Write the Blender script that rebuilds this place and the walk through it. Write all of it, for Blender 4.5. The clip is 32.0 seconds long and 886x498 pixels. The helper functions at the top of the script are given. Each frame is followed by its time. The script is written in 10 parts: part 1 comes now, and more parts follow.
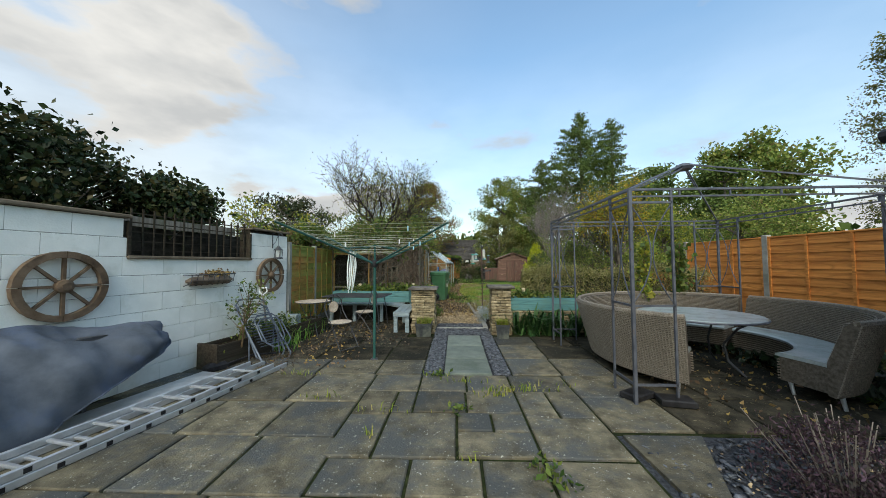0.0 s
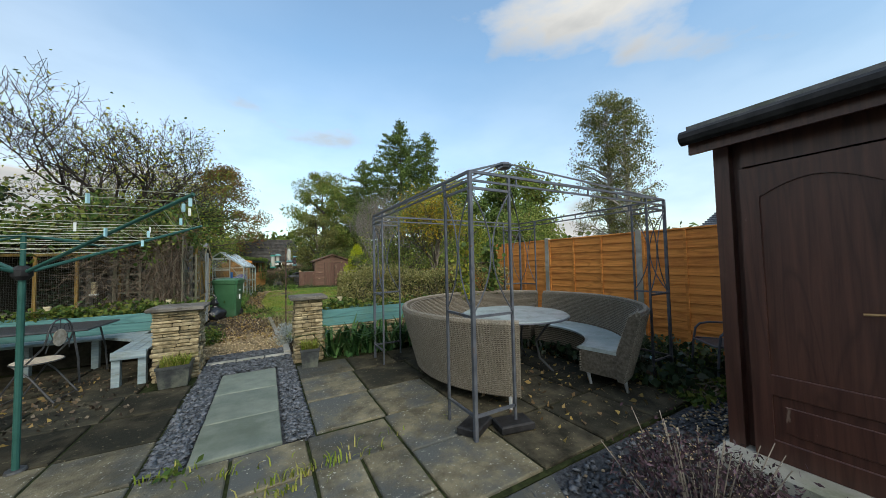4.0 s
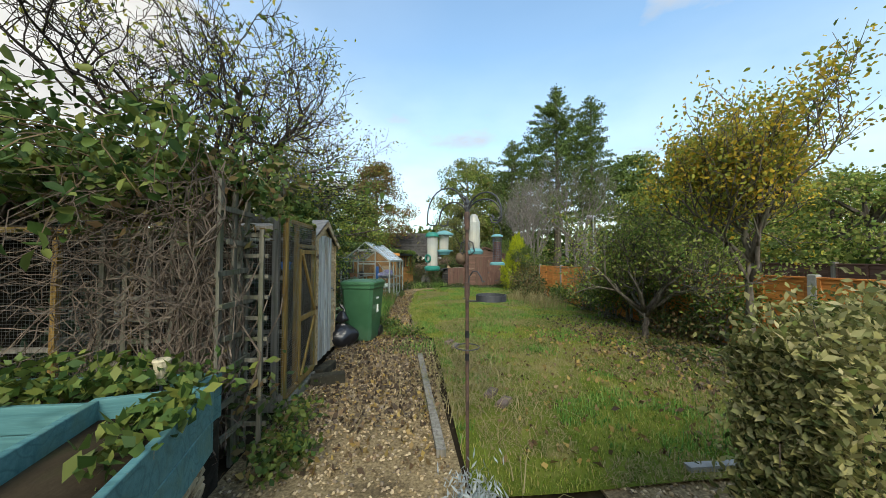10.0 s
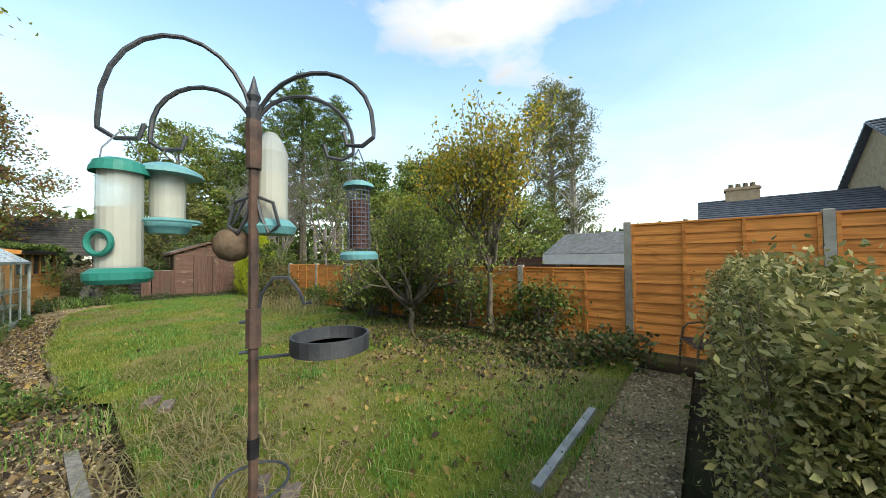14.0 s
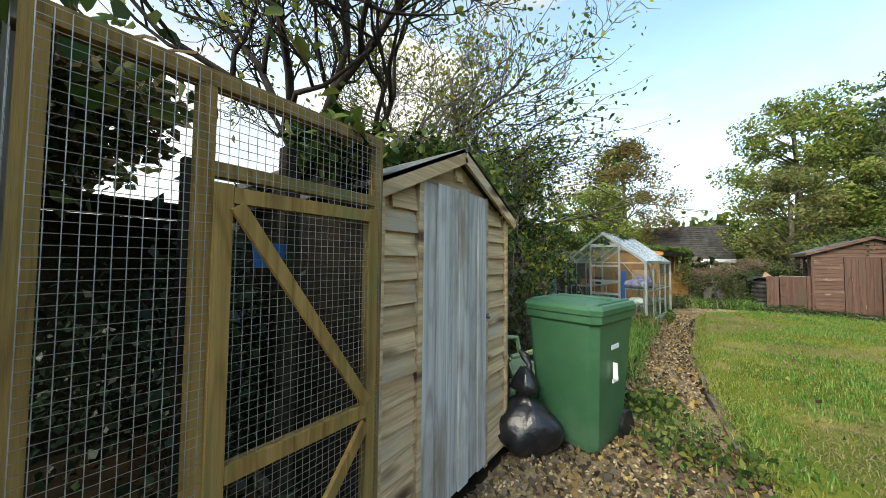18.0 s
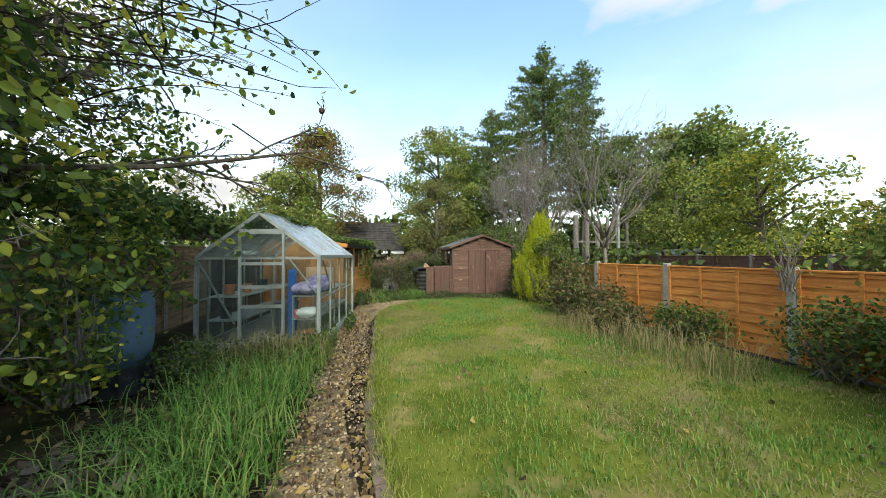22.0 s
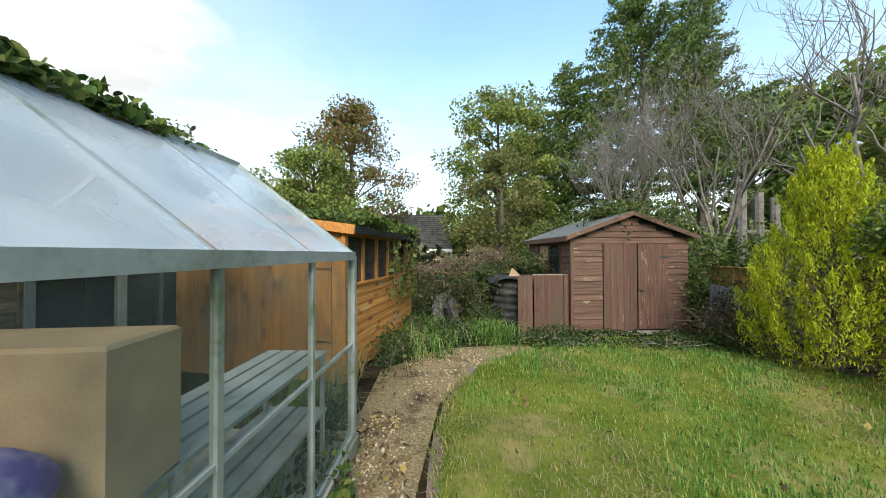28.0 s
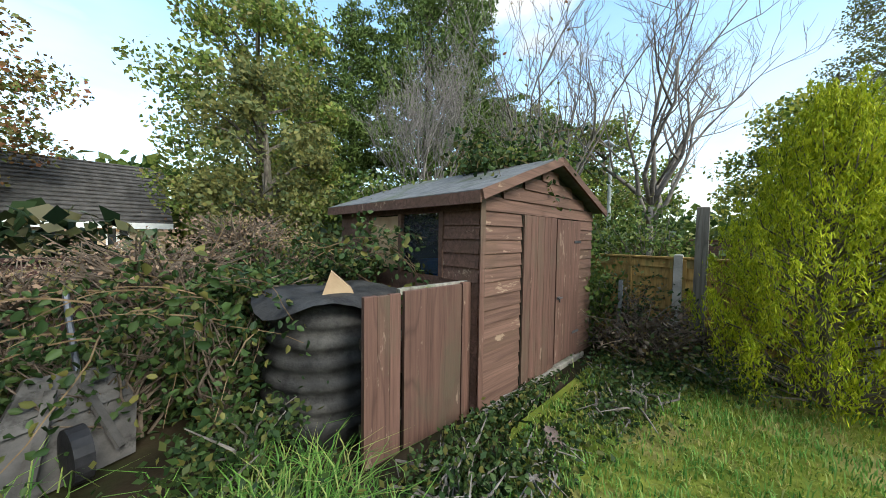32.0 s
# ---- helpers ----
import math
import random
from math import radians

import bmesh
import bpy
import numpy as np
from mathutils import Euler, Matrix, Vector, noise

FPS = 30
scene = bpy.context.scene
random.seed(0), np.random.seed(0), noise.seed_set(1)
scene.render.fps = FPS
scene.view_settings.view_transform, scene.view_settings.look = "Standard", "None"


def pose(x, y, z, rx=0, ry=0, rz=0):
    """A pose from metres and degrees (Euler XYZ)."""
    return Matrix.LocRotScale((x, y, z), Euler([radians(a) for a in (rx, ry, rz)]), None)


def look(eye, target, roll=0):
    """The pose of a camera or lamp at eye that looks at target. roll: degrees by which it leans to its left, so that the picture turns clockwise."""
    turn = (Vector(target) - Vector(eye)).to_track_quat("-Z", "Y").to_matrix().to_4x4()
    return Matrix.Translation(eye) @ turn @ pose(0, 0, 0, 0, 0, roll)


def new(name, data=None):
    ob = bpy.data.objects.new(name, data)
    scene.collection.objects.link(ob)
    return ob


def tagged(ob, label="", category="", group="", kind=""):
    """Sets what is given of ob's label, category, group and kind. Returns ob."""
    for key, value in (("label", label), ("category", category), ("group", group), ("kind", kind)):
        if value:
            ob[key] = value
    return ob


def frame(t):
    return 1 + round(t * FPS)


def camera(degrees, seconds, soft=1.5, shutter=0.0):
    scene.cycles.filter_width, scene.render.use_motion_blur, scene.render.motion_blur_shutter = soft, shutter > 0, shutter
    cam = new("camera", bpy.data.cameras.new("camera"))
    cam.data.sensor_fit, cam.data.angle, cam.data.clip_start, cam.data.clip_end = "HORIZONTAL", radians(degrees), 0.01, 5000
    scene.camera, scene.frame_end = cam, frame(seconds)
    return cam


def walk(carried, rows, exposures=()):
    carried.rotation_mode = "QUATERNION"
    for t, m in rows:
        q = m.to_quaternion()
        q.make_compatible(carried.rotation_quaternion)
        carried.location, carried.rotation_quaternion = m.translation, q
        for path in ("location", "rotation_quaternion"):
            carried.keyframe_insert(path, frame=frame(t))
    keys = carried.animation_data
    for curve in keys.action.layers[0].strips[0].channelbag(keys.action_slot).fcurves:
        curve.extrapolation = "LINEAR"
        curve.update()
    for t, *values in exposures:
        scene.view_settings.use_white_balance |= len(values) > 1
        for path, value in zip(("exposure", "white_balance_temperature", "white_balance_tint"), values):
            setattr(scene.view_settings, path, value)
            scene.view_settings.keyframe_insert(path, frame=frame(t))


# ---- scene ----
# camera: seconds, eye, yaw to the left, pitch, roll
cam = camera(109.2, 32.0, soft=0.6)
PATH = [
    (0, (0.000, -0.000, 1.504), 2.30, 2.51, -0.29),
    (0.5, (0.012, 0.327, 1.494), -0.57, 2.27, -0.25),
    (1, (0.165, 0.625, 1.499), 2.73, 2.54, 0.07),
    (1.5, (0.206, 0.778, 1.505), 7.38, 2.64, 0.30),
    (2, (0.162, 1.022, 1.510), 9.80, 2.59, 0.46),
    (2.5, (0.149, 1.116, 1.530), 6.93, 2.75, 0.29),
    (3, (0.221, 1.218, 1.523), -8.63, 2.74, -0.32),
    (3.5, (0.285, 1.220, 1.510), -21.56, 2.78, -0.99),
    (5.5, (0.533, 1.562, 1.497), -35.48, 1.72, -0.81),
    (6, (0.528, 2.086, 1.494), -27.11, 1.73, -0.22),
    (6.5, (0.584, 2.633, 1.522), -18.66, 1.78, 0.34),
    (7, (0.600, 3.154, 1.538), -13.49, 1.64, -0.01),
    (7.5, (0.567, 3.754, 1.540), -7.19, 1.99, 0.45),
    (8, (0.590, 4.405, 1.528), -5.31, 1.69, 0.10),
    (8.5, (0.536, 5.010, 1.508), -4.82, 1.79, 0.08),
    (9, (0.402, 5.617, 1.492), -4.99, 1.79, 0.10),
    (9.5, (0.419, 6.059, 1.501), -4.98, 1.83, -0.05),
    (10, (0.341, 6.461, 1.542), -5.26, 1.91, 0.06),
    (10.5, (0.358, 6.842, 1.551), -5.29, 1.53, 0.25),
    (11, (0.482, 7.255, 1.568), -4.98, 1.52, 0.05),
    (11.5, (0.471, 7.473, 1.566), -5.06, 1.41, 0.02),
    (12, (0.326, 7.579, 1.565), -12.41, 1.92, -0.57),
    (12.5, (0.339, 7.619, 1.544), -30.68, 1.96, -0.30),
    (13, (0.398, 7.654, 1.541), -46.98, 1.69, -0.74),
    (13.5, (0.419, 7.680, 1.534), -52.95, 1.40, -0.82),
    (15.5, (0.247, 8.427, 1.442), -19.83, 1.27, -0.43),
    (16, (0.240, 8.813, 1.446), -4.48, 1.47, -0.56),
    (16.5, (0.195, 9.094, 1.433), 17.40, 1.80, 0.02),
    (17, (0.077, 9.349, 1.463), 33.00, 2.08, 0.58),
    (17.5, (0.021, 9.521, 1.462), 37.03, 2.01, 0.85),
    (18, (0.058, 9.865, 1.450), 36.96, 2.25, 0.57),
    (18.5, (0.043, 10.158, 1.456), 34.31, 2.23, 0.39),
    (19, (0.036, 10.535, 1.481), 18.36, 2.21, -0.20),
    (19.5, (0.140, 10.879, 1.456), -0.11, 1.70, -0.25),
    (20, (0.262, 11.275, 1.485), -11.76, 1.43, -0.60),
    (20.5, (0.258, 11.694, 1.509), -15.69, 1.25, -0.67),
    (21, (0.258, 12.155, 1.514), -16.93, 1.15, -0.39),
    (21.5, (0.270, 12.573, 1.511), -17.64, 1.04, -0.25),
    (22, (0.193, 12.905, 1.509), -13.46, 1.05, -0.16),
    (22.5, (0.053, 13.261, 1.502), -6.96, 1.25, -0.06),
    (23, (-0.065, 13.617, 1.477), 4.94, 1.24, 0.36),
    (23.5, (-0.152, 13.848, 1.453), 20.41, 1.35, 0.53),
    (24, (-0.237, 14.027, 1.442), 26.57, 1.21, 0.80),
    (24.5, (-0.297, 14.311, 1.455), 25.48, 1.22, 0.79),
    (25, (-0.170, 14.824, 1.451), 16.04, 0.77, 0.67),
    (25.5, (-0.029, 15.344, 1.474), 8.87, 0.78, 0.52),
    (26, (0.116, 15.890, 1.497), 5.29, 0.79, 0.55),
    (26.5, (0.263, 16.422, 1.465), 1.83, 0.58, 0.62),
    (28.5, (0.257, 19.114, 1.502), -9.88, 0.92, -0.25),
    (29, (0.290, 19.676, 1.497), -14.86, 0.72, -0.11),
    (29.5, (0.381, 20.170, 1.494), -18.25, 0.68, -0.17),
    (30, (0.475, 20.703, 1.484), -18.65, 0.61, -0.08),
    (30.5, (0.626, 21.192, 1.495), -19.09, 0.11, -0.09),
    (31, (0.725, 21.671, 1.512), -20.91, -0.69, -0.18),
    (31.5, (0.880, 22.068, 1.504), -31.76, -1.82, 0.23),
    (32, (1.188, 22.460, 1.464), -47.17, -2.39, 0.82),
]


def ahead(eye, yaw, pitch):
    a, b = radians(yaw), radians(pitch)
    return (eye[0] - math.sin(a) * math.cos(b), eye[1] + math.cos(a) * math.cos(b), eye[2] + math.sin(b))


walk(cam, [(t, look(eye, ahead(eye, yaw, pitch), roll)) for t, eye, yaw, pitch, roll in PATH],
     exposures=[(0, -0.05, 6950, 10), (6, -0.05, 7000, 10), (8, 0.0, 7000, 10), (9, 0.1, 7000, 10), (13, 0.4, 7150, 10), (16.5, 0.6, 7150, 10), (19, 0.6, 7150, 10), (22, 0.52, 7150, 10), (24, 0.5, 7150, 10), (26, 0.65, 7100, 10), (29, 0.55, 6900, 10), (31, 0.7, 6700, 10), (32, 0.62, 6600, 10)])

# ---- sky and light ----
SUN_EL, SUN_AZ = radians(38), radians(183)
world = bpy.data.worlds.new("sky")
scene.world = world
world.use_nodes = True
wn, wl = world.node_tree.nodes, world.node_tree.links
bg = wn["Background"]
bg.inputs[1].default_value = 0.27
sky = wn.new("ShaderNodeTexSky")
sky.sky_type = "NISHITA"
sky.sun_disc = False
sky.sun_elevation, sky.sun_rotation = SUN_EL, SUN_AZ
sky.air_density, sky.dust_density, sky.ozone_density = 1.2, 1.2, 1.6
wtc = wn.new("ShaderNodeTexCoord")
wmap = wn.new("ShaderNodeMapping")
wmap.inputs["Scale"].default_value = (1.0, 1.0, 2.4)
wmap.inputs["Location"].default_value = (0.35, 0.9, 0.2)
wl.new(wtc.outputs["Generated"], wmap.inputs[0])
cn = wn.new("ShaderNodeTexNoise")
cn.inputs["Scale"].default_value, cn.inputs["Detail"].default_value, cn.inputs["Roughness"].default_value = 2.1, 9, 0.52
wl.new(wmap.outputs[0], cn.inputs["Vector"])
cr = wn.new("ShaderNodeValToRGB")
cr.color_ramp.elements[0].position, cr.color_ramp.elements[0].color = 0.52, (0, 0, 0, 1)
cr.color_ramp.elements[1].position, cr.color_ramp.elements[1].color = 0.64, (1, 1, 1, 1)
wl.new(cn.outputs["Fac"], cr.inputs[0])
# whiter towards the horizon and towards the low sun
sep = wn.new("ShaderNodeSeparateXYZ")
wl.new(wtc.outputs["Generated"], sep.inputs[0])
hz = wn.new("ShaderNodeMapRange")
hz.inputs["From Min"].default_value, hz.inputs["From Max"].default_value = 0.02, 0.55
hz.inputs["To Min"].default_value, hz.inputs["To Max"].default_value = 0.62, 0.04
wl.new(sep.outputs["Z"], hz.inputs["Value"])
wx = wn.new("ShaderNodeMapRange")
wx.inputs["From Min"].default_value, wx.inputs["From Max"].default_value = -0.9, 0.1
wx.inputs["To Min"].default_value, wx.inputs["To Max"].default_value = 0.8, 0.0
wl.new(sep.outputs["X"], wx.inputs["Value"])
a1 = wn.new("ShaderNodeMath")
a1.operation = "MAXIMUM"
wl.new(hz.outputs[0], a1.inputs[0])
wl.new(cr.outputs[0], a1.inputs[1])
a2 = wn.new("ShaderNodeMath")
a2.operation, a2.use_clamp = "ADD", True
wl.new(a1.outputs[0], a2.inputs[0])
cw = wn.new("ShaderNodeMath")
cw.operation = "MULTIPLY"
wl.new(cn.outputs["Fac"], cw.inputs[0])
wl.new(wx.outputs[0], cw.inputs[1])
wl.new(cw.outputs[0], a2.inputs[1])
mixc = wn.new("ShaderNodeMix")
mixc.data_type = "RGBA"
wl.new(a2.outputs[0], mixc.inputs["Factor"])
tint = wn.new("ShaderNodeMix")
tint.data_type, tint.blend_type = "RGBA", "MULTIPLY"
tint.inputs["Factor"].default_value = 1.0
tint.inputs["B"].default_value = (0.86, 1.06, 1.10, 1)
wl.new(sky.outputs[0], tint.inputs["A"])
wl.new(tint.outputs["Result"], mixc.inputs["A"])
shade = wn.new("ShaderNodeValToRGB")
shade.color_ramp.elements[0].position, shade.color_ramp.elements[0].color = 0.40, (3.3, 3.4, 3.45, 1)
shade.color_ramp.elements[1].position, shade.color_ramp.elements[1].color = 0.66, (2.2, 2.35, 2.5, 1)
cn2 = wn.new("ShaderNodeTexNoise")
cn2.inputs["Scale"].default_value, cn2.inputs["Detail"].default_value = 4.2, 6
wl.new(wmap.outputs[0], cn2.inputs["Vector"])
wl.new(cn2.outputs["Fac"], shade.inputs[0])
wl.new(shade.outputs[0], mixc.inputs["B"])
wl.new(mixc.outputs["Result"], bg.inputs[0])
sun = new("sun", bpy.data.lights.new("sun", "SUN"))
sun.data.energy, sun.data.angle, sun.data.color = 2.5, radians(25), (1.0, 0.95, 0.86)
sun.matrix_world = look((30 * math.sin(SUN_AZ) * math.cos(SUN_EL), 30 * math.cos(SUN_AZ) * math.cos(SUN_EL), 30 * math.sin(SUN_EL)), (0, 0, 0))
scene.view_settings.exposure = 0.0


# ---- mesh helpers ----
class MB:
    """Collects vertices and faces of one mesh."""

    def __init__(self):
        self.v, self.f = [], []

    def add(self, verts, faces):
        n = len(self.v)
        self.v += [tuple(p) for p in verts]
        self.f += [tuple(i + n for i in q) for q in faces]
        return self

    def box(self, x0, x1, y0, y1, z0, z1, m=None, bev=0.0):
        if bev:
            b = min(bev, (x1 - x0) * 0.4, (y1 - y0) * 0.4, (z1 - z0) * 0.4)
            vs = []
            for z, d in ((z0, b), (z0 + b, 0), (z1 - b, 0), (z1, b)):
                vs += [(x0 + d, y0 + d, z), (x1 - d, y0 + d, z), (x1 - d, y1 - d, z), (x0 + d, y1 - d, z)]
            fs = [(3, 2, 1, 0), (12, 13, 14, 15)]
            for k in range(3):
                fs += [(4 * k + i, 4 * k + (i + 1) % 4, 4 * k + 4 + (i + 1) % 4, 4 * k + 4 + i) for i in range(4)]
        else:
            vs = [(x0, y0, z0), (x1, y0, z0), (x1, y1, z0), (x0, y1, z0), (x0, y0, z1), (x1, y0, z1), (x1, y1, z1), (x0, y1, z1)]
            fs = [(3, 2, 1, 0), (4, 5, 6, 7), (0, 1, 5, 4), (1, 2, 6, 5), (2, 3, 7, 6), (3, 0, 4, 7)]
        if m is not None:
            vs = [m @ Vector(p) for p in vs]
        return self.add(vs, fs)

    def beam(self, a, b, w, h, up=(0, 0, 1)):
        """A squared bar from a to b, w wide and h deep along up."""
        a, b = Vector(a), Vector(b)
        d = (b - a).normalized()
        u = Vector(up)
        s = d.cross(u)
        if s.length < 1e-4:
            s = d.cross(Vector((1, 0, 0)))
        s.normalize()
        u = s.cross(d).normalized()
        vs = [p + s * i * w / 2 + u * j * h / 2 for p in (a, b) for i, j in ((-1, -1), (1, -1), (1, 1), (-1, 1))]
        return self.add(vs, [(3, 2, 1, 0), (4, 5, 6, 7), (0, 1, 5, 4), (1, 2, 6, 5), (2, 3, 7, 6), (3, 0, 4, 7)])

    def tube(self, pts, r, n=6, closed=False):
        """A round bar along points; r a number or one for each point."""
        pts = [Vector(p) for p in pts]
        rs = r if isinstance(r, (list, tuple)) else [r] * len(pts)
        base = len(self.v)
        ref = None
        for i, p in enumerate(pts):
            a = pts[i - 1] if (i or closed) else p
            b = pts[(i + 1) % len(pts)] if (i < len(pts) - 1 or closed) else p
            d = (b - a).normalized() if (b - a).length > 1e-7 else Vector((0, 0, 1))
            if ref is None:
                ref = d.orthogonal().normalized()
            s = (ref - d * ref.dot(d))
            s = s.normalized() if s.length > 1e-5 else d.orthogonal().normalized()
            ref = s
            t = d.cross(s)
            for k in range(n):
                g = 2 * math.pi * k / n
                self.v.append(tuple(p + (s * math.cos(g) + t * math.sin(g)) * rs[i]))
        m = len(pts)
        for i in range(m if closed else m - 1):
            for k in range(n):
                j = (i + 1) % m
                self.f.append((base + i * n + k, base + i * n + (k + 1) % n, base + j * n + (k + 1) % n, base + j * n + k))
        if not closed:
            self.f.append(tuple(base + k for k in reversed(range(n))))
            self.f.append(tuple(base + (m - 1) * n + k for k in range(n)))
        return self

    def lathe(self, prof, n=20, at=(0, 0, 0), cap=True):
        base = len(self.v)
        for r, z in prof:
            for k in range(n):
                g = 2 * math.pi * k / n
                self.v.append((at[0] + r * math.cos(g), at[1] + r * math.sin(g), at[2] + z))
        for i in range(len(prof) - 1):
            for k in range(n):
                self.f.append((base + i * n + k, base + i * n + (k + 1) % n, base + (i + 1) * n + (k + 1) % n, base + (i + 1) * n + k))
        if cap:
            self.f.append(tuple(base + k for k in reversed(range(n))))
            self.f.append(tuple(base + (len(prof) - 1) * n + k for k in range(n)))
        return self

    def prism(self, poly, z0, z1):
        n = len(poly)
        vs = [(x, y, z0) for x, y in poly] + [(x, y, z1) for x, y in poly]
        fs = [tuple(reversed(range(n))), tuple(range(n, 2 * n))] + [(i, (i + 1) % n, n + (i + 1) % n, n + i) for i in range(n)]
        return self.add(vs, fs)

    def slab(self, poly, axis, a, b):
        """A flat shape given in two axes, thick from a to b along the third ('x' or 'y')."""
        n = len(poly)
        put = (lambda u, v, w: (w, u, v)) if axis == "x" else (lambda u, v, w: (u, w, v))
        vs = [put(u, v, a) for u, v in poly] + [put(u, v, b) for u, v in poly]
        fs = [tuple(reversed(range(n))), tuple(range(n, 2 * n))] + [(i, (i + 1) % n, n + (i + 1) % n, n + i) for i in range(n)]
        return self.add(vs, fs)

    def mesh(self, name, mat, smooth=False):
        me = bpy.data.meshes.new(name)
        me.from_pydata(self.v, [], self.f)
        if mat is not None:
            me.materials.append(mat)
        if smooth:
            me.polygons.foreach_set("use_smooth", [True] * len(me.polygons))
        me.update()
        return me


def fix_normals(me):
    bm = bmesh.new()
    bm.from_mesh(me)
    bmesh.ops.recalc_face_normals(bm, faces=bm.faces)
    bm.to_mesh(me)
    bm.free()


def part(name, mb, mat, parent=None, label="", smooth=False):
    me = mb.mesh(name, mat, smooth) if isinstance(mb, MB) else mb
    if isinstance(mb, MB) and len(me.polygons) < 20000:
        fix_normals(me)
    ob = new(name, me)
    if parent is not None:
        ob.parent = parent
    if label:
        ob["label"] = label
    if name in ("stem_mass", "branch_mass", "weave", "rib_mass", "wire_mesh", "mesh"):
        ob["kind"] = "stuff"
    return ob


def thing(name, label, category, at=(0, 0, 0), rz=0, group="", kind=""):
    ob = new(name)
    ob.empty_display_size = 0.1
    ob.location = at
    ob.rotation_euler = (0, 0, radians(rz))
    return tagged(ob, label, category, group, kind)


def raw_mesh(name, verts, faces_n, mat, quads=True):
    """A big mesh out of arrays: verts (n, 3), faces (m, 3 or 4)."""
    me = bpy.data.meshes.new(name)
    k = faces_n.shape[1]
    me.vertices.add(len(verts))
    me.vertices.foreach_set("co", np.asarray(verts, np.float32).ravel())
    me.loops.add(faces_n.size)
    me.loops.foreach_set("vertex_index", faces_n.astype(np.int32).ravel())
    me.polygons.add(len(faces_n))
    me.polygons.foreach_set("loop_start", np.arange(0, faces_n.size, k, dtype=np.int32))
    me.polygons.foreach_set("loop_total", np.full(len(faces_n), k, np.int32))
    me.materials.append(mat)
    me.update(calc_edges=True)
    me.validate()
    return me


rng = np.random.default_rng(7)


# ---- materials ----
def mat(name, c1, c2, scale=4.0, rough=0.8, bump=0.25, fine=90.0, stretch=(1, 1, 1), metal=0.0, stain=None, stain_scale=1.2, stain_at=(0.5, 0.7),
        vary=0.0, spec=0.18, speck=None, speck_at=0.62, speck_scale=30.0):
    m = bpy.data.materials.new(name)
    m.use_nodes = True
    n, l = m.node_tree.nodes, m.node_tree.links
    p = n["Principled BSDF"]
    p.inputs["Roughness"].default_value = rough
    p.inputs["Metallic"].default_value = metal
    p.inputs["Specular IOR Level"].default_value = spec
    tc = n.new("ShaderNodeTexCoord")
    mp = n.new("ShaderNodeMapping")
    mp.inputs["Scale"].default_value = stretch
    l.new(tc.outputs["Object"], mp.inputs[0])
    vec = mp.outputs[0]
    info = n.new("ShaderNodeObjectInfo")
    if vary:
        sh = n.new("ShaderNodeVectorMath")
        sh.operation = "SCALE"
        sh.inputs[0].default_value = (37, 91, 53)
        l.new(info.outputs["Random"], sh.inputs["Scale"])
        ad = n.new("ShaderNodeVectorMath")
        l.new(vec, ad.inputs[0])
        l.new(sh.outputs[0], ad.inputs[1])
        vec = ad.outputs[0]
    no = n.new("ShaderNodeTexNoise")
    no.inputs["Scale"].default_value, no.inputs["Detail"].default_value, no.inputs["Roughness"].default_value = scale, 6, 0.62
    l.new(vec, no.inputs["Vector"])
    ra = n.new("ShaderNodeValToRGB")
    ra.color_ramp.elements[0].position, ra.color_ramp.elements[0].color = 0.36, (*c1, 1)
    ra.color_ramp.elements[1].position, ra.color_ramp.elements[1].color = 0.66, (*c2, 1)
    l.new(no.outputs["Fac"], ra.inputs[0])
    col = ra.outputs[0]

    def over(col, colour, s, at, width):
        n2 = n.new("ShaderNodeTexNoise")
        n2.inputs["Scale"].default_value, n2.inputs["Detail"].default_value = s, 5
        n2.inputs["Roughness"].default_value = 0.7
        l.new(vec, n2.inputs["Vector"])
        r2 = n.new("ShaderNodeMapRange")
        r2.inputs["From Min"].default_value, r2.inputs["From Max"].default_value = at, at + width
        l.new(n2.outputs["Fac"], r2.inputs["Value"])
        mx = n.new("ShaderNodeMix")
        mx.data_type = "RGBA"
        l.new(r2.outputs[0], mx.inputs["Factor"])
        l.new(col, mx.inputs["A"])
        mx.inputs["B"].default_value = (*colour, 1)
        return mx.outputs["Result"]

    if stain:
        col = over(col, stain, stain_scale, stain_at[0], stain_at[1] - stain_at[0])
    if speck:
        col = over(col, speck, speck_scale, speck_at, 0.03)
    if vary:
        hs = n.new("ShaderNodeHueSaturation")
        mr = n.new("ShaderNodeMapRange")
        mr.inputs["To Min"].default_value, mr.inputs["To Max"].default_value = 1 - vary, 1 + vary
        l.new(info.outputs["Random"], mr.inputs["Value"])
        l.new(mr.outputs[0], hs.inputs["Value"])
        l.new(col, hs.inputs["Color"])
        col = hs.outputs[0]
    l.new(col, p.inputs["Base Color"])
    if bump:
        nb = n.new("ShaderNodeTexNoise")
        nb.inputs["Scale"].default_value, nb.inputs["Detail"].default_value = fine, 4
        l.new(vec, nb.inputs["Vector"])
        bp = n.new("ShaderNodeBump")
        bp.inputs["Strength"].default_value, bp.inputs["Distance"].default_value = bump, 0.01
        l.new(nb.outputs["Fac"], bp.inputs["Height"])
        l.new(bp.outputs[0], p.inputs["Normal"])
    return m


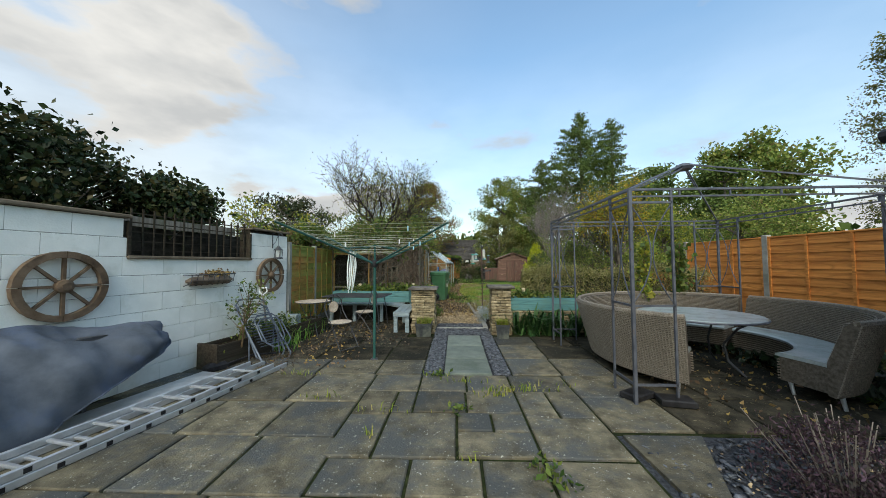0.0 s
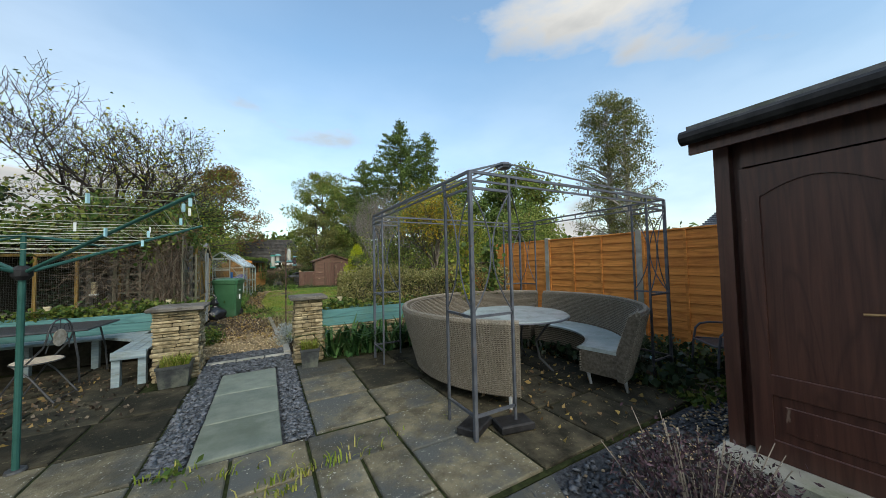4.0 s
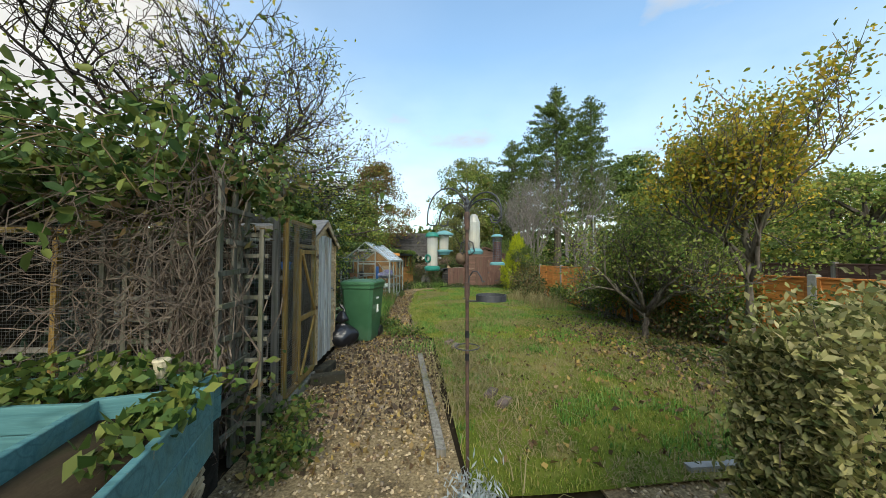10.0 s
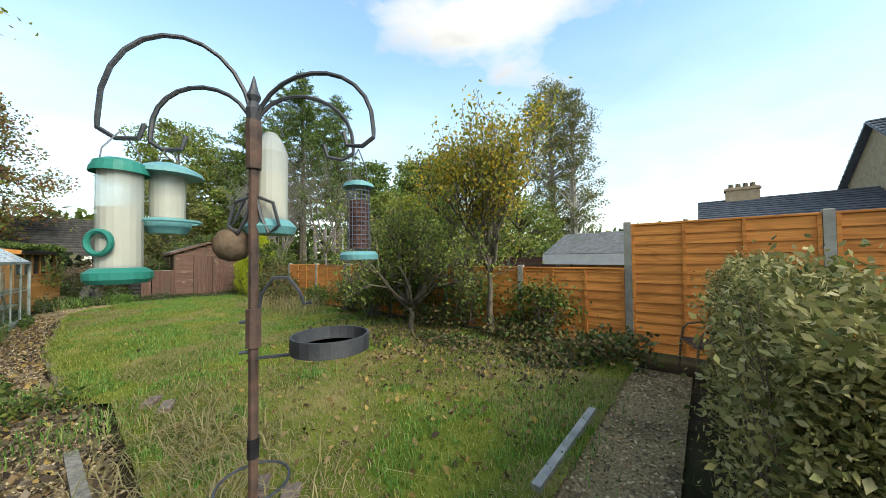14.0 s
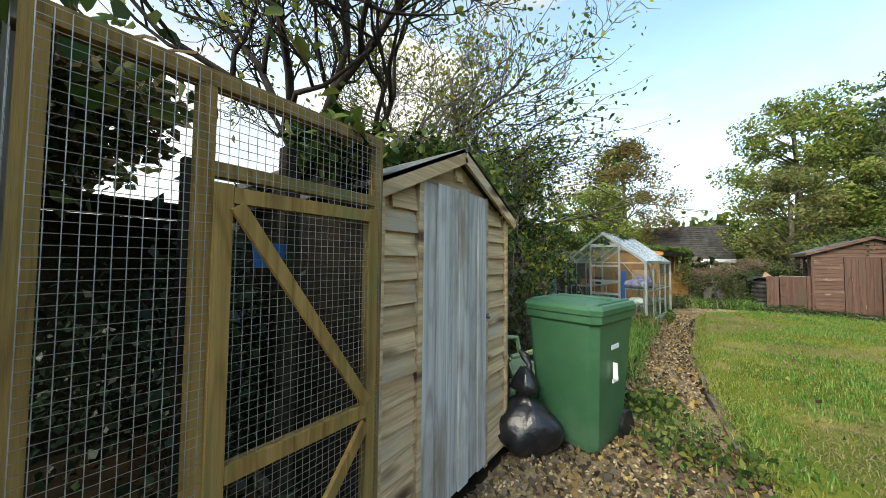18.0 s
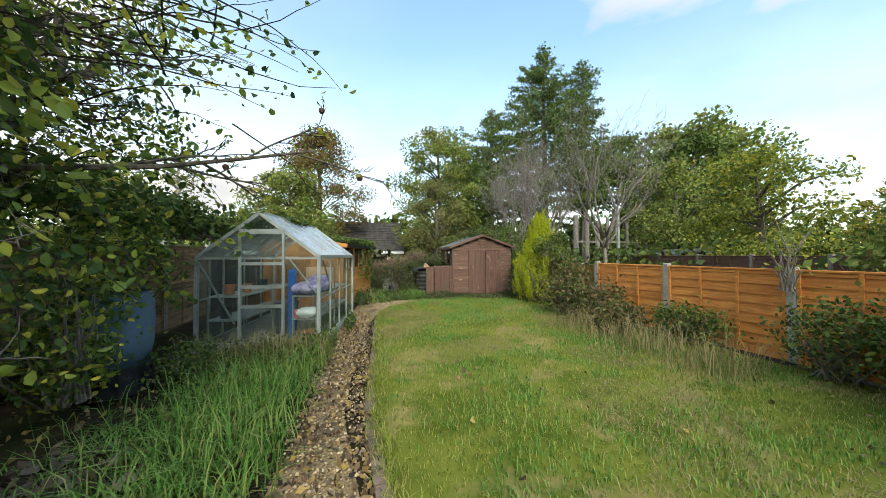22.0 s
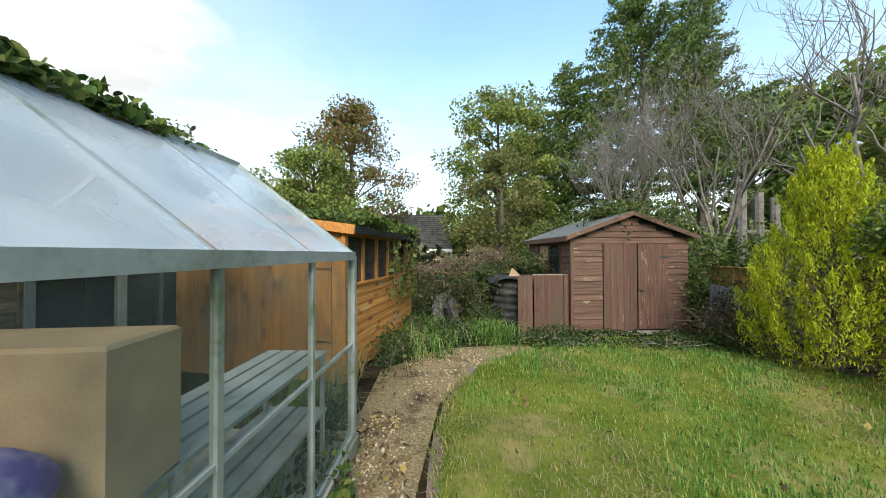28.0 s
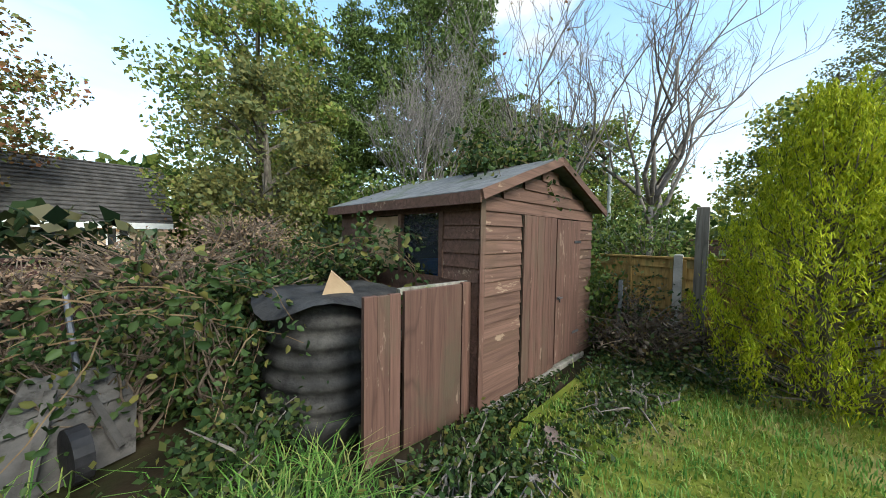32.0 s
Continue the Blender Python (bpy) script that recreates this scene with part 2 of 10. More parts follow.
def wood_mat(name, c1, c2, axis=0, rough=0.8, knots=0.0, knot=(0.07, 0.035, 0.02), stain=None, stain_scale=1.2, stain_at=(0.5, 0.7), peel=None, peel_at=0.6, vary=0.12, bump=0.35, spec=0.2, coarse=1.0):
    """Sawn timber: grain along one axis, growth bands, knots, blotches and peeling."""
    m = bpy.data.materials.new(name)
    m.use_nodes = True
    n, l = m.node_tree.nodes, m.node_tree.links
    p = n["Principled BSDF"]
    p.inputs["Roughness"].default_value, p.inputs["Specular IOR Level"].default_value = rough, spec
    tc, info = n.new("ShaderNodeTexCoord"), n.new("ShaderNodeObjectInfo")
    sh = n.new("ShaderNodeVectorMath")
    sh.operation = "SCALE"
    sh.inputs[0].default_value = (17, 23, 29)
    l.new(info.outputs["Random"], sh.inputs["Scale"])
    ad = n.new("ShaderNodeVectorMath")
    l.new(tc.outputs["Object"], ad.inputs[0])
    l.new(sh.outputs[0], ad.inputs[1])

    def noise_at(run, cross, detail, rough_=0.6, bend=0.0):
        mp = n.new("ShaderNodeMapping")
        mp.inputs["Scale"].default_value = [run if i == axis else cross for i in range(3)]
        l.new(ad.outputs[0], mp.inputs[0])
        t = n.new("ShaderNodeTexNoise")
        t.inputs["Scale"].default_value, t.inputs["Detail"].default_value = 1.0, detail
        t.inputs["Roughness"].default_value, t.inputs["Distortion"].default_value = rough_, bend
        l.new(mp.outputs[0], t.inputs["Vector"])
        return t.outputs["Fac"], mp

    def remap(v, a, b, c=0.0, d=1.0):
        r = n.new("ShaderNodeMapRange")
        for k, x in zip(("From Min", "From Max", "To Min", "To Max"), (a, b, c, d)):
            r.inputs[k].default_value = x
        l.new(v, r.inputs["Value"])
        return r.outputs[0]

    def blend(f, col, colour, how="MIX"):
        mx = n.new("ShaderNodeMix")
        mx.data_type, mx.blend_type = "RGBA", how
        l.new(f, mx.inputs["Factor"])
        l.new(col, mx.inputs["A"])
        mx.inputs["B"].default_value = (*colour, 1)
        return mx.outputs["Result"]

    grain, _ = noise_at(1.1 * coarse, 26 * coarse, 6, 0.65, 0.4)
    ra = n.new("ShaderNodeValToRGB")
    ra.color_ramp.elements[0].position, ra.color_ramp.elements[0].color = 0.34, (*c1, 1)
    ra.color_ramp.elements[1].position, ra.color_ramp.elements[1].color = 0.64, (*c2, 1)
    l.new(grain, ra.inputs[0])
    col = ra.outputs[0]
    band, _ = noise_at(0.5 * coarse, 5.0 * coarse, 1, 0.4, 0.2)
    mu = n.new("ShaderNodeMath")
    mu.operation = "MULTIPLY"
    mu.inputs[1].default_value = 16.0
    l.new(band, mu.inputs[0])
    fr = n.new("ShaderNodeMath")
    fr.operation = "PINGPONG"
    fr.inputs[1].default_value = 1.0
    l.new(mu.outputs[0], fr.inputs[0])
    col = blend(remap(fr.outputs[0], 0.72, 1.0, 0.0, 0.45), col, tuple(0.55 * a for a in c1))
    if stain:
        st, _ = noise_at(stain_scale * 0.7, stain_scale * 1.6, 5, 0.7)
        col = blend(remap(st, *stain_at), col, stain)
    if knots:
        _, mp = noise_at(2.6, 6.5, 0)
        vo = n.new("ShaderNodeTexVoronoi")
        vo.inputs["Scale"].default_value = 1.0
        l.new(mp.outputs[0], vo.inputs["Vector"])
        col = blend(remap(vo.outputs["Distance"], 0.30, 0.12, 0.0, knots), col, knot)
    if peel:
        pe, _ = noise_at(3.2, 13, 6, 0.72)
        pw, _ = noise_at(1.1, 1.1, 3, 0.5)
        su = n.new("ShaderNodeMath")
        su.operation = "MULTIPLY_ADD"
        su.inputs[1].default_value, su.inputs[2].default_value = 0.55, -0.27
        l.new(pw, su.inputs[0])
        s2 = n.new("ShaderNodeMath")
        l.new(pe, s2.inputs[0])
        l.new(su.outputs[0], s2.inputs[1])
        col = blend(remap(s2.outputs[0], peel_at, peel_at + 0.05), col, peel)
    hs, fine = n.new("ShaderNodeHueSaturation"), noise_at(5, 90, 3)[0]
    l.new(remap(info.outputs["Random"], 0, 1, 1 - vary, 1 + vary), hs.inputs["Value"])
    l.new(col, hs.inputs["Color"])
    l.new(hs.outputs[0], p.inputs["Base Color"])
    bp = n.new("ShaderNodeBump")
    bp.inputs["Strength"].default_value, bp.inputs["Distance"].default_value = bump, 0.006
    l.new(fine, bp.inputs["Height"])
    l.new(bp.outputs[0], p.inputs["Normal"])
    return m


def leaf_mat(name, colours, rough=0.55, through_light=0.22, spec=0.2):
    """Leaves: each island takes one of the colours."""
    m = bpy.data.materials.new(name)
    m.use_nodes = True
    n, l = m.node_tree.nodes, m.node_tree.links
    p = n["Principled BSDF"]
    p.inputs["Roughness"].default_value = rough
    p.inputs["Specular IOR Level"].default_value = spec
    ge = n.new("ShaderNodeNewGeometry")
    ra = n.new("ShaderNodeValToRGB")
    els = ra.color_ramp.elements
    while len(els) < len(colours):
        els.new(0.5)
    for i, c in enumerate(colours):
        els[i].position, els[i].color = i / max(1, len(colours) - 1), (*c, 1)
    l.new(ge.outputs["Random Per Island"], ra.inputs[0])
    l.new(ra.outputs[0], p.inputs["Base Color"])
    tr = n.new("ShaderNodeBsdfTranslucent")
    l.new(ra.outputs[0], tr.inputs[0])
    mx = n.new("ShaderNodeMixShader")
    mx.inputs[0].default_value = through_light
    l.new(p.outputs[0], mx.inputs[1])
    l.new(tr.outputs[0], mx.inputs[2])
    l.new(mx.outputs[0], n["Material Output"].inputs[0])
    return m


def glass_mat(name, tint, rough=0.05, clear=0.75):
    """Thin pane: partly clear, partly glossy or misted."""
    m = bpy.data.materials.new(name)
    m.use_nodes = True
    n, l = m.node_tree.nodes, m.node_tree.links
    p = n["Principled BSDF"]
    p.inputs["Base Color"].default_value = (*tint, 1)
    p.inputs["Roughness"].default_value = rough
    tr = n.new("ShaderNodeBsdfTransparent")
    tr.inputs[0].default_value = (0.93, 0.96, 0.95, 1)
    mx = n.new("ShaderNodeMixShader")
    tc = n.new("ShaderNodeTexCoord")
    no = n.new("ShaderNodeTexNoise")
    no.inputs["Scale"].default_value, no.inputs["Detail"].default_value = 2.2, 5
    l.new(tc.outputs["Object"], no.inputs["Vector"])
    mr = n.new("ShaderNodeMapRange")
    mr.inputs["From Min"].default_value, mr.inputs["From Max"].default_value = 0.3, 0.7
    mr.inputs["To Min"].default_value, mr.inputs["To Max"].default_value = max(0, 1 - clear - 0.12), min(1, 1 - clear + 0.12)
    l.new(no.outputs["Fac"], mr.inputs["Value"])
    l.new(mr.outputs[0], mx.inputs[0])
    l.new(tr.outputs[0], mx.inputs[1])
    l.new(p.outputs[0], mx.inputs[2])
    l.new(mx.outputs[0], n["Material Output"].inputs[0])
    return m


M = dict(
    soil=mat("soil", (0.018, 0.014, 0.009), (0.055, 0.042, 0.026), 2.2, 0.95, 0.6, 40, stain=(0.035, 0.05, 0.016), stain_scale=0.5, spec=0.05),
    lawn=mat("lawn", (0.07, 0.105, 0.014), (0.18, 0.195, 0.035), 1.1, 0.95, 0.6, 120, stain=(0.29, 0.225, 0.095), stain_scale=0.8, stain_at=(0.52, 0.67), spec=0.05),
    gravel=mat("gravel_bed", (0.13, 0.095, 0.05), (0.36, 0.275, 0.15), 45, 0.9, 0.9, 90, stain=(0.035, 0.027, 0.018), stain_scale=2.0, spec=0.08),
    slatebed=mat("slate_bed", (0.02, 0.023, 0.027), (0.07, 0.075, 0.085), 40, 0.8, 0.9, 90),
    slab=mat("paving", (0.07, 0.063, 0.043), (0.20, 0.175, 0.115), 5.0, 0.72, 0.9, 60, stain=(0.075, 0.08, 0.076), stain_scale=1.3, stain_at=(0.46, 0.6), vary=0.32, speck=(0.36, 0.36, 0.31), speck_at=0.62, speck_scale=38),
    # dirt on the paving, with patio shade put into the same colour
    slab_dirt_shade=mat("dirty_shaded_paving", (0.02, 0.019, 0.014), (0.088, 0.077, 0.052), 4.0, 0.85, 0.6, 90, stain=(0.026, 0.026, 0.02), stain_scale=1.2, stain_at=(0.45, 0.62), vary=0.25, speck=(0.20, 0.175, 0.11), speck_at=0.63, speck_scale=24, spec=0.08),
    slab_green=mat("path_paving", (0.12, 0.145, 0.12), (0.20, 0.225, 0.185), 4.0, 0.55, 0.25, 160, stain=(0.10, 0.12, 0.09), vary=0.08),
    joint=mat("joint_soil", (0.012, 0.015, 0.008), (0.04, 0.05, 0.02), 9, 0.95, 0.6, 60, spec=0.05),
    block=mat("painted_block", (0.70, 0.73, 0.68), (0.80, 0.82, 0.77), 3.0, 0.7, 0.25, 55, stain=(0.55, 0.57, 0.48), stain_scale=1.3, stain_at=(0.56, 0.75), vary=0.03),
    coping=mat("dark_coping", (0.10, 0.08, 0.055), (0.2, 0.165, 0.12), 5, 0.9, 0.4, 60),
    orange=wood_mat("orange_fence", (0.50, 0.185, 0.045), (0.72, 0.30, 0.075), 0, 0.7, 0.35, (0.2, 0.06, 0.02), stain=(0.42, 0.14, 0.036), stain_at=(0.5, 0.75), vary=0.09),
    fencegreen=wood_mat("algae_fence", (0.34, 0.15, 0.04), (0.48, 0.25, 0.07), 0, 0.8, 0.3, stain=(0.23, 0.27, 0.06), stain_scale=0.7, stain_at=(0.38, 0.6), vary=0.12),
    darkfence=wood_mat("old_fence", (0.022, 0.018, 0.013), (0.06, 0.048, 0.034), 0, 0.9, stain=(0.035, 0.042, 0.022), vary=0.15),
    oldfence=wood_mat("brown_old_fence", (0.15, 0.11, 0.062), (0.36, 0.27, 0.155), 0, 0.9, 0.4, stain=(0.065, 0.055, 0.03), stain_scale=1.6, vary=0.25),
    steelblue=mat("blue_grey_tube", (0.07, 0.09, 0.12), (0.13, 0.155, 0.19), 10, 0.45, 0.1, 90, metal=0.2),
    concrete=mat("post_concrete", (0.26, 0.26, 0.23), (0.40, 0.39, 0.35), 6, 0.9, 0.4, 90, stain=(0.14, 0.16, 0.10), stain_scale=1.5),
    stone=mat("lime_stone", (0.15, 0.115, 0.062), (0.43, 0.355, 0.225), 7, 0.9, 1.0, 40, stain=(0.085, 0.08, 0.055), stain_scale=3.0, stain_at=(0.5, 0.66), vary=0.32),
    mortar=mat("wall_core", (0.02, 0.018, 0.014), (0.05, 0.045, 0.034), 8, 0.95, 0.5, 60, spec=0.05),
    capstone=mat("cap_stone", (0.075, 0.068, 0.058), (0.21, 0.19, 0.165), 5, 0.85, 0.5, 70, speck=(0.40, 0.41, 0.36), speck_at=0.63, speck_scale=34, stain=(0.11, 0.105, 0.09), stain_scale=2.5),
    teal=wood_mat("teal_paint", (0.06, 0.165, 0.17), (0.105, 0.245, 0.24), 0, 0.6, stain=(0.10, 0.19, 0.15), stain_scale=2.2, vary=0.07, peel=(0.22, 0.24, 0.17), peel_at=0.72),
    bluegrey=wood_mat("blue_grey_paint", (0.20, 0.265, 0.30), (0.33, 0.40, 0.42), 0, 0.7, stain=(0.17, 0.19, 0.16), stain_scale=2.0, vary=0.1, peel=(0.16, 0.14, 0.11), peel_at=0.70),
    slate=mat("slate_chip", (0.045, 0.052, 0.062), (0.14, 0.155, 0.175), 6, 0.55, 0.3, 60),
    iron=mat("dark_iron", (0.025, 0.028, 0.032), (0.06, 0.062, 0.066), 12, 0.5, 0.15, 120, spec=0.5),
    gaz=mat("gazebo_steel", (0.085, 0.095, 0.115), (0.14, 0.15, 0.175), 10, 0.45, 0.12, 150, metal=0.35, stain=(0.12, 0.075, 0.045), stain_scale=5, stain_at=(0.62, 0.72)),
    alu=mat("aluminium", (0.52, 0.55, 0.57), (0.68, 0.70, 0.72), 8, 0.42, 0.1, 120, metal=0.75),
    alugreen=mat("weathered_aluminium", (0.34, 0.38, 0.36), (0.50, 0.53, 0.51), 6, 0.5, 0.15, 100, metal=0.5, stain=(0.16, 0.21, 0.14), stain_scale=3.0),
    black=mat("black_plastic", (0.012, 0.012, 0.013), (0.03, 0.03, 0.032), 10, 0.45, 0.1, 80),
    tarp=mat("grey_cover", (0.055, 0.066, 0.08), (0.11, 0.128, 0.155), 3, 0.75, 0.35, 160, stain=(0.09, 0.12, 0.19), stain_scale=1.1),
    oldwood=mat("wheel_wood", (0.10, 0.065, 0.04), (0.21, 0.15, 0.10), 6, 0.85, 0.4, 60, stain=(0.05, 0.035, 0.025), stain_scale=4),
    # darker than the strands: shade in the weave's gaps, painted as colour
    wickershade=mat("wicker_gap_shade", (0.075, 0.064, 0.05), (0.15, 0.13, 0.104), 30, 0.85, 0.3, 120, spec=0.05),
    wicker=mat("wicker", (0.139, 0.119, 0.0918), (0.328, 0.291, 0.238), 60, 0.7, 0.4, 160, stain=(0.19, 0.16, 0.125), stain_scale=5),
    tableglass=mat("frosted_glass_top", (0.30, 0.36, 0.36), (0.40, 0.45, 0.45), 4, 0.25, 0.1, 120, spec=0.6, stain=(0.22, 0.25, 0.24), stain_scale=3),
    bin=mat("bin_green", (0.035, 0.115, 0.052), (0.052, 0.148, 0.072), 3, 0.42, 0.15, 200, stain=(0.075, 0.15, 0.085), stain_scale=1.5, spec=0.4),
    bag=mat("bin_bag", (0.008, 0.008, 0.01), (0.02, 0.02, 0.024), 10, 0.28, 0.5, 22, spec=0.6),
    palegreen=mat("pale_green_plastic", (0.45, 0.56, 0.30), (0.55, 0.64, 0.38), 4, 0.5, 0.1, 90),
    larch=wood_mat("shiplap_larch", (0.40, 0.26, 0.13), (0.70, 0.52, 0.31), 1, 0.8, 0.9, (0.06, 0.028, 0.018), stain=(0.40, 0.36, 0.28), stain_scale=1.1, stain_at=(0.5, 0.72), vary=0.14, bump=0.5),
    silver=wood_mat("silvered_door", (0.36, 0.355, 0.34), (0.60, 0.585, 0.55), 2, 0.65, 0.35, (0.16, 0.13, 0.1), stain=(0.23, 0.165, 0.09), stain_scale=1.0, stain_at=(0.5, 0.75), vary=0.12, spec=0.35),
    softwood=wood_mat("treated_timber", (0.19, 0.115, 0.032), (0.34, 0.215, 0.07), 2, 0.8, 0.4, stain=(0.16, 0.16, 0.06), stain_scale=2.0, vary=0.14),
    greywood=wood_mat("grey_timber", (0.13, 0.12, 0.10), (0.27, 0.25, 0.21), 2, 0.85, 0.3, stain=(0.10, 0.12, 0.065), stain_scale=2, vary=0.14),
    felt=mat("roof_felt", (0.11, 0.115, 0.115), (0.19, 0.195, 0.195), 9, 0.9, 0.4, 150, stain=(0.09, 0.11, 0.06), stain_scale=1.5),
    wire=mat("mesh_wire", (0.2, 0.2, 0.19), (0.36, 0.36, 0.34), 10, 0.5, 0, metal=0.5),
    workshop=wood_mat("orange_shiplap", (0.36, 0.15, 0.036), (0.54, 0.24, 0.066), 0, 0.7, 0.75, (0.10, 0.04, 0.015), stain=(0.33, 0.27, 0.16), stain_scale=1.0, stain_at=(0.56, 0.7), vary=0.12),
    workshop_up=wood_mat("orange_upright", (0.34, 0.14, 0.034), (0.50, 0.22, 0.06), 2, 0.7, 0.6, (0.10, 0.04, 0.015), stain=(0.27, 0.13, 0.05), vary=0.1),
    shedbrown=wood_mat("brown_paint", (0.092, 0.052, 0.038), (0.16, 0.092, 0.067), 0, 0.75, stain=(0.11, 0.068, 0.045), stain_scale=1.6, vary=0.14, peel=(0.27, 0.19, 0.13), peel_at=0.645),
    shedboard=wood_mat("brown_board_paint", (0.088, 0.048, 0.036), (0.15, 0.083, 0.062), 2, 0.75, stain=(0.10, 0.075, 0.05), stain_scale=1.3, vary=0.12, peel=(0.25, 0.18, 0.13), peel_at=0.66),
    maroon=wood_mat("maroon_fence", (0.03, 0.014, 0.013), (0.065, 0.033, 0.028), 2, 0.85, stain=(0.05, 0.04, 0.028), vary=0.25),
    tin=mat("dulled_tin", (0.06, 0.057, 0.054), (0.12, 0.115, 0.108), 5, 0.6, 0.35, 60, stain=(0.035, 0.033, 0.03), stain_scale=4, stain_at=(0.5, 0.6)),
    trelliswood=wood_mat("mossy_trellis", (0.085, 0.08, 0.06), (0.18, 0.17, 0.13), 2, 0.9, stain=(0.075, 0.09, 0.04), stain_scale=3, vary=0.2),
    doorbrown=wood_mat("gloss_brown", (0.045, 0.018, 0.014), (0.085, 0.036, 0.026), 2, 0.35, stain=(0.10, 0.055, 0.04), stain_at=(0.6, 0.75), vary=0.05, spec=0.5, peel=(0.16, 0.11, 0.085), peel_at=0.73, bump=0.2),
    brass=mat("worn_brass", (0.36, 0.22, 0.10), (0.5, 0.34, 0.17), 10, 0.35, 0.1, metal=0.9),
    brick=mat("edging_brick", (0.13, 0.095, 0.08), (0.24, 0.175, 0.15), 8, 0.9, 0.5, 60, stain=(0.10, 0.10, 0.08), stain_scale=3, vary=0.2),
    sleeper=mat("grey_kerb", (0.22, 0.23, 0.22), (0.36, 0.36, 0.34), 5, 0.85, 0.4, 70),
    pebble=mat("pebble", (0.20, 0.14, 0.07), (0.50, 0.38, 0.22), 3, 0.75, 0.2, 120),
    bark=mat("bark", (0.05, 0.042, 0.034), (0.20, 0.17, 0.135), 14, 0.95, 0.8, 30, stretch=(1, 1, 0.3), stain=(0.09, 0.10, 0.06), stain_scale=3),
    twig=mat("twig_bark", (0.12, 0.105, 0.09), (0.25, 0.225, 0.195), 10, 0.9, 0.2, 60),
    twigdark=mat("dark_twigs", (0.022, 0.018, 0.015), (0.065, 0.052, 0.043), 10, 0.9, 0.2, 60),
    palebark=mat("pale_bark", (0.26, 0.24, 0.21), (0.44, 0.42, 0.38), 9, 0.9, 0.4, 30),
    ashbark=mat("ash_bark", (0.15, 0.135, 0.12), (0.27, 0.25, 0.225), 9, 0.9, 0.3, 30),
    deadtwig=mat("dead_stems", (0.085, 0.065, 0.05), (0.20, 0.155, 0.115), 10, 0.9, 0.2, 60),
    white=mat("white_plastic", (0.70, 0.72, 0.70), (0.80, 0.82, 0.80), 5, 0.5, 0.1),
    rope=mat("washing_line", (0.42, 0.44, 0.34), (0.6, 0.62, 0.5), 20, 0.8, 0.2),
    airer=mat("green_pole", (0.018, 0.07, 0.06), (0.03, 0.10, 0.085), 6, 0.45, 0.1, 90),
    mosaic=mat("mosaic_top", (0.38, 0.31, 0.23), (0.58, 0.50, 0.40), 22, 0.6, 0.3, 60, stain=(0.24, 0.18, 0.13), stain_scale=6),
    pot=mat("dark_glaze", (0.03, 0.034, 0.036), (0.075, 0.08, 0.08), 6, 0.35, 0.2, 60, stain=(0.12, 0.13, 0.10), stain_scale=3),
    terracotta=mat("terracotta", (0.32, 0.13, 0.07), (0.44, 0.2, 0.11), 6, 0.85, 0.3),
    feedgreen=mat("feeder_green", (0.02, 0.17, 0.13), (0.03, 0.22, 0.17), 6, 0.4, 0.08),
    feedteal=mat("feeder_teal", (0.10, 0.27, 0.28), (0.15, 0.34, 0.35), 6, 0.45, 0.08),
    seed=mat("bird_seed", (0.45, 0.38, 0.24), (0.62, 0.54, 0.37), 60, 0.9, 0.5, 120),
    nuts=mat("peanuts", (0.05, 0.025, 0.02), (0.14, 0.07, 0.05), 60, 0.8, 0.6, 90),
    pole=mat("rusty_pole", (0.045, 0.033, 0.03), (0.11, 0.07, 0.055), 14, 0.6, 0.2, 90, stain=(0.16, 0.09, 0.06), stain_scale=5),
    blue=mat("blue_plastic", (0.02, 0.12, 0.42), (0.03, 0.17, 0.52), 4, 0.45, 0.1),
    butt=mat("blue_grey_butt", (0.075, 0.13, 0.19), (0.12, 0.19, 0.255), 4, 0.5, 0.2, 90, stain=(0.07, 0.10, 0.10), stain_scale=2),
    purple=mat("purple_sack", (0.16, 0.11, 0.34), (0.55, 0.52, 0.66), 9, 0.55, 0.4, 25),
    card=mat("cardboard", (0.36, 0.25, 0.15), (0.46, 0.34, 0.21), 5, 0.9, 0.2),
    pink=mat("pink_plastic", (0.55, 0.16, 0.20), (0.65, 0.24, 0.27), 5, 0.5, 0.1),
    compost=mat("black_corrugated", (0.018, 0.018, 0.018), (0.05, 0.049, 0.047), 7, 0.6, 0.35, 50, stain=(0.09, 0.087, 0.08), stain_scale=2.5),
    tile=mat("roof_tile", (0.05, 0.048, 0.046), (0.11, 0.105, 0.10), 3, 0.85, 0.3, 60),
    wallbrick=mat("buff_wall", (0.34, 0.26, 0.16), (0.46, 0.37, 0.25), 6, 0.9, 0.3, 50),
    roofslate=mat("slate_roof", (0.10, 0.12, 0.15), (0.17, 0.19, 0.225), 4, 0.6, 0.2, 60),
    darkglass=mat("dark_pane", (0.015, 0.018, 0.02), (0.04, 0.045, 0.048), 2, 0.12, 0, spec=0.6),
    vinebark=mat("vine", (0.12, 0.08, 0.04), (0.2, 0.14, 0.08), 10, 0.9, 0.2),
    rag=mat("faded_rag", (0.55, 0.62, 0.60), (0.75, 0.80, 0.78), 6, 0.8, 0.3),
    bluepeg=mat("peg_blue", (0.25, 0.50, 0.58), (0.40, 0.62, 0.68), 6, 0.5, 0.1),
)
M["glass"] = glass_mat("green_house_glass", (0.10, 0.13, 0.125), 0.05, 0.93)
M["roofglass"] = glass_mat("misted_roof_glass", (0.50, 0.55, 0.59), 0.2, 0.52)
M["clear"] = glass_mat("feeder_tube", (0.6, 0.62, 0.58), 0.15, 0.55)
M["winglass"] = glass_mat("workshop_glass", (0.045, 0.055, 0.065), 0.03, 0.6)
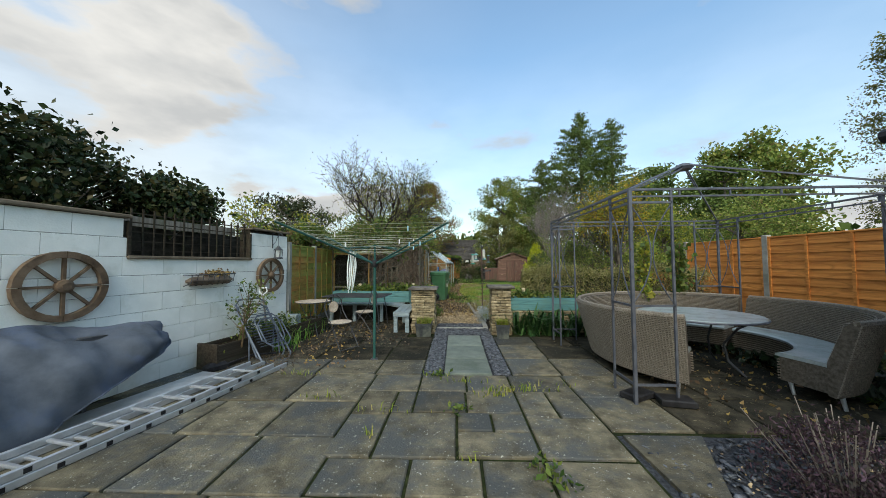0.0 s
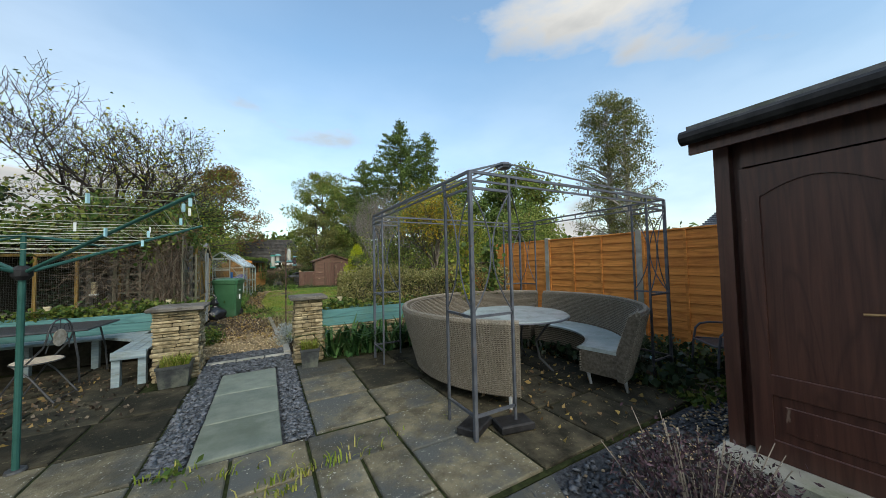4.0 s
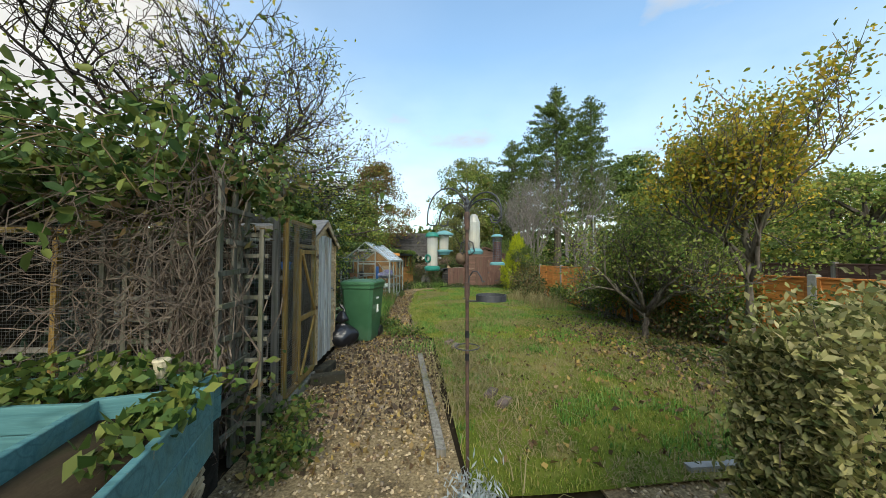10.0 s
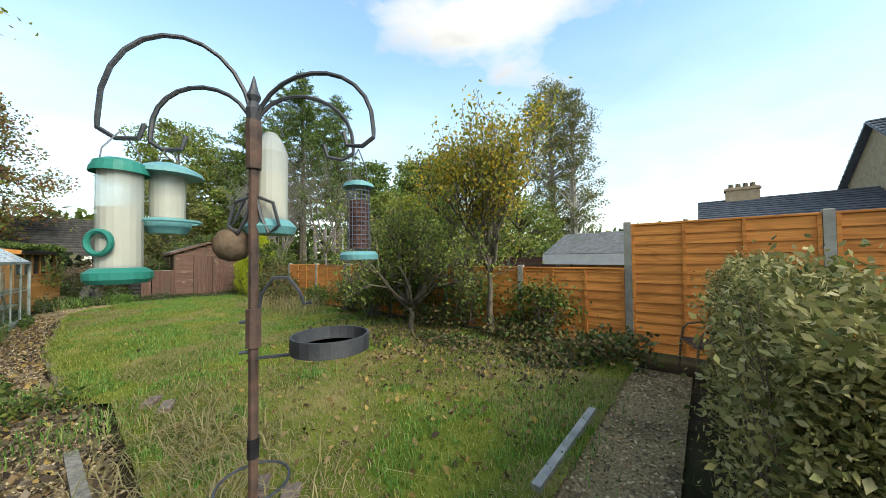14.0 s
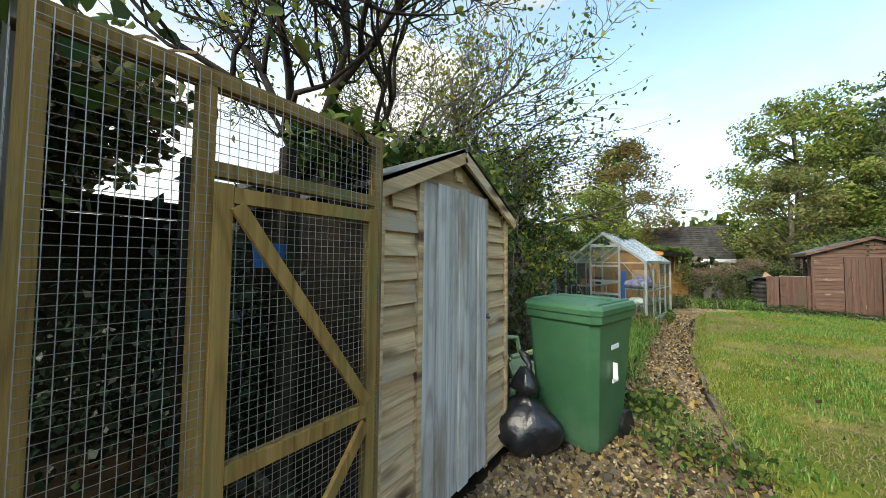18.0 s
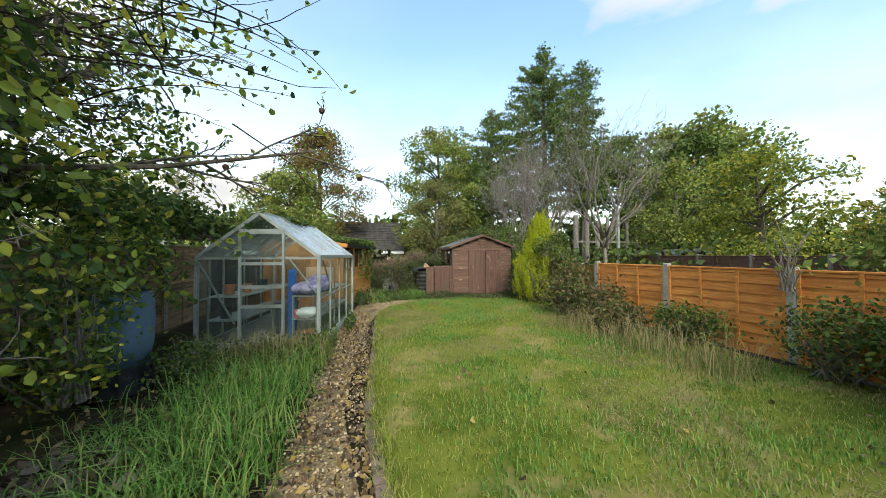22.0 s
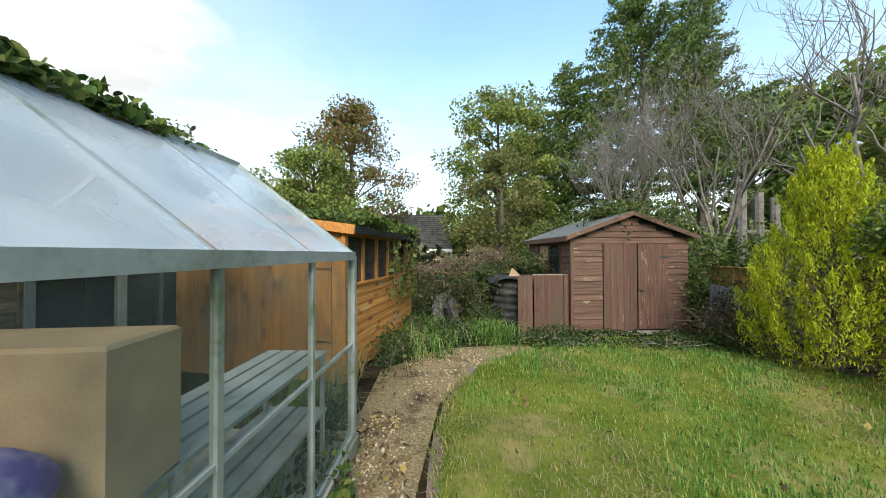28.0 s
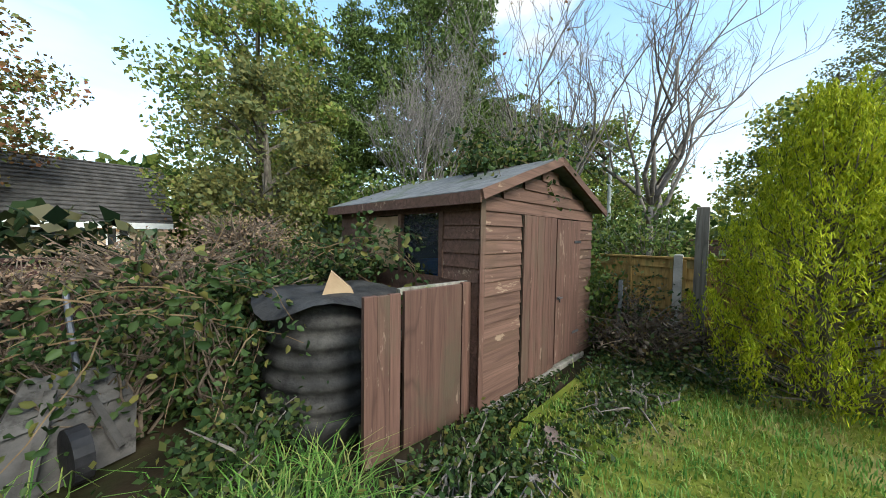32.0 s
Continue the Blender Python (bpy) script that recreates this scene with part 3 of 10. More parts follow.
L = dict(
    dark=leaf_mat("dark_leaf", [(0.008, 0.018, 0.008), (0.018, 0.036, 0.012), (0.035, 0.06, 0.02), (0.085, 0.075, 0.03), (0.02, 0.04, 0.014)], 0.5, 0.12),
    mid=leaf_mat("green_leaf", [(0.022, 0.05, 0.012), (0.055, 0.105, 0.022), (0.11, 0.165, 0.035), (0.17, 0.19, 0.04), (0.035, 0.07, 0.018)]),
    yellowgreen=leaf_mat("turning_leaf", [(0.11, 0.17, 0.03), (0.24, 0.30, 0.042), (0.43, 0.41, 0.06), (0.14, 0.20, 0.048), (0.07, 0.12, 0.036), (0.50, 0.43, 0.06)], through_light=0.4),
    gold=leaf_mat("gold_leaf", [(0.70, 0.47, 0.045), (0.42, 0.40, 0.06), (0.20, 0.27, 0.05), (0.66, 0.40, 0.045), (0.12, 0.18, 0.04), (0.36, 0.36, 0.055)], through_light=0.45),
    russet=leaf_mat("russet_leaf", [(0.228, 0.084, 0.042), (0.156, 0.144, 0.042), (0.108, 0.156, 0.036), (0.288, 0.12, 0.054)]),
    conifer=leaf_mat("conifer_spray", [(0.039, 0.0715, 0.0182), (0.0845, 0.137, 0.0325), (0.156, 0.215, 0.052), (0.111, 0.169, 0.0455)], 0.7, 0.15),
    apple=leaf_mat("apple_leaf", [(0.035, 0.07, 0.02), (0.06, 0.11, 0.03), (0.14, 0.22, 0.045), (0.34, 0.40, 0.06), (0.05, 0.09, 0.026), (0.09, 0.15, 0.035), (0.55, 0.50, 0.07)], 0.5, 0.4),
    deadleaf=leaf_mat("dead_leaf", [(0.05, 0.036, 0.026), (0.13, 0.10, 0.07), (0.03, 0.022, 0.017), (0.25, 0.20, 0.145)], 0.8, 0.1),
    birch=leaf_mat("birch_leaf", [(0.103, 0.138, 0.0575), (0.172, 0.184, 0.0575), (0.253, 0.23, 0.069), (0.0805, 0.115, 0.0517)], 0.6, 0.35),
    lime=leaf_mat("lime_spray", [(0.20, 0.28, 0.012), (0.38, 0.45, 0.02), (0.56, 0.58, 0.03), (0.09, 0.14, 0.012)], 0.6, 0.3),
    hedge=leaf_mat("privet_leaf", [(0.13, 0.14, 0.04), (0.30, 0.28, 0.095), (0.42, 0.37, 0.15), (0.05, 0.07, 0.02), (0.20, 0.20, 0.065), (0.46, 0.40, 0.20), (0.15, 0.19, 0.045)], 0.6, 0.25),
    ivy=leaf_mat("ivy_leaf", [(0.008, 0.022, 0.01), (0.02, 0.045, 0.02), (0.04, 0.075, 0.034), (0.02, 0.04, 0.02)], 0.4, 0.2, 0.5),
    bramble=leaf_mat("bramble_leaf", [(0.025, 0.05, 0.014), (0.06, 0.095, 0.025), (0.13, 0.15, 0.045), (0.20, 0.15, 0.06), (0.15, 0.09, 0.04), (0.035, 0.065, 0.02)], 0.6, 0.3),
    thicket=leaf_mat("bramble_dark_leaf", [(0.012, 0.03, 0.01), (0.03, 0.06, 0.016), (0.06, 0.10, 0.026), (0.02, 0.045, 0.013), (0.16, 0.15, 0.04)], 0.55, 0.2),
    withered=leaf_mat("withered_bramble", [(0.24, 0.15, 0.10), (0.36, 0.25, 0.17), (0.15, 0.10, 0.065), (0.28, 0.24, 0.09)], 0.8, 0.25),
    patchy=leaf_mat("ground_ivy_leaf", [(0.02, 0.045, 0.015), (0.05, 0.085, 0.025), (0.10, 0.14, 0.04), (0.20, 0.17, 0.06), (0.17, 0.11, 0.06), (0.035, 0.06, 0.022)], 0.5, 0.25),
    far=leaf_mat("far_leaf", [(0.0675, 0.121, 0.027), (0.135, 0.209, 0.0405), (0.243, 0.311, 0.0675), (0.324, 0.338, 0.081), (0.0945, 0.149, 0.0378), (0.27, 0.216, 0.081)], 0.6, 0.35),
    grass=leaf_mat("grass_blade", [(0.105, 0.165, 0.02), (0.18, 0.255, 0.03), (0.28, 0.325, 0.05), (0.43, 0.36, 0.13), (0.13, 0.20, 0.025)], 0.6, 0.35),
    tuft=leaf_mat("tuft_blade", [(0.05, 0.15, 0.026), (0.11, 0.25, 0.042), (0.18, 0.33, 0.066), (0.33, 0.34, 0.11)], 0.55, 0.3),
    straw=leaf_mat("straw_blade", [(0.24, 0.20, 0.09), (0.33, 0.27, 0.13), (0.19, 0.18, 0.07), (0.40, 0.33, 0.18)], 0.8, 0.3),
    litter=leaf_mat("fallen_leaf", [(0.11, 0.07, 0.045), (0.24, 0.16, 0.075), (0.42, 0.30, 0.09), (0.06, 0.042, 0.03), (0.30, 0.20, 0.11)], 0.8, 0.15),
    lavender=leaf_mat("silver_foliage", [(0.30, 0.34, 0.34), (0.40, 0.44, 0.44), (0.24, 0.29, 0.28)], 0.7, 0.2),
    iris=leaf_mat("strap_leaf", [(0.015, 0.05, 0.016), (0.045, 0.11, 0.035), (0.10, 0.19, 0.06), (0.025, 0.07, 0.025)], 0.4, 0.25),
    heather=leaf_mat("heather", [(0.035, 0.02, 0.028), (0.07, 0.04, 0.05), (0.03, 0.032, 0.022), (0.13, 0.08, 0.11)], 0.8, 0.2),
    stonebits=leaf_mat("loose_slate", [(0.03, 0.035, 0.042), (0.07, 0.08, 0.09), (0.14, 0.15, 0.17), (0.05, 0.055, 0.065)], 0.5, 0.0),
    pebbles=leaf_mat("loose_pebble", [(0.22, 0.155, 0.085), (0.42, 0.31, 0.17), (0.58, 0.46, 0.29), (0.32, 0.25, 0.17), (0.14, 0.11, 0.08)], 0.75, 0.0),
)


# ---- plants: helpers ----
def leaves(pts, size, seed=0, wide=0.55, up=0.0, fold=0.25, var=0.45):
    """Vertices and faces of one small folded leaf at each point."""
    r = np.random.default_rng(seed)
    n = len(pts)
    d = r.normal(size=(n, 3))
    d[:, 2] += up
    d /= np.linalg.norm(d, axis=1, keepdims=True)
    q = r.normal(size=(n, 3))
    s = np.cross(d, q)
    s /= np.linalg.norm(s, axis=1, keepdims=True)
    k = np.cross(s, d)
    ln = (size * (1 + var * r.uniform(-1, 1, n)))[:, None]
    w = ln * wide / 2
    a = pts - d * ln * 0.5
    b = pts + d * ln * 0.5
    mid = pts - d * ln * 0.08 + k * w * fold
    v = np.stack([a, mid + s * w, b, mid - s * w], 1).reshape(-1, 3)
    f = np.arange(4 * n).reshape(-1, 4)
    return v, f


def ovals(pts, size, seed=0, wide=0.6, fold=0.35, var=0.4, droop=0.35):
    """Rounder leaves for plants close by: two halves folded along the midrib."""
    r = np.random.default_rng(seed)
    n = len(pts)
    d = r.normal(size=(n, 3))
    d[:, 2] -= droop
    d /= np.linalg.norm(d, axis=1, keepdims=True)
    s = np.cross(d, r.normal(size=(n, 3)))
    s /= np.linalg.norm(s, axis=1, keepdims=True)
    k = np.cross(s, d)
    ln = (size * (1 + var * r.uniform(-1, 1, n)))[:, None]
    w = ln * wide / 2
    a, b = pts - d * ln * 0.5, pts + d * ln * 0.5 - k * ln * 0.08
    p1, p2 = pts - d * ln * 0.2 + k * w * fold, pts + d * ln * 0.2 + k * w * fold
    v = np.stack([a, p1 + s * w * 0.95, p2 + s * w * 0.8, b, p2 - s * w * 0.8, p1 - s * w * 0.95], 1).reshape(-1, 3)
    i = np.arange(n)[:, None] * 6
    return v, np.concatenate([i + np.array([[0, 1, 2, 3]]), i + np.array([[0, 3, 4, 5]])])


def blades(pts, height, seed=0, width=0.008, lean=0.5, var=0.5):
    """Grass: one bent blade of two pieces at each point."""
    r = np.random.default_rng(seed)
    n = len(pts)
    g = r.uniform(0, 2 * np.pi, n)
    h = (height * (1 + var * r.uniform(-1, 1, n)))[:, None]
    d = np.stack([np.cos(g), np.sin(g), np.zeros(n)], 1)
    s = np.stack([-np.sin(g), np.cos(g), np.zeros(n)], 1) * width / 2
    le = (lean * r.uniform(0.2, 1.0, n))[:, None]
    upv = np.array([[0, 0, 1.0]])
    m = pts + upv * h * 0.6 + d * h * le * 0.3
    t = pts + upv * h * (1 - 0.3 * le) + d * h * le
    v = np.stack([pts - s, pts + s, m + s * 0.8, t, m - s * 0.8], 1).reshape(-1, 3)
    i = np.arange(n)[:, None] * 5
    f = np.concatenate([i + np.array([[0, 1, 2]]), i + np.array([[0, 2, 4]]), i + np.array([[4, 2, 3]])])
    return v, f


def chips(pts, size, seed=0, flat=0.35):
    """Small loose stones: squashed octahedra."""
    r = np.random.default_rng(seed)
    n = len(pts)
    g = r.uniform(0, 2 * np.pi, n)
    sz = size * r.uniform(0.5, 1.35, n)
    ax = np.stack([np.cos(g), np.sin(g), r.uniform(-0.35, 0.35, n)], 1) * sz[:, None]
    ay = np.stack([-np.sin(g), np.cos(g), r.uniform(-0.35, 0.35, n)], 1) * (sz * r.uniform(0.45, 0.9, n))[:, None]
    az = np.stack([r.uniform(-0.2, 0.2, n), r.uniform(-0.2, 0.2, n), np.ones(n)], 1) * (sz * flat)[:, None]
    v = np.stack([pts + ax, pts + ay, pts - ax, pts - ay, pts + az + 0.2 * ax, pts + az - 0.3 * ay, pts - az], 1).reshape(-1, 3)
    i = np.arange(n)[:, None] * 7
    tri = np.array([[0, 1, 4], [1, 2, 4], [2, 5, 4], [2, 3, 5], [3, 0, 5], [0, 4, 5], [1, 0, 6], [2, 1, 6], [3, 2, 6], [0, 3, 6]])
    f = (i[:, None] + tri[None]).reshape(-1, 3)
    return v, f


def join(*vf):
    vs, fs, n = [], [], 0
    for v, f in vf:
        vs.append(v)
        fs.append(f + n)
        n += len(v)
    return np.concatenate(vs), np.concatenate(fs)


def clumps(n, centre, radii, seed=0, groups=40, tight=0.28, low=-1.0):
    """Points gathered in clumps inside an ellipsoid, most towards its outside."""
    r = np.random.default_rng(seed)
    c = r.normal(size=(groups, 3))
    c /= np.linalg.norm(c, axis=1, keepdims=True)
    c *= (r.uniform(0.25, 1, groups) ** 0.5)[:, None]
    c[:, 2] = np.maximum(c[:, 2], low)
    q = r.normal(size=(n, 3))
    q *= (1.75 * r.random(n) ** 0.45 / np.linalg.norm(q, axis=1))[:, None]
    far = r.random(n) < 0.2
    q[far] = r.normal(size=(far.sum(), 3)) * 1.25
    p = c[r.integers(0, groups, n)] * 0.88 + q * tight
    return np.asarray(centre) + p * np.asarray(radii)


def in_box(n, x0, x1, y0, y1, z0, z1, seed=0):
    r = np.random.default_rng(seed)
    return np.stack([r.uniform(x0, x1, n), r.uniform(y0, y1, n), r.uniform(z0, z1, n)], 1)


def stuff(name, vf, mat, label, category, parent=None):
    me = raw_mesh(name, vf[0], vf[1], mat)
    ob = new(name, me)
    if parent is not None:
        ob.parent = parent
        if label:
            ob["label"] = label
        ob["kind"] = "stuff"
        return ob
    return tagged(ob, label, category, kind="stuff")


def grow(mb, p, d, ln, r, level, tips, seed, kids=4, wander=0.28, up=0.12, shrink=0.62, n=5, spread=0.9):
    """A limb with side limbs, tapering; tips gathers the ends of the twigs."""
    rr = random.Random(seed)
    pts, rad = [Vector(p)], [r]
    d = Vector(d).normalized()
    seg = 4 if level > 1 else 3
    for i in range(seg):
        d = (d + Vector((rr.gauss(0, 1), rr.gauss(0, 1), rr.gauss(0, 1))) * wander + Vector((0, 0, up))).normalized()
        pts.append(pts[-1] + d * ln / seg)
        rad.append(r * (1 - 0.75 * (i + 1) / seg) + 0.002)
    mb.tube(pts, rad, n if level > 1 else 3)
    if level <= 1:
        tips.append(pts[-1])
        tips.append(pts[-2])
    if level == 0:
        return
    for k in range(kids):
        t = 0.35 + 0.65 * (k + rr.random() * 0.8) / kids
        i = min(seg - 1, int(t * seg))
        q = pts[i].lerp(pts[i + 1], t * seg - i)
        side = (d.orthogonal().normalized()).copy()
        side.rotate(Matrix.Rotation(rr.uniform(0, 6.28), 3, d))
        nd = (d + side * spread * rr.uniform(0.6, 1.3)).normalized()
        grow(mb, q, nd, ln * shrink * rr.uniform(0.7, 1.15), max(rad[i] * 0.62, 0.0034), level - 1, tips, seed * 31 + k * 7 + level, kids, wander, up, shrink, max(3, n - 1), spread)


def tree(name, label, base, trunk_h, r, limbs, limb_len, level, seed, leaf=None, leaf_n=0, leaf_size=0.06, bark="bark", spread_leaf=0.16, lean=(0, 0), kids=4, up=0.12, wander=0.28, spread=0.9, category="tree", rise=(0.35, 0.9)):
    th = thing(name, label, category, base)
    rr = random.Random(seed)
    mb, tips = MB(), []
    pts, rad = [Vector((0, 0, -0.1))], [r * 1.25]
    for i in range(5):
        pts.append(Vector((lean[0] * (i + 1) / 5 + rr.gauss(0, r * 0.4), lean[1] * (i + 1) / 5 + rr.gauss(0, r * 0.4), trunk_h * (i + 1) / 5)))
        rad.append(r * (1 - 0.1 * (i + 1)))
    mb.tube(pts, rad, 9)
    for k in range(limbs):
        g = 2 * math.pi * (k + rr.random() * 0.7) / limbs
        up0 = rr.uniform(*rise)
        q = pts[-1 if k % 3 else -2]
        lb = MB()
        grow(lb, q, (math.cos(g), math.sin(g), up0), limb_len * rr.uniform(0.75, 1.15), r * 0.55, level, tips, seed * 101 + k, kids, wander, up, 0.64, 6, spread)
        part("limb", lb, M[bark], th, smooth=True)
    part("trunk", mb, M[bark], th, smooth=True)
    if leaf:
        t = np.array([tuple(p) for p in tips])
        r2 = np.random.default_rng(seed)
        p = t[r2.integers(0, len(t), leaf_n)] + r2.normal(size=(leaf_n, 3)) * spread_leaf
        stuff("crown", ovals(p, leaf_size, seed, 0.55), L[leaf], "", "", th)
    return th


def far_conifer(name, label, base, h, rad, seed, n=9000, size=0.24, low=0.12, leaf="conifer", whorls=44, slope=0.8):
    """A tall conifer far off: level, drooping sprays round a straight trunk, with gaps."""
    th = thing(name, label, "tree", base)
    rr = random.Random(seed)
    r2 = np.random.default_rng(seed)
    mb = MB()
    mb.tube([(0, 0, -0.2), (0.05, 0, h * 0.5), (0, 0.05, h * 0.98)], [h * 0.018 + 0.06, h * 0.011, 0.02], 7)
    bm_, segs = MB(), []
    for k in range(whorls):
        u = (k + 0.5) / whorls
        z = h * (low + (0.97 - low) * u)
        w = min(rad * (1 - 0.35 * u), slope * (h - z)) * (0.8 + 0.2 * math.sin(k * 1.9)) + 0.1
        for j in range(8):
            g_ = rr.uniform(0, 6.283)
            q = w * rr.uniform(0.5, 1.12)
            e = Vector((q * math.cos(g_), q * math.sin(g_), z + q * rr.uniform(-0.05, 0.34)))
            segs.append((Vector((0, 0, z)), e))
            if j < 2:
                bm_.tube([(0, 0, z), tuple(e)], [0.05, 0.012], 3)
    part("trunk", mb, M["bark"], th)
    part("branch_mass", bm_, M["bark"], th)
    a = np.array([tuple(s[0]) for s in segs])
    b = np.array([tuple(s[1]) for s in segs])
    ln = np.linalg.norm(b - a, axis=1)
    i = r2.choice(len(segs), n, p=ln / ln.sum())
    t = r2.uniform(0.02, 1.05, n) ** 0.55
    p = a[i] + (b[i] - a[i]) * t[:, None] + r2.normal(size=(n, 3)) * np.array([0.24, 0.24, 0.13]) * (1.3 - 0.8 * t[:, None])
    stuff("crown", leaves(p, size, seed, 0.4, 0.2), L[leaf], "", "", th)
    return th


def far_tree(name, label, base, h, rad, leaf, seed, n=5000, size=0.34, bare_low=0.22, bark="bark", column=False, groups=70, tight=0.16):
    """A tall tree far off: trunk, limbs and a clumped, gappy crown."""
    th = thing(name, label, "tree", base)
    mb = MB()
    mb.tube([(0, 0, -0.2), (0.1, 0, h * 0.45), (0, 0.1, h * 0.92)], [h * 0.02 + 0.08, h * 0.013 + 0.04, 0.03], 7)
    rr = random.Random(seed)
    r2 = np.random.default_rng(seed)
    cs, rs, bm_ = [], [], MB()
    for k in range(groups):
        u = rr.random()
        z = bare_low + (1 - bare_low) * u
        if column == "cone":
            w = rad * (1.05 - 0.95 * u) * rr.uniform(0.45, 1.0)
        else:
            w = rad * math.sqrt(max(0.02, 1 - (2 * u - 0.85) ** 2 / 1.4)) * rr.uniform(0.3, 1.0)
        g = rr.uniform(0, 6.283)
        c = Vector((w * math.cos(g), w * math.sin(g), z * h))
        cs.append(tuple(c))
        rs.append(rr.uniform(0.6, 1.25) * tight * rad * (1.2 if column != "cone" else 1.0))
        if k % 2 == 0:
            bm_.tube([(0, 0, max(0.1, z * h - w * 0.55)), tuple(c * 0.6 + Vector((0, 0, z * h * 0.36))), tuple(c)], [0.05 + h * 0.003, 0.04, 0.015], 4)
    part("trunk", mb, M[bark], th)
    part("branch_mass", bm_, M[bark], th)
    cs, rs = np.array(cs), np.array(rs)
    i = r2.integers(0, groups, n)
    q = r2.normal(size=(n, 3))
    q *= (1.7 * r2.random(n) ** 0.5 / np.linalg.norm(q, axis=1))[:, None]
    p = cs[i] + q * rs[i][:, None] * np.array([1, 1, 0.7])
    stuff("crown", leaves(p, size, seed, 0.62), L[leaf], "", "", th)
    return th


# ---- ground ----
def sheet(name, poly, z, mat, label, category, thick=0.02):
    ob = part(name, MB().prism(poly, z - thick, z), mat)
    return tagged(ob, label, category, kind="structure")


g = MB()
xs = [-400, -60, -20, -10, -6, 0, 6, 10, 20, 60, 400]
ys = [-400, -60, -15, -6, 0, 7, 14, 21, 28, 45, 90, 400]
g.add([(x, y, -0.03 + (0.0 if abs(x) < 9 else 0.0)) for y in ys for x in xs], [(j * 11 + i, j * 11 + i + 1, (j + 1) * 11 + i + 1, (j + 1) * 11 + i) for j in range(11) for i in range(10)])
tagged(part("ground", g, M["soil"]), "dark garden soil with moss and leaf crumbs", "ground", kind="structure")
# lawn with a gentle roll
lm = MB()
LX, LY = 26, 60


def lawn_edge(y):
    """The lawn's edge along the path."""
    if y < 12.6:
        return 0.72
    if y < 16:
        return 0.5 - 0.26 * (y - 12.6) / 3.4
    if y < 20:
        return 0.24 + 0.18 * (y - 16) / 4
    return 0.42 + 0.75 * ((min(y, 22.6) - 20) / 2.6) ** 2 + max(0.0, y - 22.6) * 2.0


def lawn_z(x, y):
    return 0.022 + 0.018 * math.sin(x * 1.3 + 0.4) * math.sin(y * 0.7) + 0.01 * math.sin(x * 3.1 + y * 2.3)


for j in range(LY + 1):
    y = 8.5 + (23.62 - 8.5) * j / LY
    x0 = lawn_edge(y)
    for i in range(LX + 1):
        x = x0 + (5.7 - x0) * i / LX
        lm.v.append((x, y, lawn_z(x, y)))
lm.f = [(j * (LX + 1) + i, j * (LX + 1) + i + 1, (j + 1) * (LX + 1) + i + 1, (j + 1) * (LX + 1) + i) for j in range(LY) for i in range(LX)]
tagged(part("lawn", lm, M["lawn"], smooth=True), "patchy mown lawn with yellowed dry spots", "lawn", kind="structure")
sheet("gravel_path", [(-1.0, 7.75), (0.72, 7.75), (0.58, 12.4), (0.3, 14), (-0.02, 16), (0.02, 18), (0.2, 20), (0.55, 21.6), (1.1, 22.4), (2.2, 22.7), (2.2, 23.5), (0.9, 23.4), (-0.1, 22.6), (-0.35, 20), (-0.4, 18), (-0.36, 16), (-0.5, 14.2), (-1.0, 12.6)], 0.004, M["gravel"], "gravel path strewn with brown fallen leaves", "path")
sheet("slate_strip", [(-0.46, 4.24), (0.74, 4.24), (0.74, 7.74), (-0.46, 7.74)], -0.008, M["slatebed"], "dark slate chippings round the path slabs", "path")
sheet("gravel_bed", [(1.38, -1.0), (6.4, -1.0), (6.4, 2.86), (1.38, 2.86)], -0.006, M["slatebed"], "bed of gravel and slate beside the patio", "bed")
sheet("gravel_strip", [(1.6, 7.9), (5.3, 7.9), (5.3, 8.55), (1.6, 8.55)], 0.003, M["gravel"], "gravel strip behind the clipped hedge", "path")
sheet("patio_bed", [(-4.4, -3), (1.38, -3), (1.38, 2.86), (4.3, 2.9), (4.3, 6.9), (0.74, 6.9), (0.74, 4.24), (-0.46, 4.24), (-0.46, 7.3), (-3.7, 9.3)], -0.004, M["joint"], "mossy joints between the paving slabs", "ground")

# loose slate, pebbles, leaf litter
sp = np.concatenate([in_box(1500, -0.44, -0.19, 4.28, 6.6, 0.0, 0.02, 1), in_box(1300, 0.51, 0.72, 4.28, 6.6, 0.0, 0.02, 2), in_box(3600, -0.44, 0.72, 6.58, 7.74, 0.0, 0.03, 3)])
sp = sp[~((sp[:, 1] > 7.16) & (sp[:, 1] < 7.3))]
stuff("slate_chippings", chips(sp, 0.034, 4, 0.3), L["stonebits"], "loose blue-grey slate chippings along the path slabs", "slate chippings")
gp = np.concatenate([in_box(4200, -0.95, 0.66, 7.76, 12.3, 0.0, 0.015, 5), in_box(4200, -0.45, 0.22, 12.3, 21.4, 0.0, 0.016, 6), in_box(900, 0.2, 2.1, 21.6, 23.3, 0.0, 0.01, 7), in_box(650, 1.45, 4.6, 0.6, 2.8, 0.0, 0.012, 8), in_box(1300, 1.7, 5.2, 7.92, 8.52, 0.0, 0.012, 33)])
gp = np.concatenate([gp, in_box(2600, 3.0, 6.3, 0.6, 2.84, 0.0, 0.014, 34)])
stuff("path_gravel", chips(gp, 0.017, 9, 0.6), L["pebbles"], "loose honey-coloured gravel on the path", "gravel")
sb = in_box(3000, 1.45, 4.6, 1.0, 2.8, 0.0, 0.015, 31)
stuff("bed_slate", chips(sb, 0.032, 32, 0.3), L["stonebits"], "loose slate pieces in the gravel bed", "slate chippings")
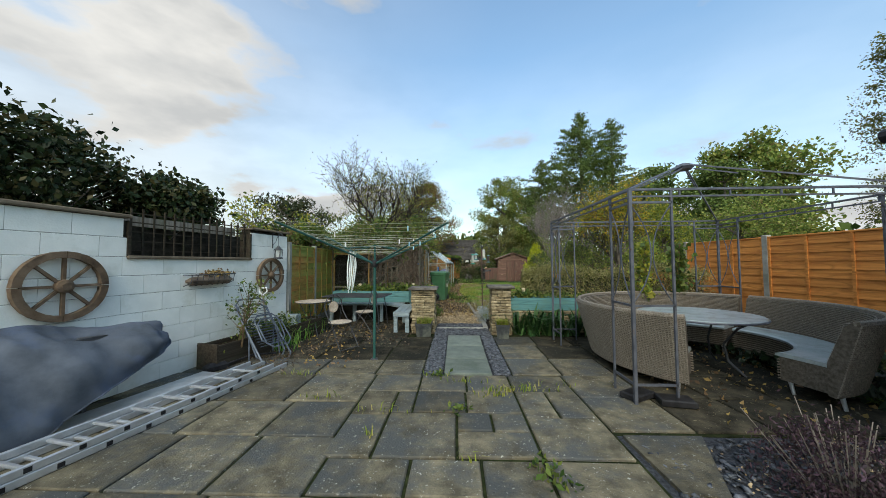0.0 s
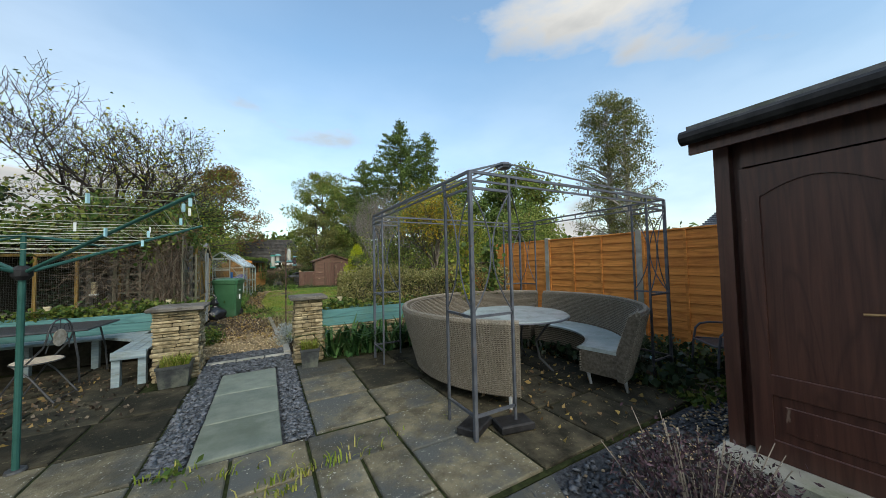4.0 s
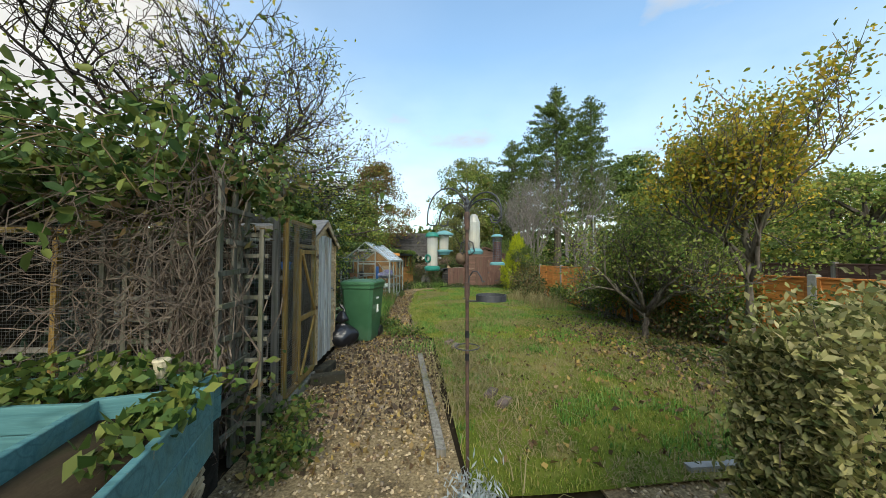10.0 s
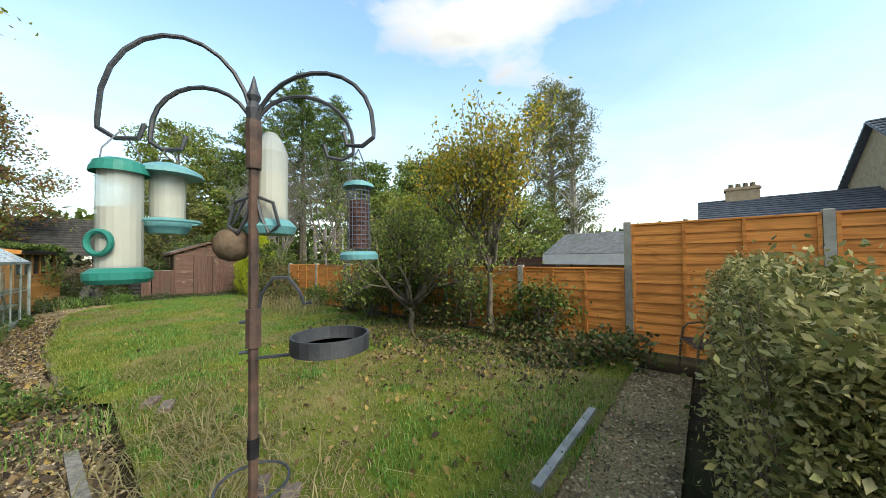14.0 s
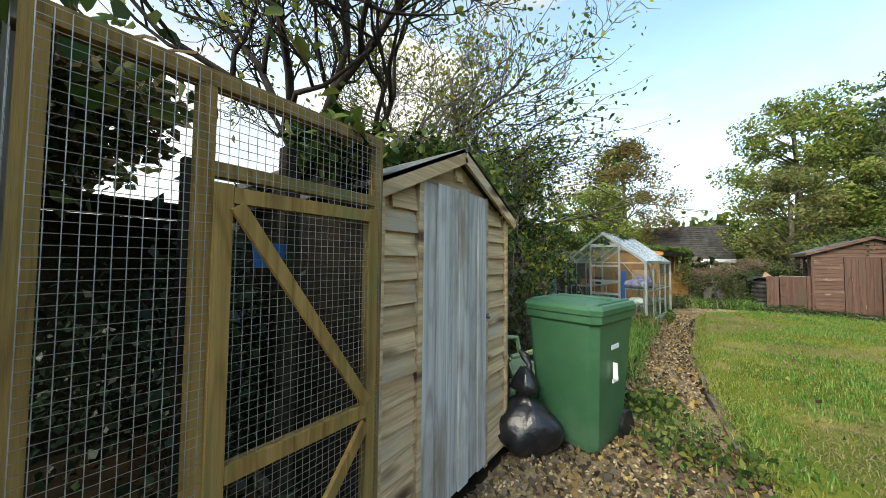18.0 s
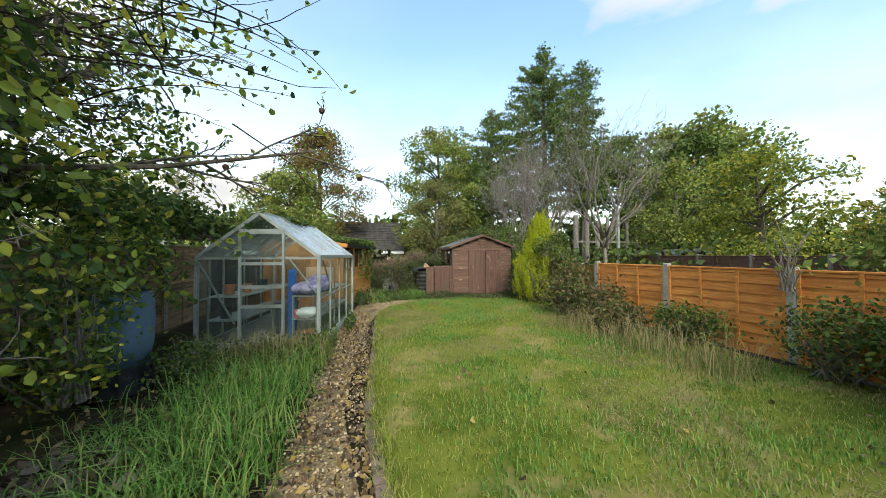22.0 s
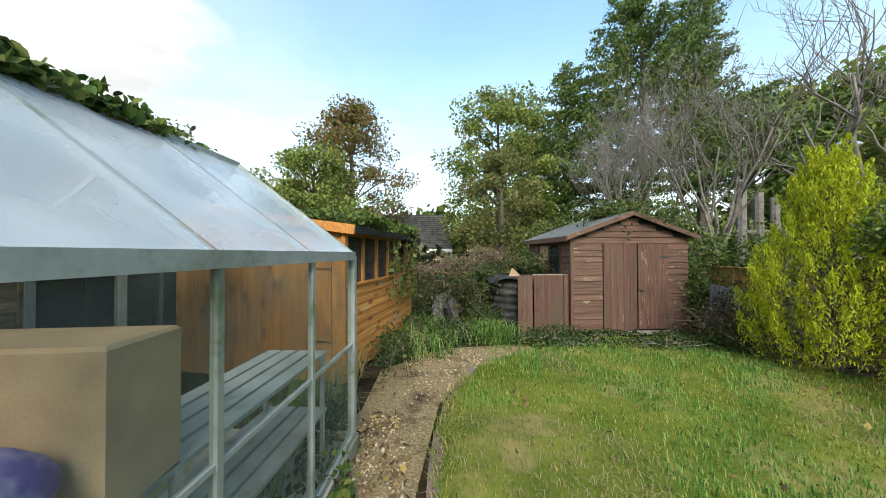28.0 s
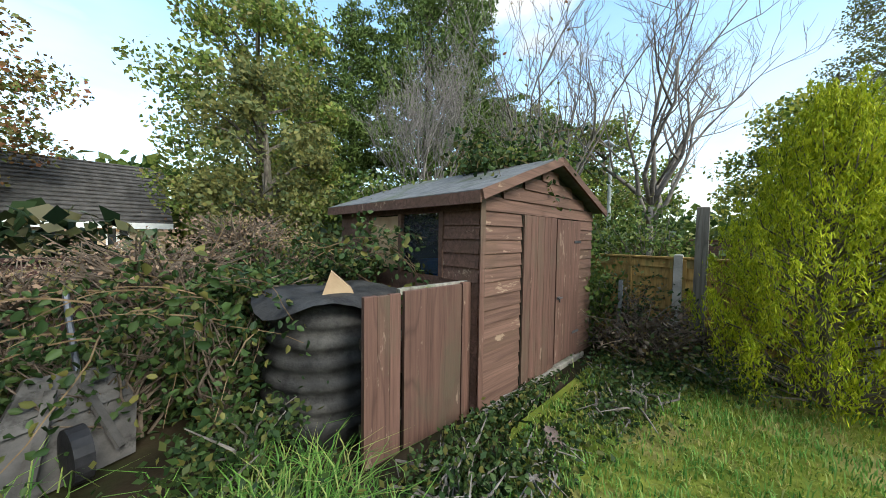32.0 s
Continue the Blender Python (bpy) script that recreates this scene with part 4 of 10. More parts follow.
lp = np.concatenate([in_box(1100, -1.0, 0.6, 8.8, 13.2, 0.015, 0.03, 10), in_box(1500, -0.42, 0.25, 12.6, 21.5, 0.012, 0.035, 11), in_box(900, 2.6, 5.6, 8.8, 13.5, 0.045, 0.06, 12), in_box(700, -3.6, -0.6, 13.6, 17.6, 0.02, 0.1, 13), in_box(450, 2.4, 5.6, 3.0, 6.2, 0.02, 0.035, 14), in_box(300, -3.4, -1.5, 4.5, 7.5, 0.02, 0.03, 15), in_box(250, 1, 5.5, 10, 22, 0.045, 0.06, 16), in_box(700, 1, 4.4, 8.7, 13, 0.035, 0.06, 18)])
dl = np.concatenate([in_box(2400, -1.0, 0.62, 9.4, 13.2, 0.012, 0.035, 61), in_box(900, -0.45, 0.3, 13.2, 20, 0.012, 0.03, 62), in_box(1500, 3.6, 5.8, 8.9, 14.5, 0.045, 0.09, 63), in_box(500, -3.6, -0.8, 5.6, 7.9, 0.02, 0.04, 64)])
stuff("sodden_leaves", leaves(dl, 0.05, 65, 0.7, -0.0, 0.5), L["deadleaf"], "sodden dark brown leaves trodden into the gravel", "leaves")
stuff("fallen_leaves", leaves(lp, 0.06, 17, 0.6, -0.0, 0.5), L["litter"], "scattered brown fallen leaves on path and grass", "leaves")


# ---- paving ----
patio = thing("patio", "weathered buff paving slabs with mossy joints", "paving", kind="structure")
RS = random.Random(11)


def slab_piece(parent, x0, x1, y0, y1, mat, name="slab", gap=0.013, h=0.03):
    mb = MB()
    cx, cy = (x0 + x1) / 2, (y0 + y1) / 2
    mb.box(x0 + gap - cx, x1 - gap - cx, y0 + gap - cy, y1 - gap - cy, -0.03, h - 0.012 + RS.uniform(-0.003, 0.004), bev=0.009)
    ob = part(name, mb, mat, parent)
    ob.location = (cx, cy, 0)
    ob.rotation_euler = (RS.uniform(-0.004, 0.004), RS.uniform(-0.004, 0.004), RS.uniform(-0.006, 0.006))
    return ob


rows = [
    (2.04, 2.74, [-3.9, -3.1, -2.35, -1.68, -1.0]), (2.74, 3.42, [-3.9, -3.25, -2.5, -1.75, -1.06]), (3.42, 4.26, [-3.9, -3.4, -2.65, -1.88, -1.06]),
    (4.26, 4.9, [-3.8, -2.9, -1.92, -1.1, -0.46]), (4.9, 5.62, [-3.7, -3.0, -2.2, -1.1, -0.46]), (5.62, 6.36, [-3.7, -2.6, -1.8, -1.06, -0.46]), (6.36, 7.2, [-3.7, -2.9, -1.9, -0.98]), (7.2, 8.2, [-3.7, -2.9, -1.9, -0.98]),
    (2.06, 2.46, [-1.0, -0.35, 0.18, 0.65, 1.36]), (2.46, 3.15, [-1.06, -0.67]), (2.46, 3.2, [-0.67, 0.0]), (2.48, 2.86, [0.0, 0.66]), (2.86, 3.2, [0.0, 0.33, 0.66]),
    (2.48, 3.12, [0.66, 1.36]), (3.15, 3.72, [-1.06, -0.67]), (3.2, 3.72, [-0.67, -0.45, 0.1, 0.66]), (3.12, 3.74, [0.66, 1.0, 1.36]), (3.72, 4.25, [-1.06, -0.45, 0.12, 0.66, 1.36]),
    (2.9, 3.6, [1.36, 2.1, 2.8, 3.55, 4.25]), (3.6, 4.28, [1.36, 2.12, 2.75, 3.45, 4.25]), (4.28, 5.0, [0.74, 1.4, 2.1, 2.85, 3.6, 4.25]), (5.0, 5.8, [0.74, 1.42, 2.2, 2.9, 3.6, 4.25]), (5.8, 6.45, [0.74, 1.46, 2.1, 2.9, 3.6, 4.25]),
    (1.3, 2.05, [-3.9, -3.2, -2.4, -1.6, -0.9, -0.2, 0.5, 1.36]), (0.5, 1.3, [-3.9, -3.0, -2.1, -1.3, -0.5, 0.3, 1.36]), (-0.4, 0.5, [-3.9, -3.0, -2.1, -1.2, -0.3, 0.6, 1.36]), (-1.4, -0.4, [-3.9, -2.9, -1.9, -0.9, 0.2, 1.36]), (-2.6, -1.4, [-3.9, -2.8, -1.7, -0.6, 0.5, 1.36]),
]
for y0, y1, cols in rows:
    for a, b in zip(cols, cols[1:]):
        # darker slabs under gazebo and benches: dirt plus painted shade
        slab_piece(patio, a, b, y0, y1, M["slab_dirt_shade"] if (a > 2.0 and y0 > 2.8) or (b < -0.9 and y0 > 5.5) or (a > 1.3 and y0 > 4.9) or (b < -0.4 and y0 > 4.8) else M["slab"])
for y0, y1 in ((4.28, 4.98), (4.98, 5.76), (5.76, 6.55)):
    slab_piece(patio, -0.18, 0.49, y0, y1, M["slab_green"], "path_slab")
part("corner_slab", MB().prism([(1.42, 2.82), (2.08, 2.83), (1.72, 2.1), (1.45, 2.15)], -0.02, 0.022), M["slab"], patio)
kb = thing("path_kerb", "worn concrete kerb across the slate path", "kerb", kind="structure")
for i in range(3):
    part("kerb_stone", MB().box(-0.44 + i * 0.39, -0.065 + i * 0.39, 7.17, 7.29, -0.03, 0.035, bev=0.01), M["concrete"], kb)
part("kerb_stone", MB().box(0.62, 0.72, 7.3, 7.85, -0.03, 0.06, bev=0.01), M["concrete"], kb)
# weeds in the joints
wp = []
for cx, cy, n, s in ((0.6, 3.75, 90, 0.16), (0.45, 3.6, 60, 0.12), (-0.25, 4.2, 60, 0.1), (-1.4, 3.5, 40, 0.16), (-2.1, 4.2, 50, 0.2), (0.9, 3.74, 50, 0.18), (-0.75, 2.75, 24, 0.05), (-0.7, 3.2, 40, 0.2), (0.15, 4.0, 40, 0.15), (0.1, 2.45, 20, 0.06), (1.3, 3.9, 30, 0.3)):
    n = n // 2
    wp.append(np.stack([rng.normal(cx, s, n), rng.normal(cy, 0.025, n), np.full(n, 0.012)], 1))
stuff("joint_weeds", blades(np.concatenate(wp), 0.075, 18, 0.012, 1.0), L["grass"], "small green weeds in the paving joints", "weeds")
stuff("joint_weed_leaves", leaves(np.concatenate([np.stack([rng.normal(cx, 0.07, 40), rng.normal(cy, 0.05, 40), rng.uniform(0.02, 0.1, 40)], 1) for cx, cy in ((-0.2, 4.18), (0.62, 2.35), (0.66, 2.2), (0.0, 3.2))]), 0.05, 19), L["mid"], "leafy weeds sprouting between the slabs", "weeds")

# ---- grass ----
def lawn_points(n, seed, dense=None):
    r = np.random.default_rng(seed)
    y = 8.5 + 15.05 * r.random(n) ** 1.15
    e = np.array([lawn_edge(v) for v in y])
    x = e + (5.6 - e) * r.random(n)
    z = np.array([lawn_z(a, b) for a, b in zip(x, y)])
    return np.stack([x, y, z], 1)


lpnt = lawn_points(106000, 21)
nz = np.array([noise.noise(Vector((a * 0.9, b * 0.9, 0.3))) for a, b in lpnt[:, :2]])
dry = (lpnt[:, 1] < 12.4) & (lpnt[:, 0] > 0.9)
keep = np.where(dry, nz > 0.22, nz + 0.25 * np.sin(lpnt[:, 0] * 1.7) * np.sin(lpnt[:, 1] * 0.9) > -0.2)
keep |= (lpnt[:, 1] > 21.4) & (lpnt[:, 0] > 2.4)
lush = keep & (np.array([noise.noise(Vector((a * 1.6, b * 1.3, 4.3))) + 0.6 * noise.noise(Vector((a * 4.1, b * 4.1, 1.3))) for a, b in lpnt[:, :2]]) > 0.12)
stuff("lawn_grass", blades(lpnt[keep & ~lush], 0.032, 22, 0.007, 1.1), L["grass"], "short uneven green lawn grass", "grass")
stuff("lush_grass", blades(lpnt[lush], 0.05, 27, 0.0075, 1.0), L["tuft"], "longer deep green grass in clumps on the lawn", "grass")
stuff("dry_grass", blades(lpnt[~keep][:48000], 0.036, 23, 0.006, 2.0), L["straw"], "flattened straw-coloured dry grass", "grass")
tf = []
for cx, cy, s, n in ((1.05, 10.4, 0.13, 500), (1.5, 12.4, 0.25, 500), (2.6, 14.6, 0.35, 700), (3.5, 9.0, 0.35, 1100), (2.9, 8.75, 0.25, 500), (1.5, 11.2, 0.12, 260), (2.4, 11.6, 0.15, 300), (-0.1, 13.4, 0.25, 500), (0.6, 12.0, 0.35, 700), (2.0, 13.6, 0.3, 600), (3.2, 15.2, 0.35, 700), (1.4, 15.6, 0.4, 700), (3.9, 17.2, 0.4, 700), (1.2, 18.4, 0.4, 600), (4.4, 20.4, 0.4, 700), (2.4, 19.8, 0.5, 700), (4.5, 22.2, 0.5, 1200), (3.6, 22.9, 0.6, 1200), (2.2, 22.9, 0.4, 700)):
    p = np.stack([rng.normal(cx, s, n), rng.normal(cy, s * 0.8, n), np.full(n, 0.02)], 1)
    tf.append(p)
stuff("long_grass", blades(np.concatenate(tf), 0.07, 24, 0.008, 0.9), L["tuft"], "long tussocky grass at the lawn's edge", "grass")
bp = np.concatenate([np.stack([rng.normal(-1.0, 0.42, 4200), rng.uniform(14.2, 17.9, 4200), np.full(4200, 0.02)], 1), np.stack([rng.normal(-0.62, 0.18, 1200), rng.uniform(17.4, 22, 1200), np.full(1200, 0.02)], 1), np.stack([rng.normal(0.45, 0.3, 700), rng.uniform(22.8, 25.2, 700), np.full(700, 0.02)], 1), np.stack([rng.normal(1.7, 0.22, 900), rng.normal(23.9, 0.3, 900), np.full(900, 0.02)], 1)])
bp = bp[(bp[:, 0] < -0.35) | (bp[:, 1] > 22)]
stuff("border_grass", blades(bp, 0.27, 25, 0.009, 1.5), L["tuft"], "lush long grass in the border by the path", "grass")
st = np.concatenate([np.stack([rng.normal(-1.0, 0.5, 700), rng.normal(17.7, 0.25, 700), np.full(700, 0.02)], 1), np.stack([rng.normal(-0.2, 0.22, 900), rng.uniform(21.2, 24.6, 900), np.full(900, 0.02)], 1), np.stack([rng.normal(4.5, 0.35, 900), rng.uniform(15.6, 18.8, 900), np.full(900, 0.02)], 1)])
st = st[(st[:, 0] < -0.3) | (st[:, 0] > 0.2) | (st[:, 1] < 13)]
fl = np.stack([rng.normal(1.0, 0.3, 900), rng.normal(10.6, 0.8, 900), np.full(900, 0.02)], 1)
stuff("flattened_grass", blades(fl, 0.16, 28, 0.009, 2.6), L["straw"], "flattened tufts of straw grass beside the path", "grass")
ey = rng.uniform(12.8, 22.2, 3600)
eg = np.stack([np.array([lawn_edge(v) for v in ey]) + rng.normal(0.02, 0.05, 3600), ey, np.full(3600, 0.015)], 1)
stuff("edge_grass", blades(eg, 0.075, 29, 0.008, 1.4), L["grass"], "ragged grass growing over the path edging", "grass")
stuff("straw_grass", blades(st, 0.42, 26, 0.008, 1.1), L["straw"], "dead straw-coloured grass stems", "grass")


# ---- boundary wall with painted blocks ----
WA, WB = Vector((-4.95, -2.2)), Vector((-3.45, 6.3))
wdir = (WB - WA).normalized()
wang = math.degrees(math.atan2(wdir.y, wdir.x))
WL = (WB - WA).length
wall = thing("wall_left", "white-painted concrete block wall with a trellised opening", "wall", (WA.x, WA.y, 0), wang, kind="structure")


def along(y):
    """Length along the wall at a given y."""
    return (y + 2.2) / wdir.y


N0, N1 = along(3.6), along(5.4)
part("wall_core", MB().box(0, WL, 0.02, 0.2, 0, 1.56).box(0, N0, 0.02, 0.2, 1.56, 2.03).box(N1, WL, 0.02, 0.2, 1.56, 2.1), M["mortar"], wall)
bmeshes = {}
for c in range(9):
    z0, z1 = c * 0.228, (c + 1) * 0.228
    s = -0.22 * (c % 2)
    while s < WL:
        a, b = max(s, 0), min(s + 0.45, WL)
        for u0, u1 in (((a, min(b, N0)), (max(a, N1), b)) if z1 > 1.6 else ((a, b),)):
            if u1 - u0 > 0.04:
                ob = part("block", MB().box(u0 + 0.002, u1 - 0.002, -0.004, 0.03, z0 + 0.002, z1 - 0.002, bev=0.004), M["block"], wall)
        s += 0.45
part("coping", MB().box(-0.1, N0 + 0.02, -0.05, 0.24, 2.055, 2.1, bev=0.01), M["coping"], wall, "dark weathered coping")
part("coping", MB().box(N1 - 0.02, WL + 0.02, -0.05, 0.24, 2.105, 2.14, bev=0.01), M["coping"], wall, "dark weathered coping")
part("sill", MB().box(N0, N1, -0.04, 0.22, 1.57, 1.61, bev=0.008), M["coping"], wall, "mossy timber sill")
part("reveal", MB().box(N0 - 0.001, N0 + 0.03, -0.02, 0.2, 1.6, 2.03).box(N1 - 0.03, N1 + 0.001, -0.02, 0.2, 1.6, 2.03), M["darkfence"], wall)
tr = thing("wall_trellis", "dark wooden trellis in the wall opening", "trellis", (WA.x, WA.y, 0), wang)
for k in range(14):
    u = N0 + 0.08 + k * (N1 - N0 - 0.16) / 13
    part("slat", MB().box(u - 0.008, u + 0.008, 0.06, 0.075, 1.61, 2.2), M["darkfence"], tr)
for k in range(5):
    z = 1.68 + 0.115 * k
    part("slat", MB().box(N0 + 0.03, N1 - 0.03, 0.076, 0.09, z - 0.007, z + 0.007), M["darkfence"], tr)
part("rail", MB().box(N0 + 0.03, N1 - 0.03, 0.3, 0.32, 2.0, 2.13), M["greywood"], tr)
# dark sheet added behind the opening in place of its shade
part("back_panel", MB().box(N0 - 1.0, N1 + 0.8, 0.9, 0.93, 0.0, 2.05), M["mortar"], tr, "added dark panel standing in for shade")
rear = thing("rear_boundary", "dark timber boards behind the planted wall", "fence", (WA.x, WA.y, 0), wang, kind="structure")
for k in range(8):
    part("board", MB().box(0, WL, 1.5, 1.53, k * 0.28, k * 0.28 + 0.27), M["darkfence"], rear)


# ---- fences ----
def fence_run(name, label, a, b, top, mat, side=1, post="concrete", bay=1.83, board=0.15, kick=0.0, cap=True, posts_up=0.05, near=True):
    """Overlapping boards between posts from a to b; side: which way the boards face."""
    a, b = Vector(a), Vector(b)
    d = (b - a)
    ln = d.length
    ang = math.degrees(math.atan2(d.y, d.x))
    th = thing(name, label, "fence", (a.x, a.y, 0), ang, kind="structure")
    n = max(1, round(ln / bay))
    w = ln / n
    for i in range(n + 1):
        u = i * w
        if post == "concrete":
            part("post", MB().box(u - 0.05, u + 0.05, -0.05, 0.05, 0, top + posts_up, bev=0.012), M["concrete"], th, "pale concrete post")
        else:
            part("post", MB().box(u - 0.045, u + 0.045, -0.045, 0.045, 0, top + posts_up, bev=0.008), M["greywood"], th, "grey timber post")
    for i in range(n):
        u0, u1 = i * w + 0.055, (i + 1) * w - 0.055
        if kick:
            part("gravel_board", MB().box(u0, u1, -0.02, 0.02, 0, kick), M["concrete"], th, "concrete gravel board")
        z = kick + 0.01
        k = 0
        while z < top - 0.04:
            z1 = min(z + board, top - 0.02)
            t = 0.013
            y0 = side * 0.018
            mb = MB()
            wob = RS.uniform(-0.003, 0.003)
            mb.add([(u0, y0 + side * 0.012, z), (u1, y0 + side * 0.012, z + wob), (u1, y0 - side * 0.004, z1 + 0.012 + wob), (u0, y0 - side * 0.004, z1 + 0.012),
                    (u0, y0 - side * 0.002, z), (u1, y0 - side * 0.002, z + wob), (u1, y0 - side * 0.016, z1 + 0.012 + wob), (u0, y0 - side * 0.016, z1 + 0.012)],
                   [(0, 1, 2, 3), (7, 6, 5, 4), (0, 4, 5, 1), (1, 5, 6, 2), (2, 6, 7, 3), (3, 7, 4, 0)])
            part("board", mb, mat, th)
            z = z1
            k += 1
        for q in (0.0, 0.33, 0.66, 1.0):
            u = u0 + 0.02 + (u1 - u0 - 0.04) * q
            part("batten", MB().box(u - 0.02, u + 0.02, side * 0.03 - 0.012, side * 0.03 + 0.012, kick + 0.01, top - 0.02, bev=0.004), mat, th)
        if cap:
            part("capping", MB().box(u0 - 0.02, u1 + 0.02, -0.04, 0.045, top - 0.02, top + 0.012, bev=0.005), mat, th)
    return th


def rx(y):
    return 6.5 - 0.035 * y


fence_run("fence_right", "orange-stained overlap fence panels with concrete posts", (rx(8.7), 8.7), (rx(-1.8), -1.8), 1.98, M["orange"], -1, kick=0.0, bay=2.1)
fence_run("fence_right_low", "low orange-stained overlap fence with concrete posts", (rx(19.7), 19.7), (rx(8.7), 8.7), 1.28, M["orange"], -1, kick=0.0)
fence_run("fence_right_end", "low weathered timber fence panel behind brambles", (6.75, 24.7), (6.6, 19.7), 1.2, M["softwood"], -1, bay=1.5)
part_post = thing("fence_post", "tall weathered timber post by the fence", "post", (6.05, 22.75, 0))
part("post", MB().box(-0.06, 0.06, -0.06, 0.06, 0, 1.85, bev=0.01), M["greywood"], part_post)
fence_run("fence_left", "orange overlap fence panels greened with algae", (-3.47, 6.4), (-3.78, 9.45), 1.9, M["fencegreen"], -1, kick=0.15, bay=1.5)
fence_run("fence_left_old", "dark weathered overlap fence with concrete posts", (-3.8, 9.5), (-3.85, 22.3), 1.72, M["oldfence"], -1, kick=0.0, posts_up=0.3)
ff = thing("fence_far", "dark maroon-stained board fence at the far end", "fence", (-3.9, 27.8, 0), math.degrees(math.atan2(-0.5, 11.4)), kind="structure")
for k in range(76):
    part("board", MB().box(0.15 * k + 0.004, 0.15 * k + 0.146, -0.012, 0.012, 0.02, 1.13 + 0.012 * math.sin(k * 2.3), bev=0.003), M["maroon"], ff)
for k in range(7):
    part("post", MB().box(1.88 * k - 0.045, 1.88 * k + 0.045, -0.075, -0.014, 0, 1.2, bev=0.006), M["maroon"], ff)
    if k < 6:
        part("rail", MB().box(1.88 * k + 0.046, 1.88 * k + 1.834, -0.05, -0.013, 0.24, 0.31), M["maroon"], ff)
        part("brace", MB().beam((1.88 * k + 0.1, -0.03, 0.34), (1.88 * k + 1.8, -0.03, 1.04), 0.03, 0.07), M["maroon"], ff)
part("cap", MB().box(-0.05, 11.42, -0.06, 0.03, 1.145, 1.19, bev=0.006), M["maroon"], ff)
fence_run("fence_left_end", "weathered fence beside the workshop", (-3.85, 22.3), (-3.9, 27.8), 1.5, M["darkfence"], -1, post="wood")


# ---- dry stone pillars and wall ----
def stone_stack(parent, x0, x1, y0, y1, z0, z1, seed, course=0.055, faces=("s", "w", "e", "n"), name="stone"):
    """Thin rough courses of stone over a mortar core."""
    r = random.Random(seed)
    part("core", MB().box(x0 + 0.03, x1 - 0.03, y0 + 0.03, y1 - 0.03, z0, z1), M["mortar"], parent)
    z = z0
    while z < z1 - 0.015:
        h = min(course * r.uniform(0.65, 1.5), z1 - z)
        for fc in faces:
            ln = (x1 - x0) if fc in "sn" else (y1 - y0)
            s = 0.0
            while s < ln - 0.01:
                w = min(r.uniform(0.09, 0.3), ln - s)
                if ln - s - w < 0.05:
                    w = ln - s
                p = r.uniform(-0.012, 0.022)
                dp = 0.1
                j = [r.uniform(-0.006, 0.006) for _ in range(8)]
                a, b = s + 0.003, s + w - 0.003
                za, zb = z + 0.003, z + h - 0.003
                if fc == "s":
                    q = [(x0 + a, y0 - p), (x0 + b, y0 - p), (x0 + b, y0 + dp), (x0 + a, y0 + dp)]
                elif fc == "n":
                    q = [(x0 + a, y1 - dp), (x0 + b, y1 - dp), (x0 + b, y1 + p), (x0 + a, y1 + p)]
                elif fc == "w":
                    q = [(x0 - p, y0 + a), (x0 + dp, y0 + a), (x0 + dp, y0 + b), (x0 - p, y0 + b)]
                else:
                    q = [(x1 - dp, y0 + a), (x1 + p, y0 + a), (x1 + p, y0 + b), (x1 - dp, y0 + b)]
                c = 0.008
                mx, my = sum(k[0] for k in q) / 4, sum(k[1] for k in q) / 4
                ins = [(u + (mx - u) * c / max(0.03, abs(u - mx)) if abs(u - mx) > 0.02 else u, v + (my - v) * c / max(0.03, abs(v - my)) if abs(v - my) > 0.02 else v) for u, v in q]
                vs = [(u, v, za + j[i] * 0.4) for i, (u, v) in enumerate(ins)] + [(u + j[i], v + j[(i + 3) % 8], za + h * 0.25) for i, (u, v) in enumerate(q)] + [(u + j[i + 4], v + j[(i + 5) % 8], za + h * 0.72) for i, (u, v) in enumerate(q)] + [(u, v, zb + j[i] * 0.4) for i, (u, v) in enumerate(ins)]
                fs = [(3, 2, 1, 0), (12, 13, 14, 15)]
                for k in range(3):
                    fs += [(4 * k + i, 4 * k + (i + 1) % 4, 4 * k + 4 + (i + 1) % 4, 4 * k + 4 + i) for i in range(4)]
                part(name, MB().add(vs, fs), M["stone"], parent)
                s += w
        z += h


def cap_stone(parent, x0, x1, y0, y1, z, h=0.055, tilt=0.0):
    mb = MB()
    mb.box(x0, x1, y0, y1, z, z + h, bev=0.012)
    mb.v = [(x + RS.uniform(-0.006, 0.006), y + RS.uniform(-0.006, 0.006), zz + tilt * (x - x0)) for x, y, zz in mb.v]
    return part("cap", mb, M["capstone"], parent, "lichen-spotted stone cap")


pl = thing("pillar_left", "dry-stacked limestone pillar with a lichened stone cap", "pillar", kind="structure")
stone_stack(pl, -0.95, -0.46, 6.74, 7.2, 0, 0.92, 5, 0.046)
cap_stone(pl, -1.01, -0.40, 6.67, 7.26, 0.922)
pr = thing("pillar_right", "dry-stacked limestone pillar with a flat stone cap", "pillar", kind="structure")
stone_stack(pr, 0.74, 1.14, 6.62, 7.04, 0, 0.96, 6, 0.046)
cap_stone(pr, 0.67, 1.21, 6.54, 7.10, 0.962)
sw = thing("stone_wall_right", "low dry-stacked limestone wall under a teal planter", "wall", kind="structure")
stone_stack(sw, 1.15, 4.3, 6.86, 7.06, 0, 0.47, 8, 0.06, ("s",))
sl = thing("stone_wall_left", "low dry-stacked limestone wall under a teal planter", "wall", kind="structure")
stone_stack(sl, -0.98, -0.52, 7.22, 8.3, 0, 0.5, 9, 0.06, ("e", "n"))


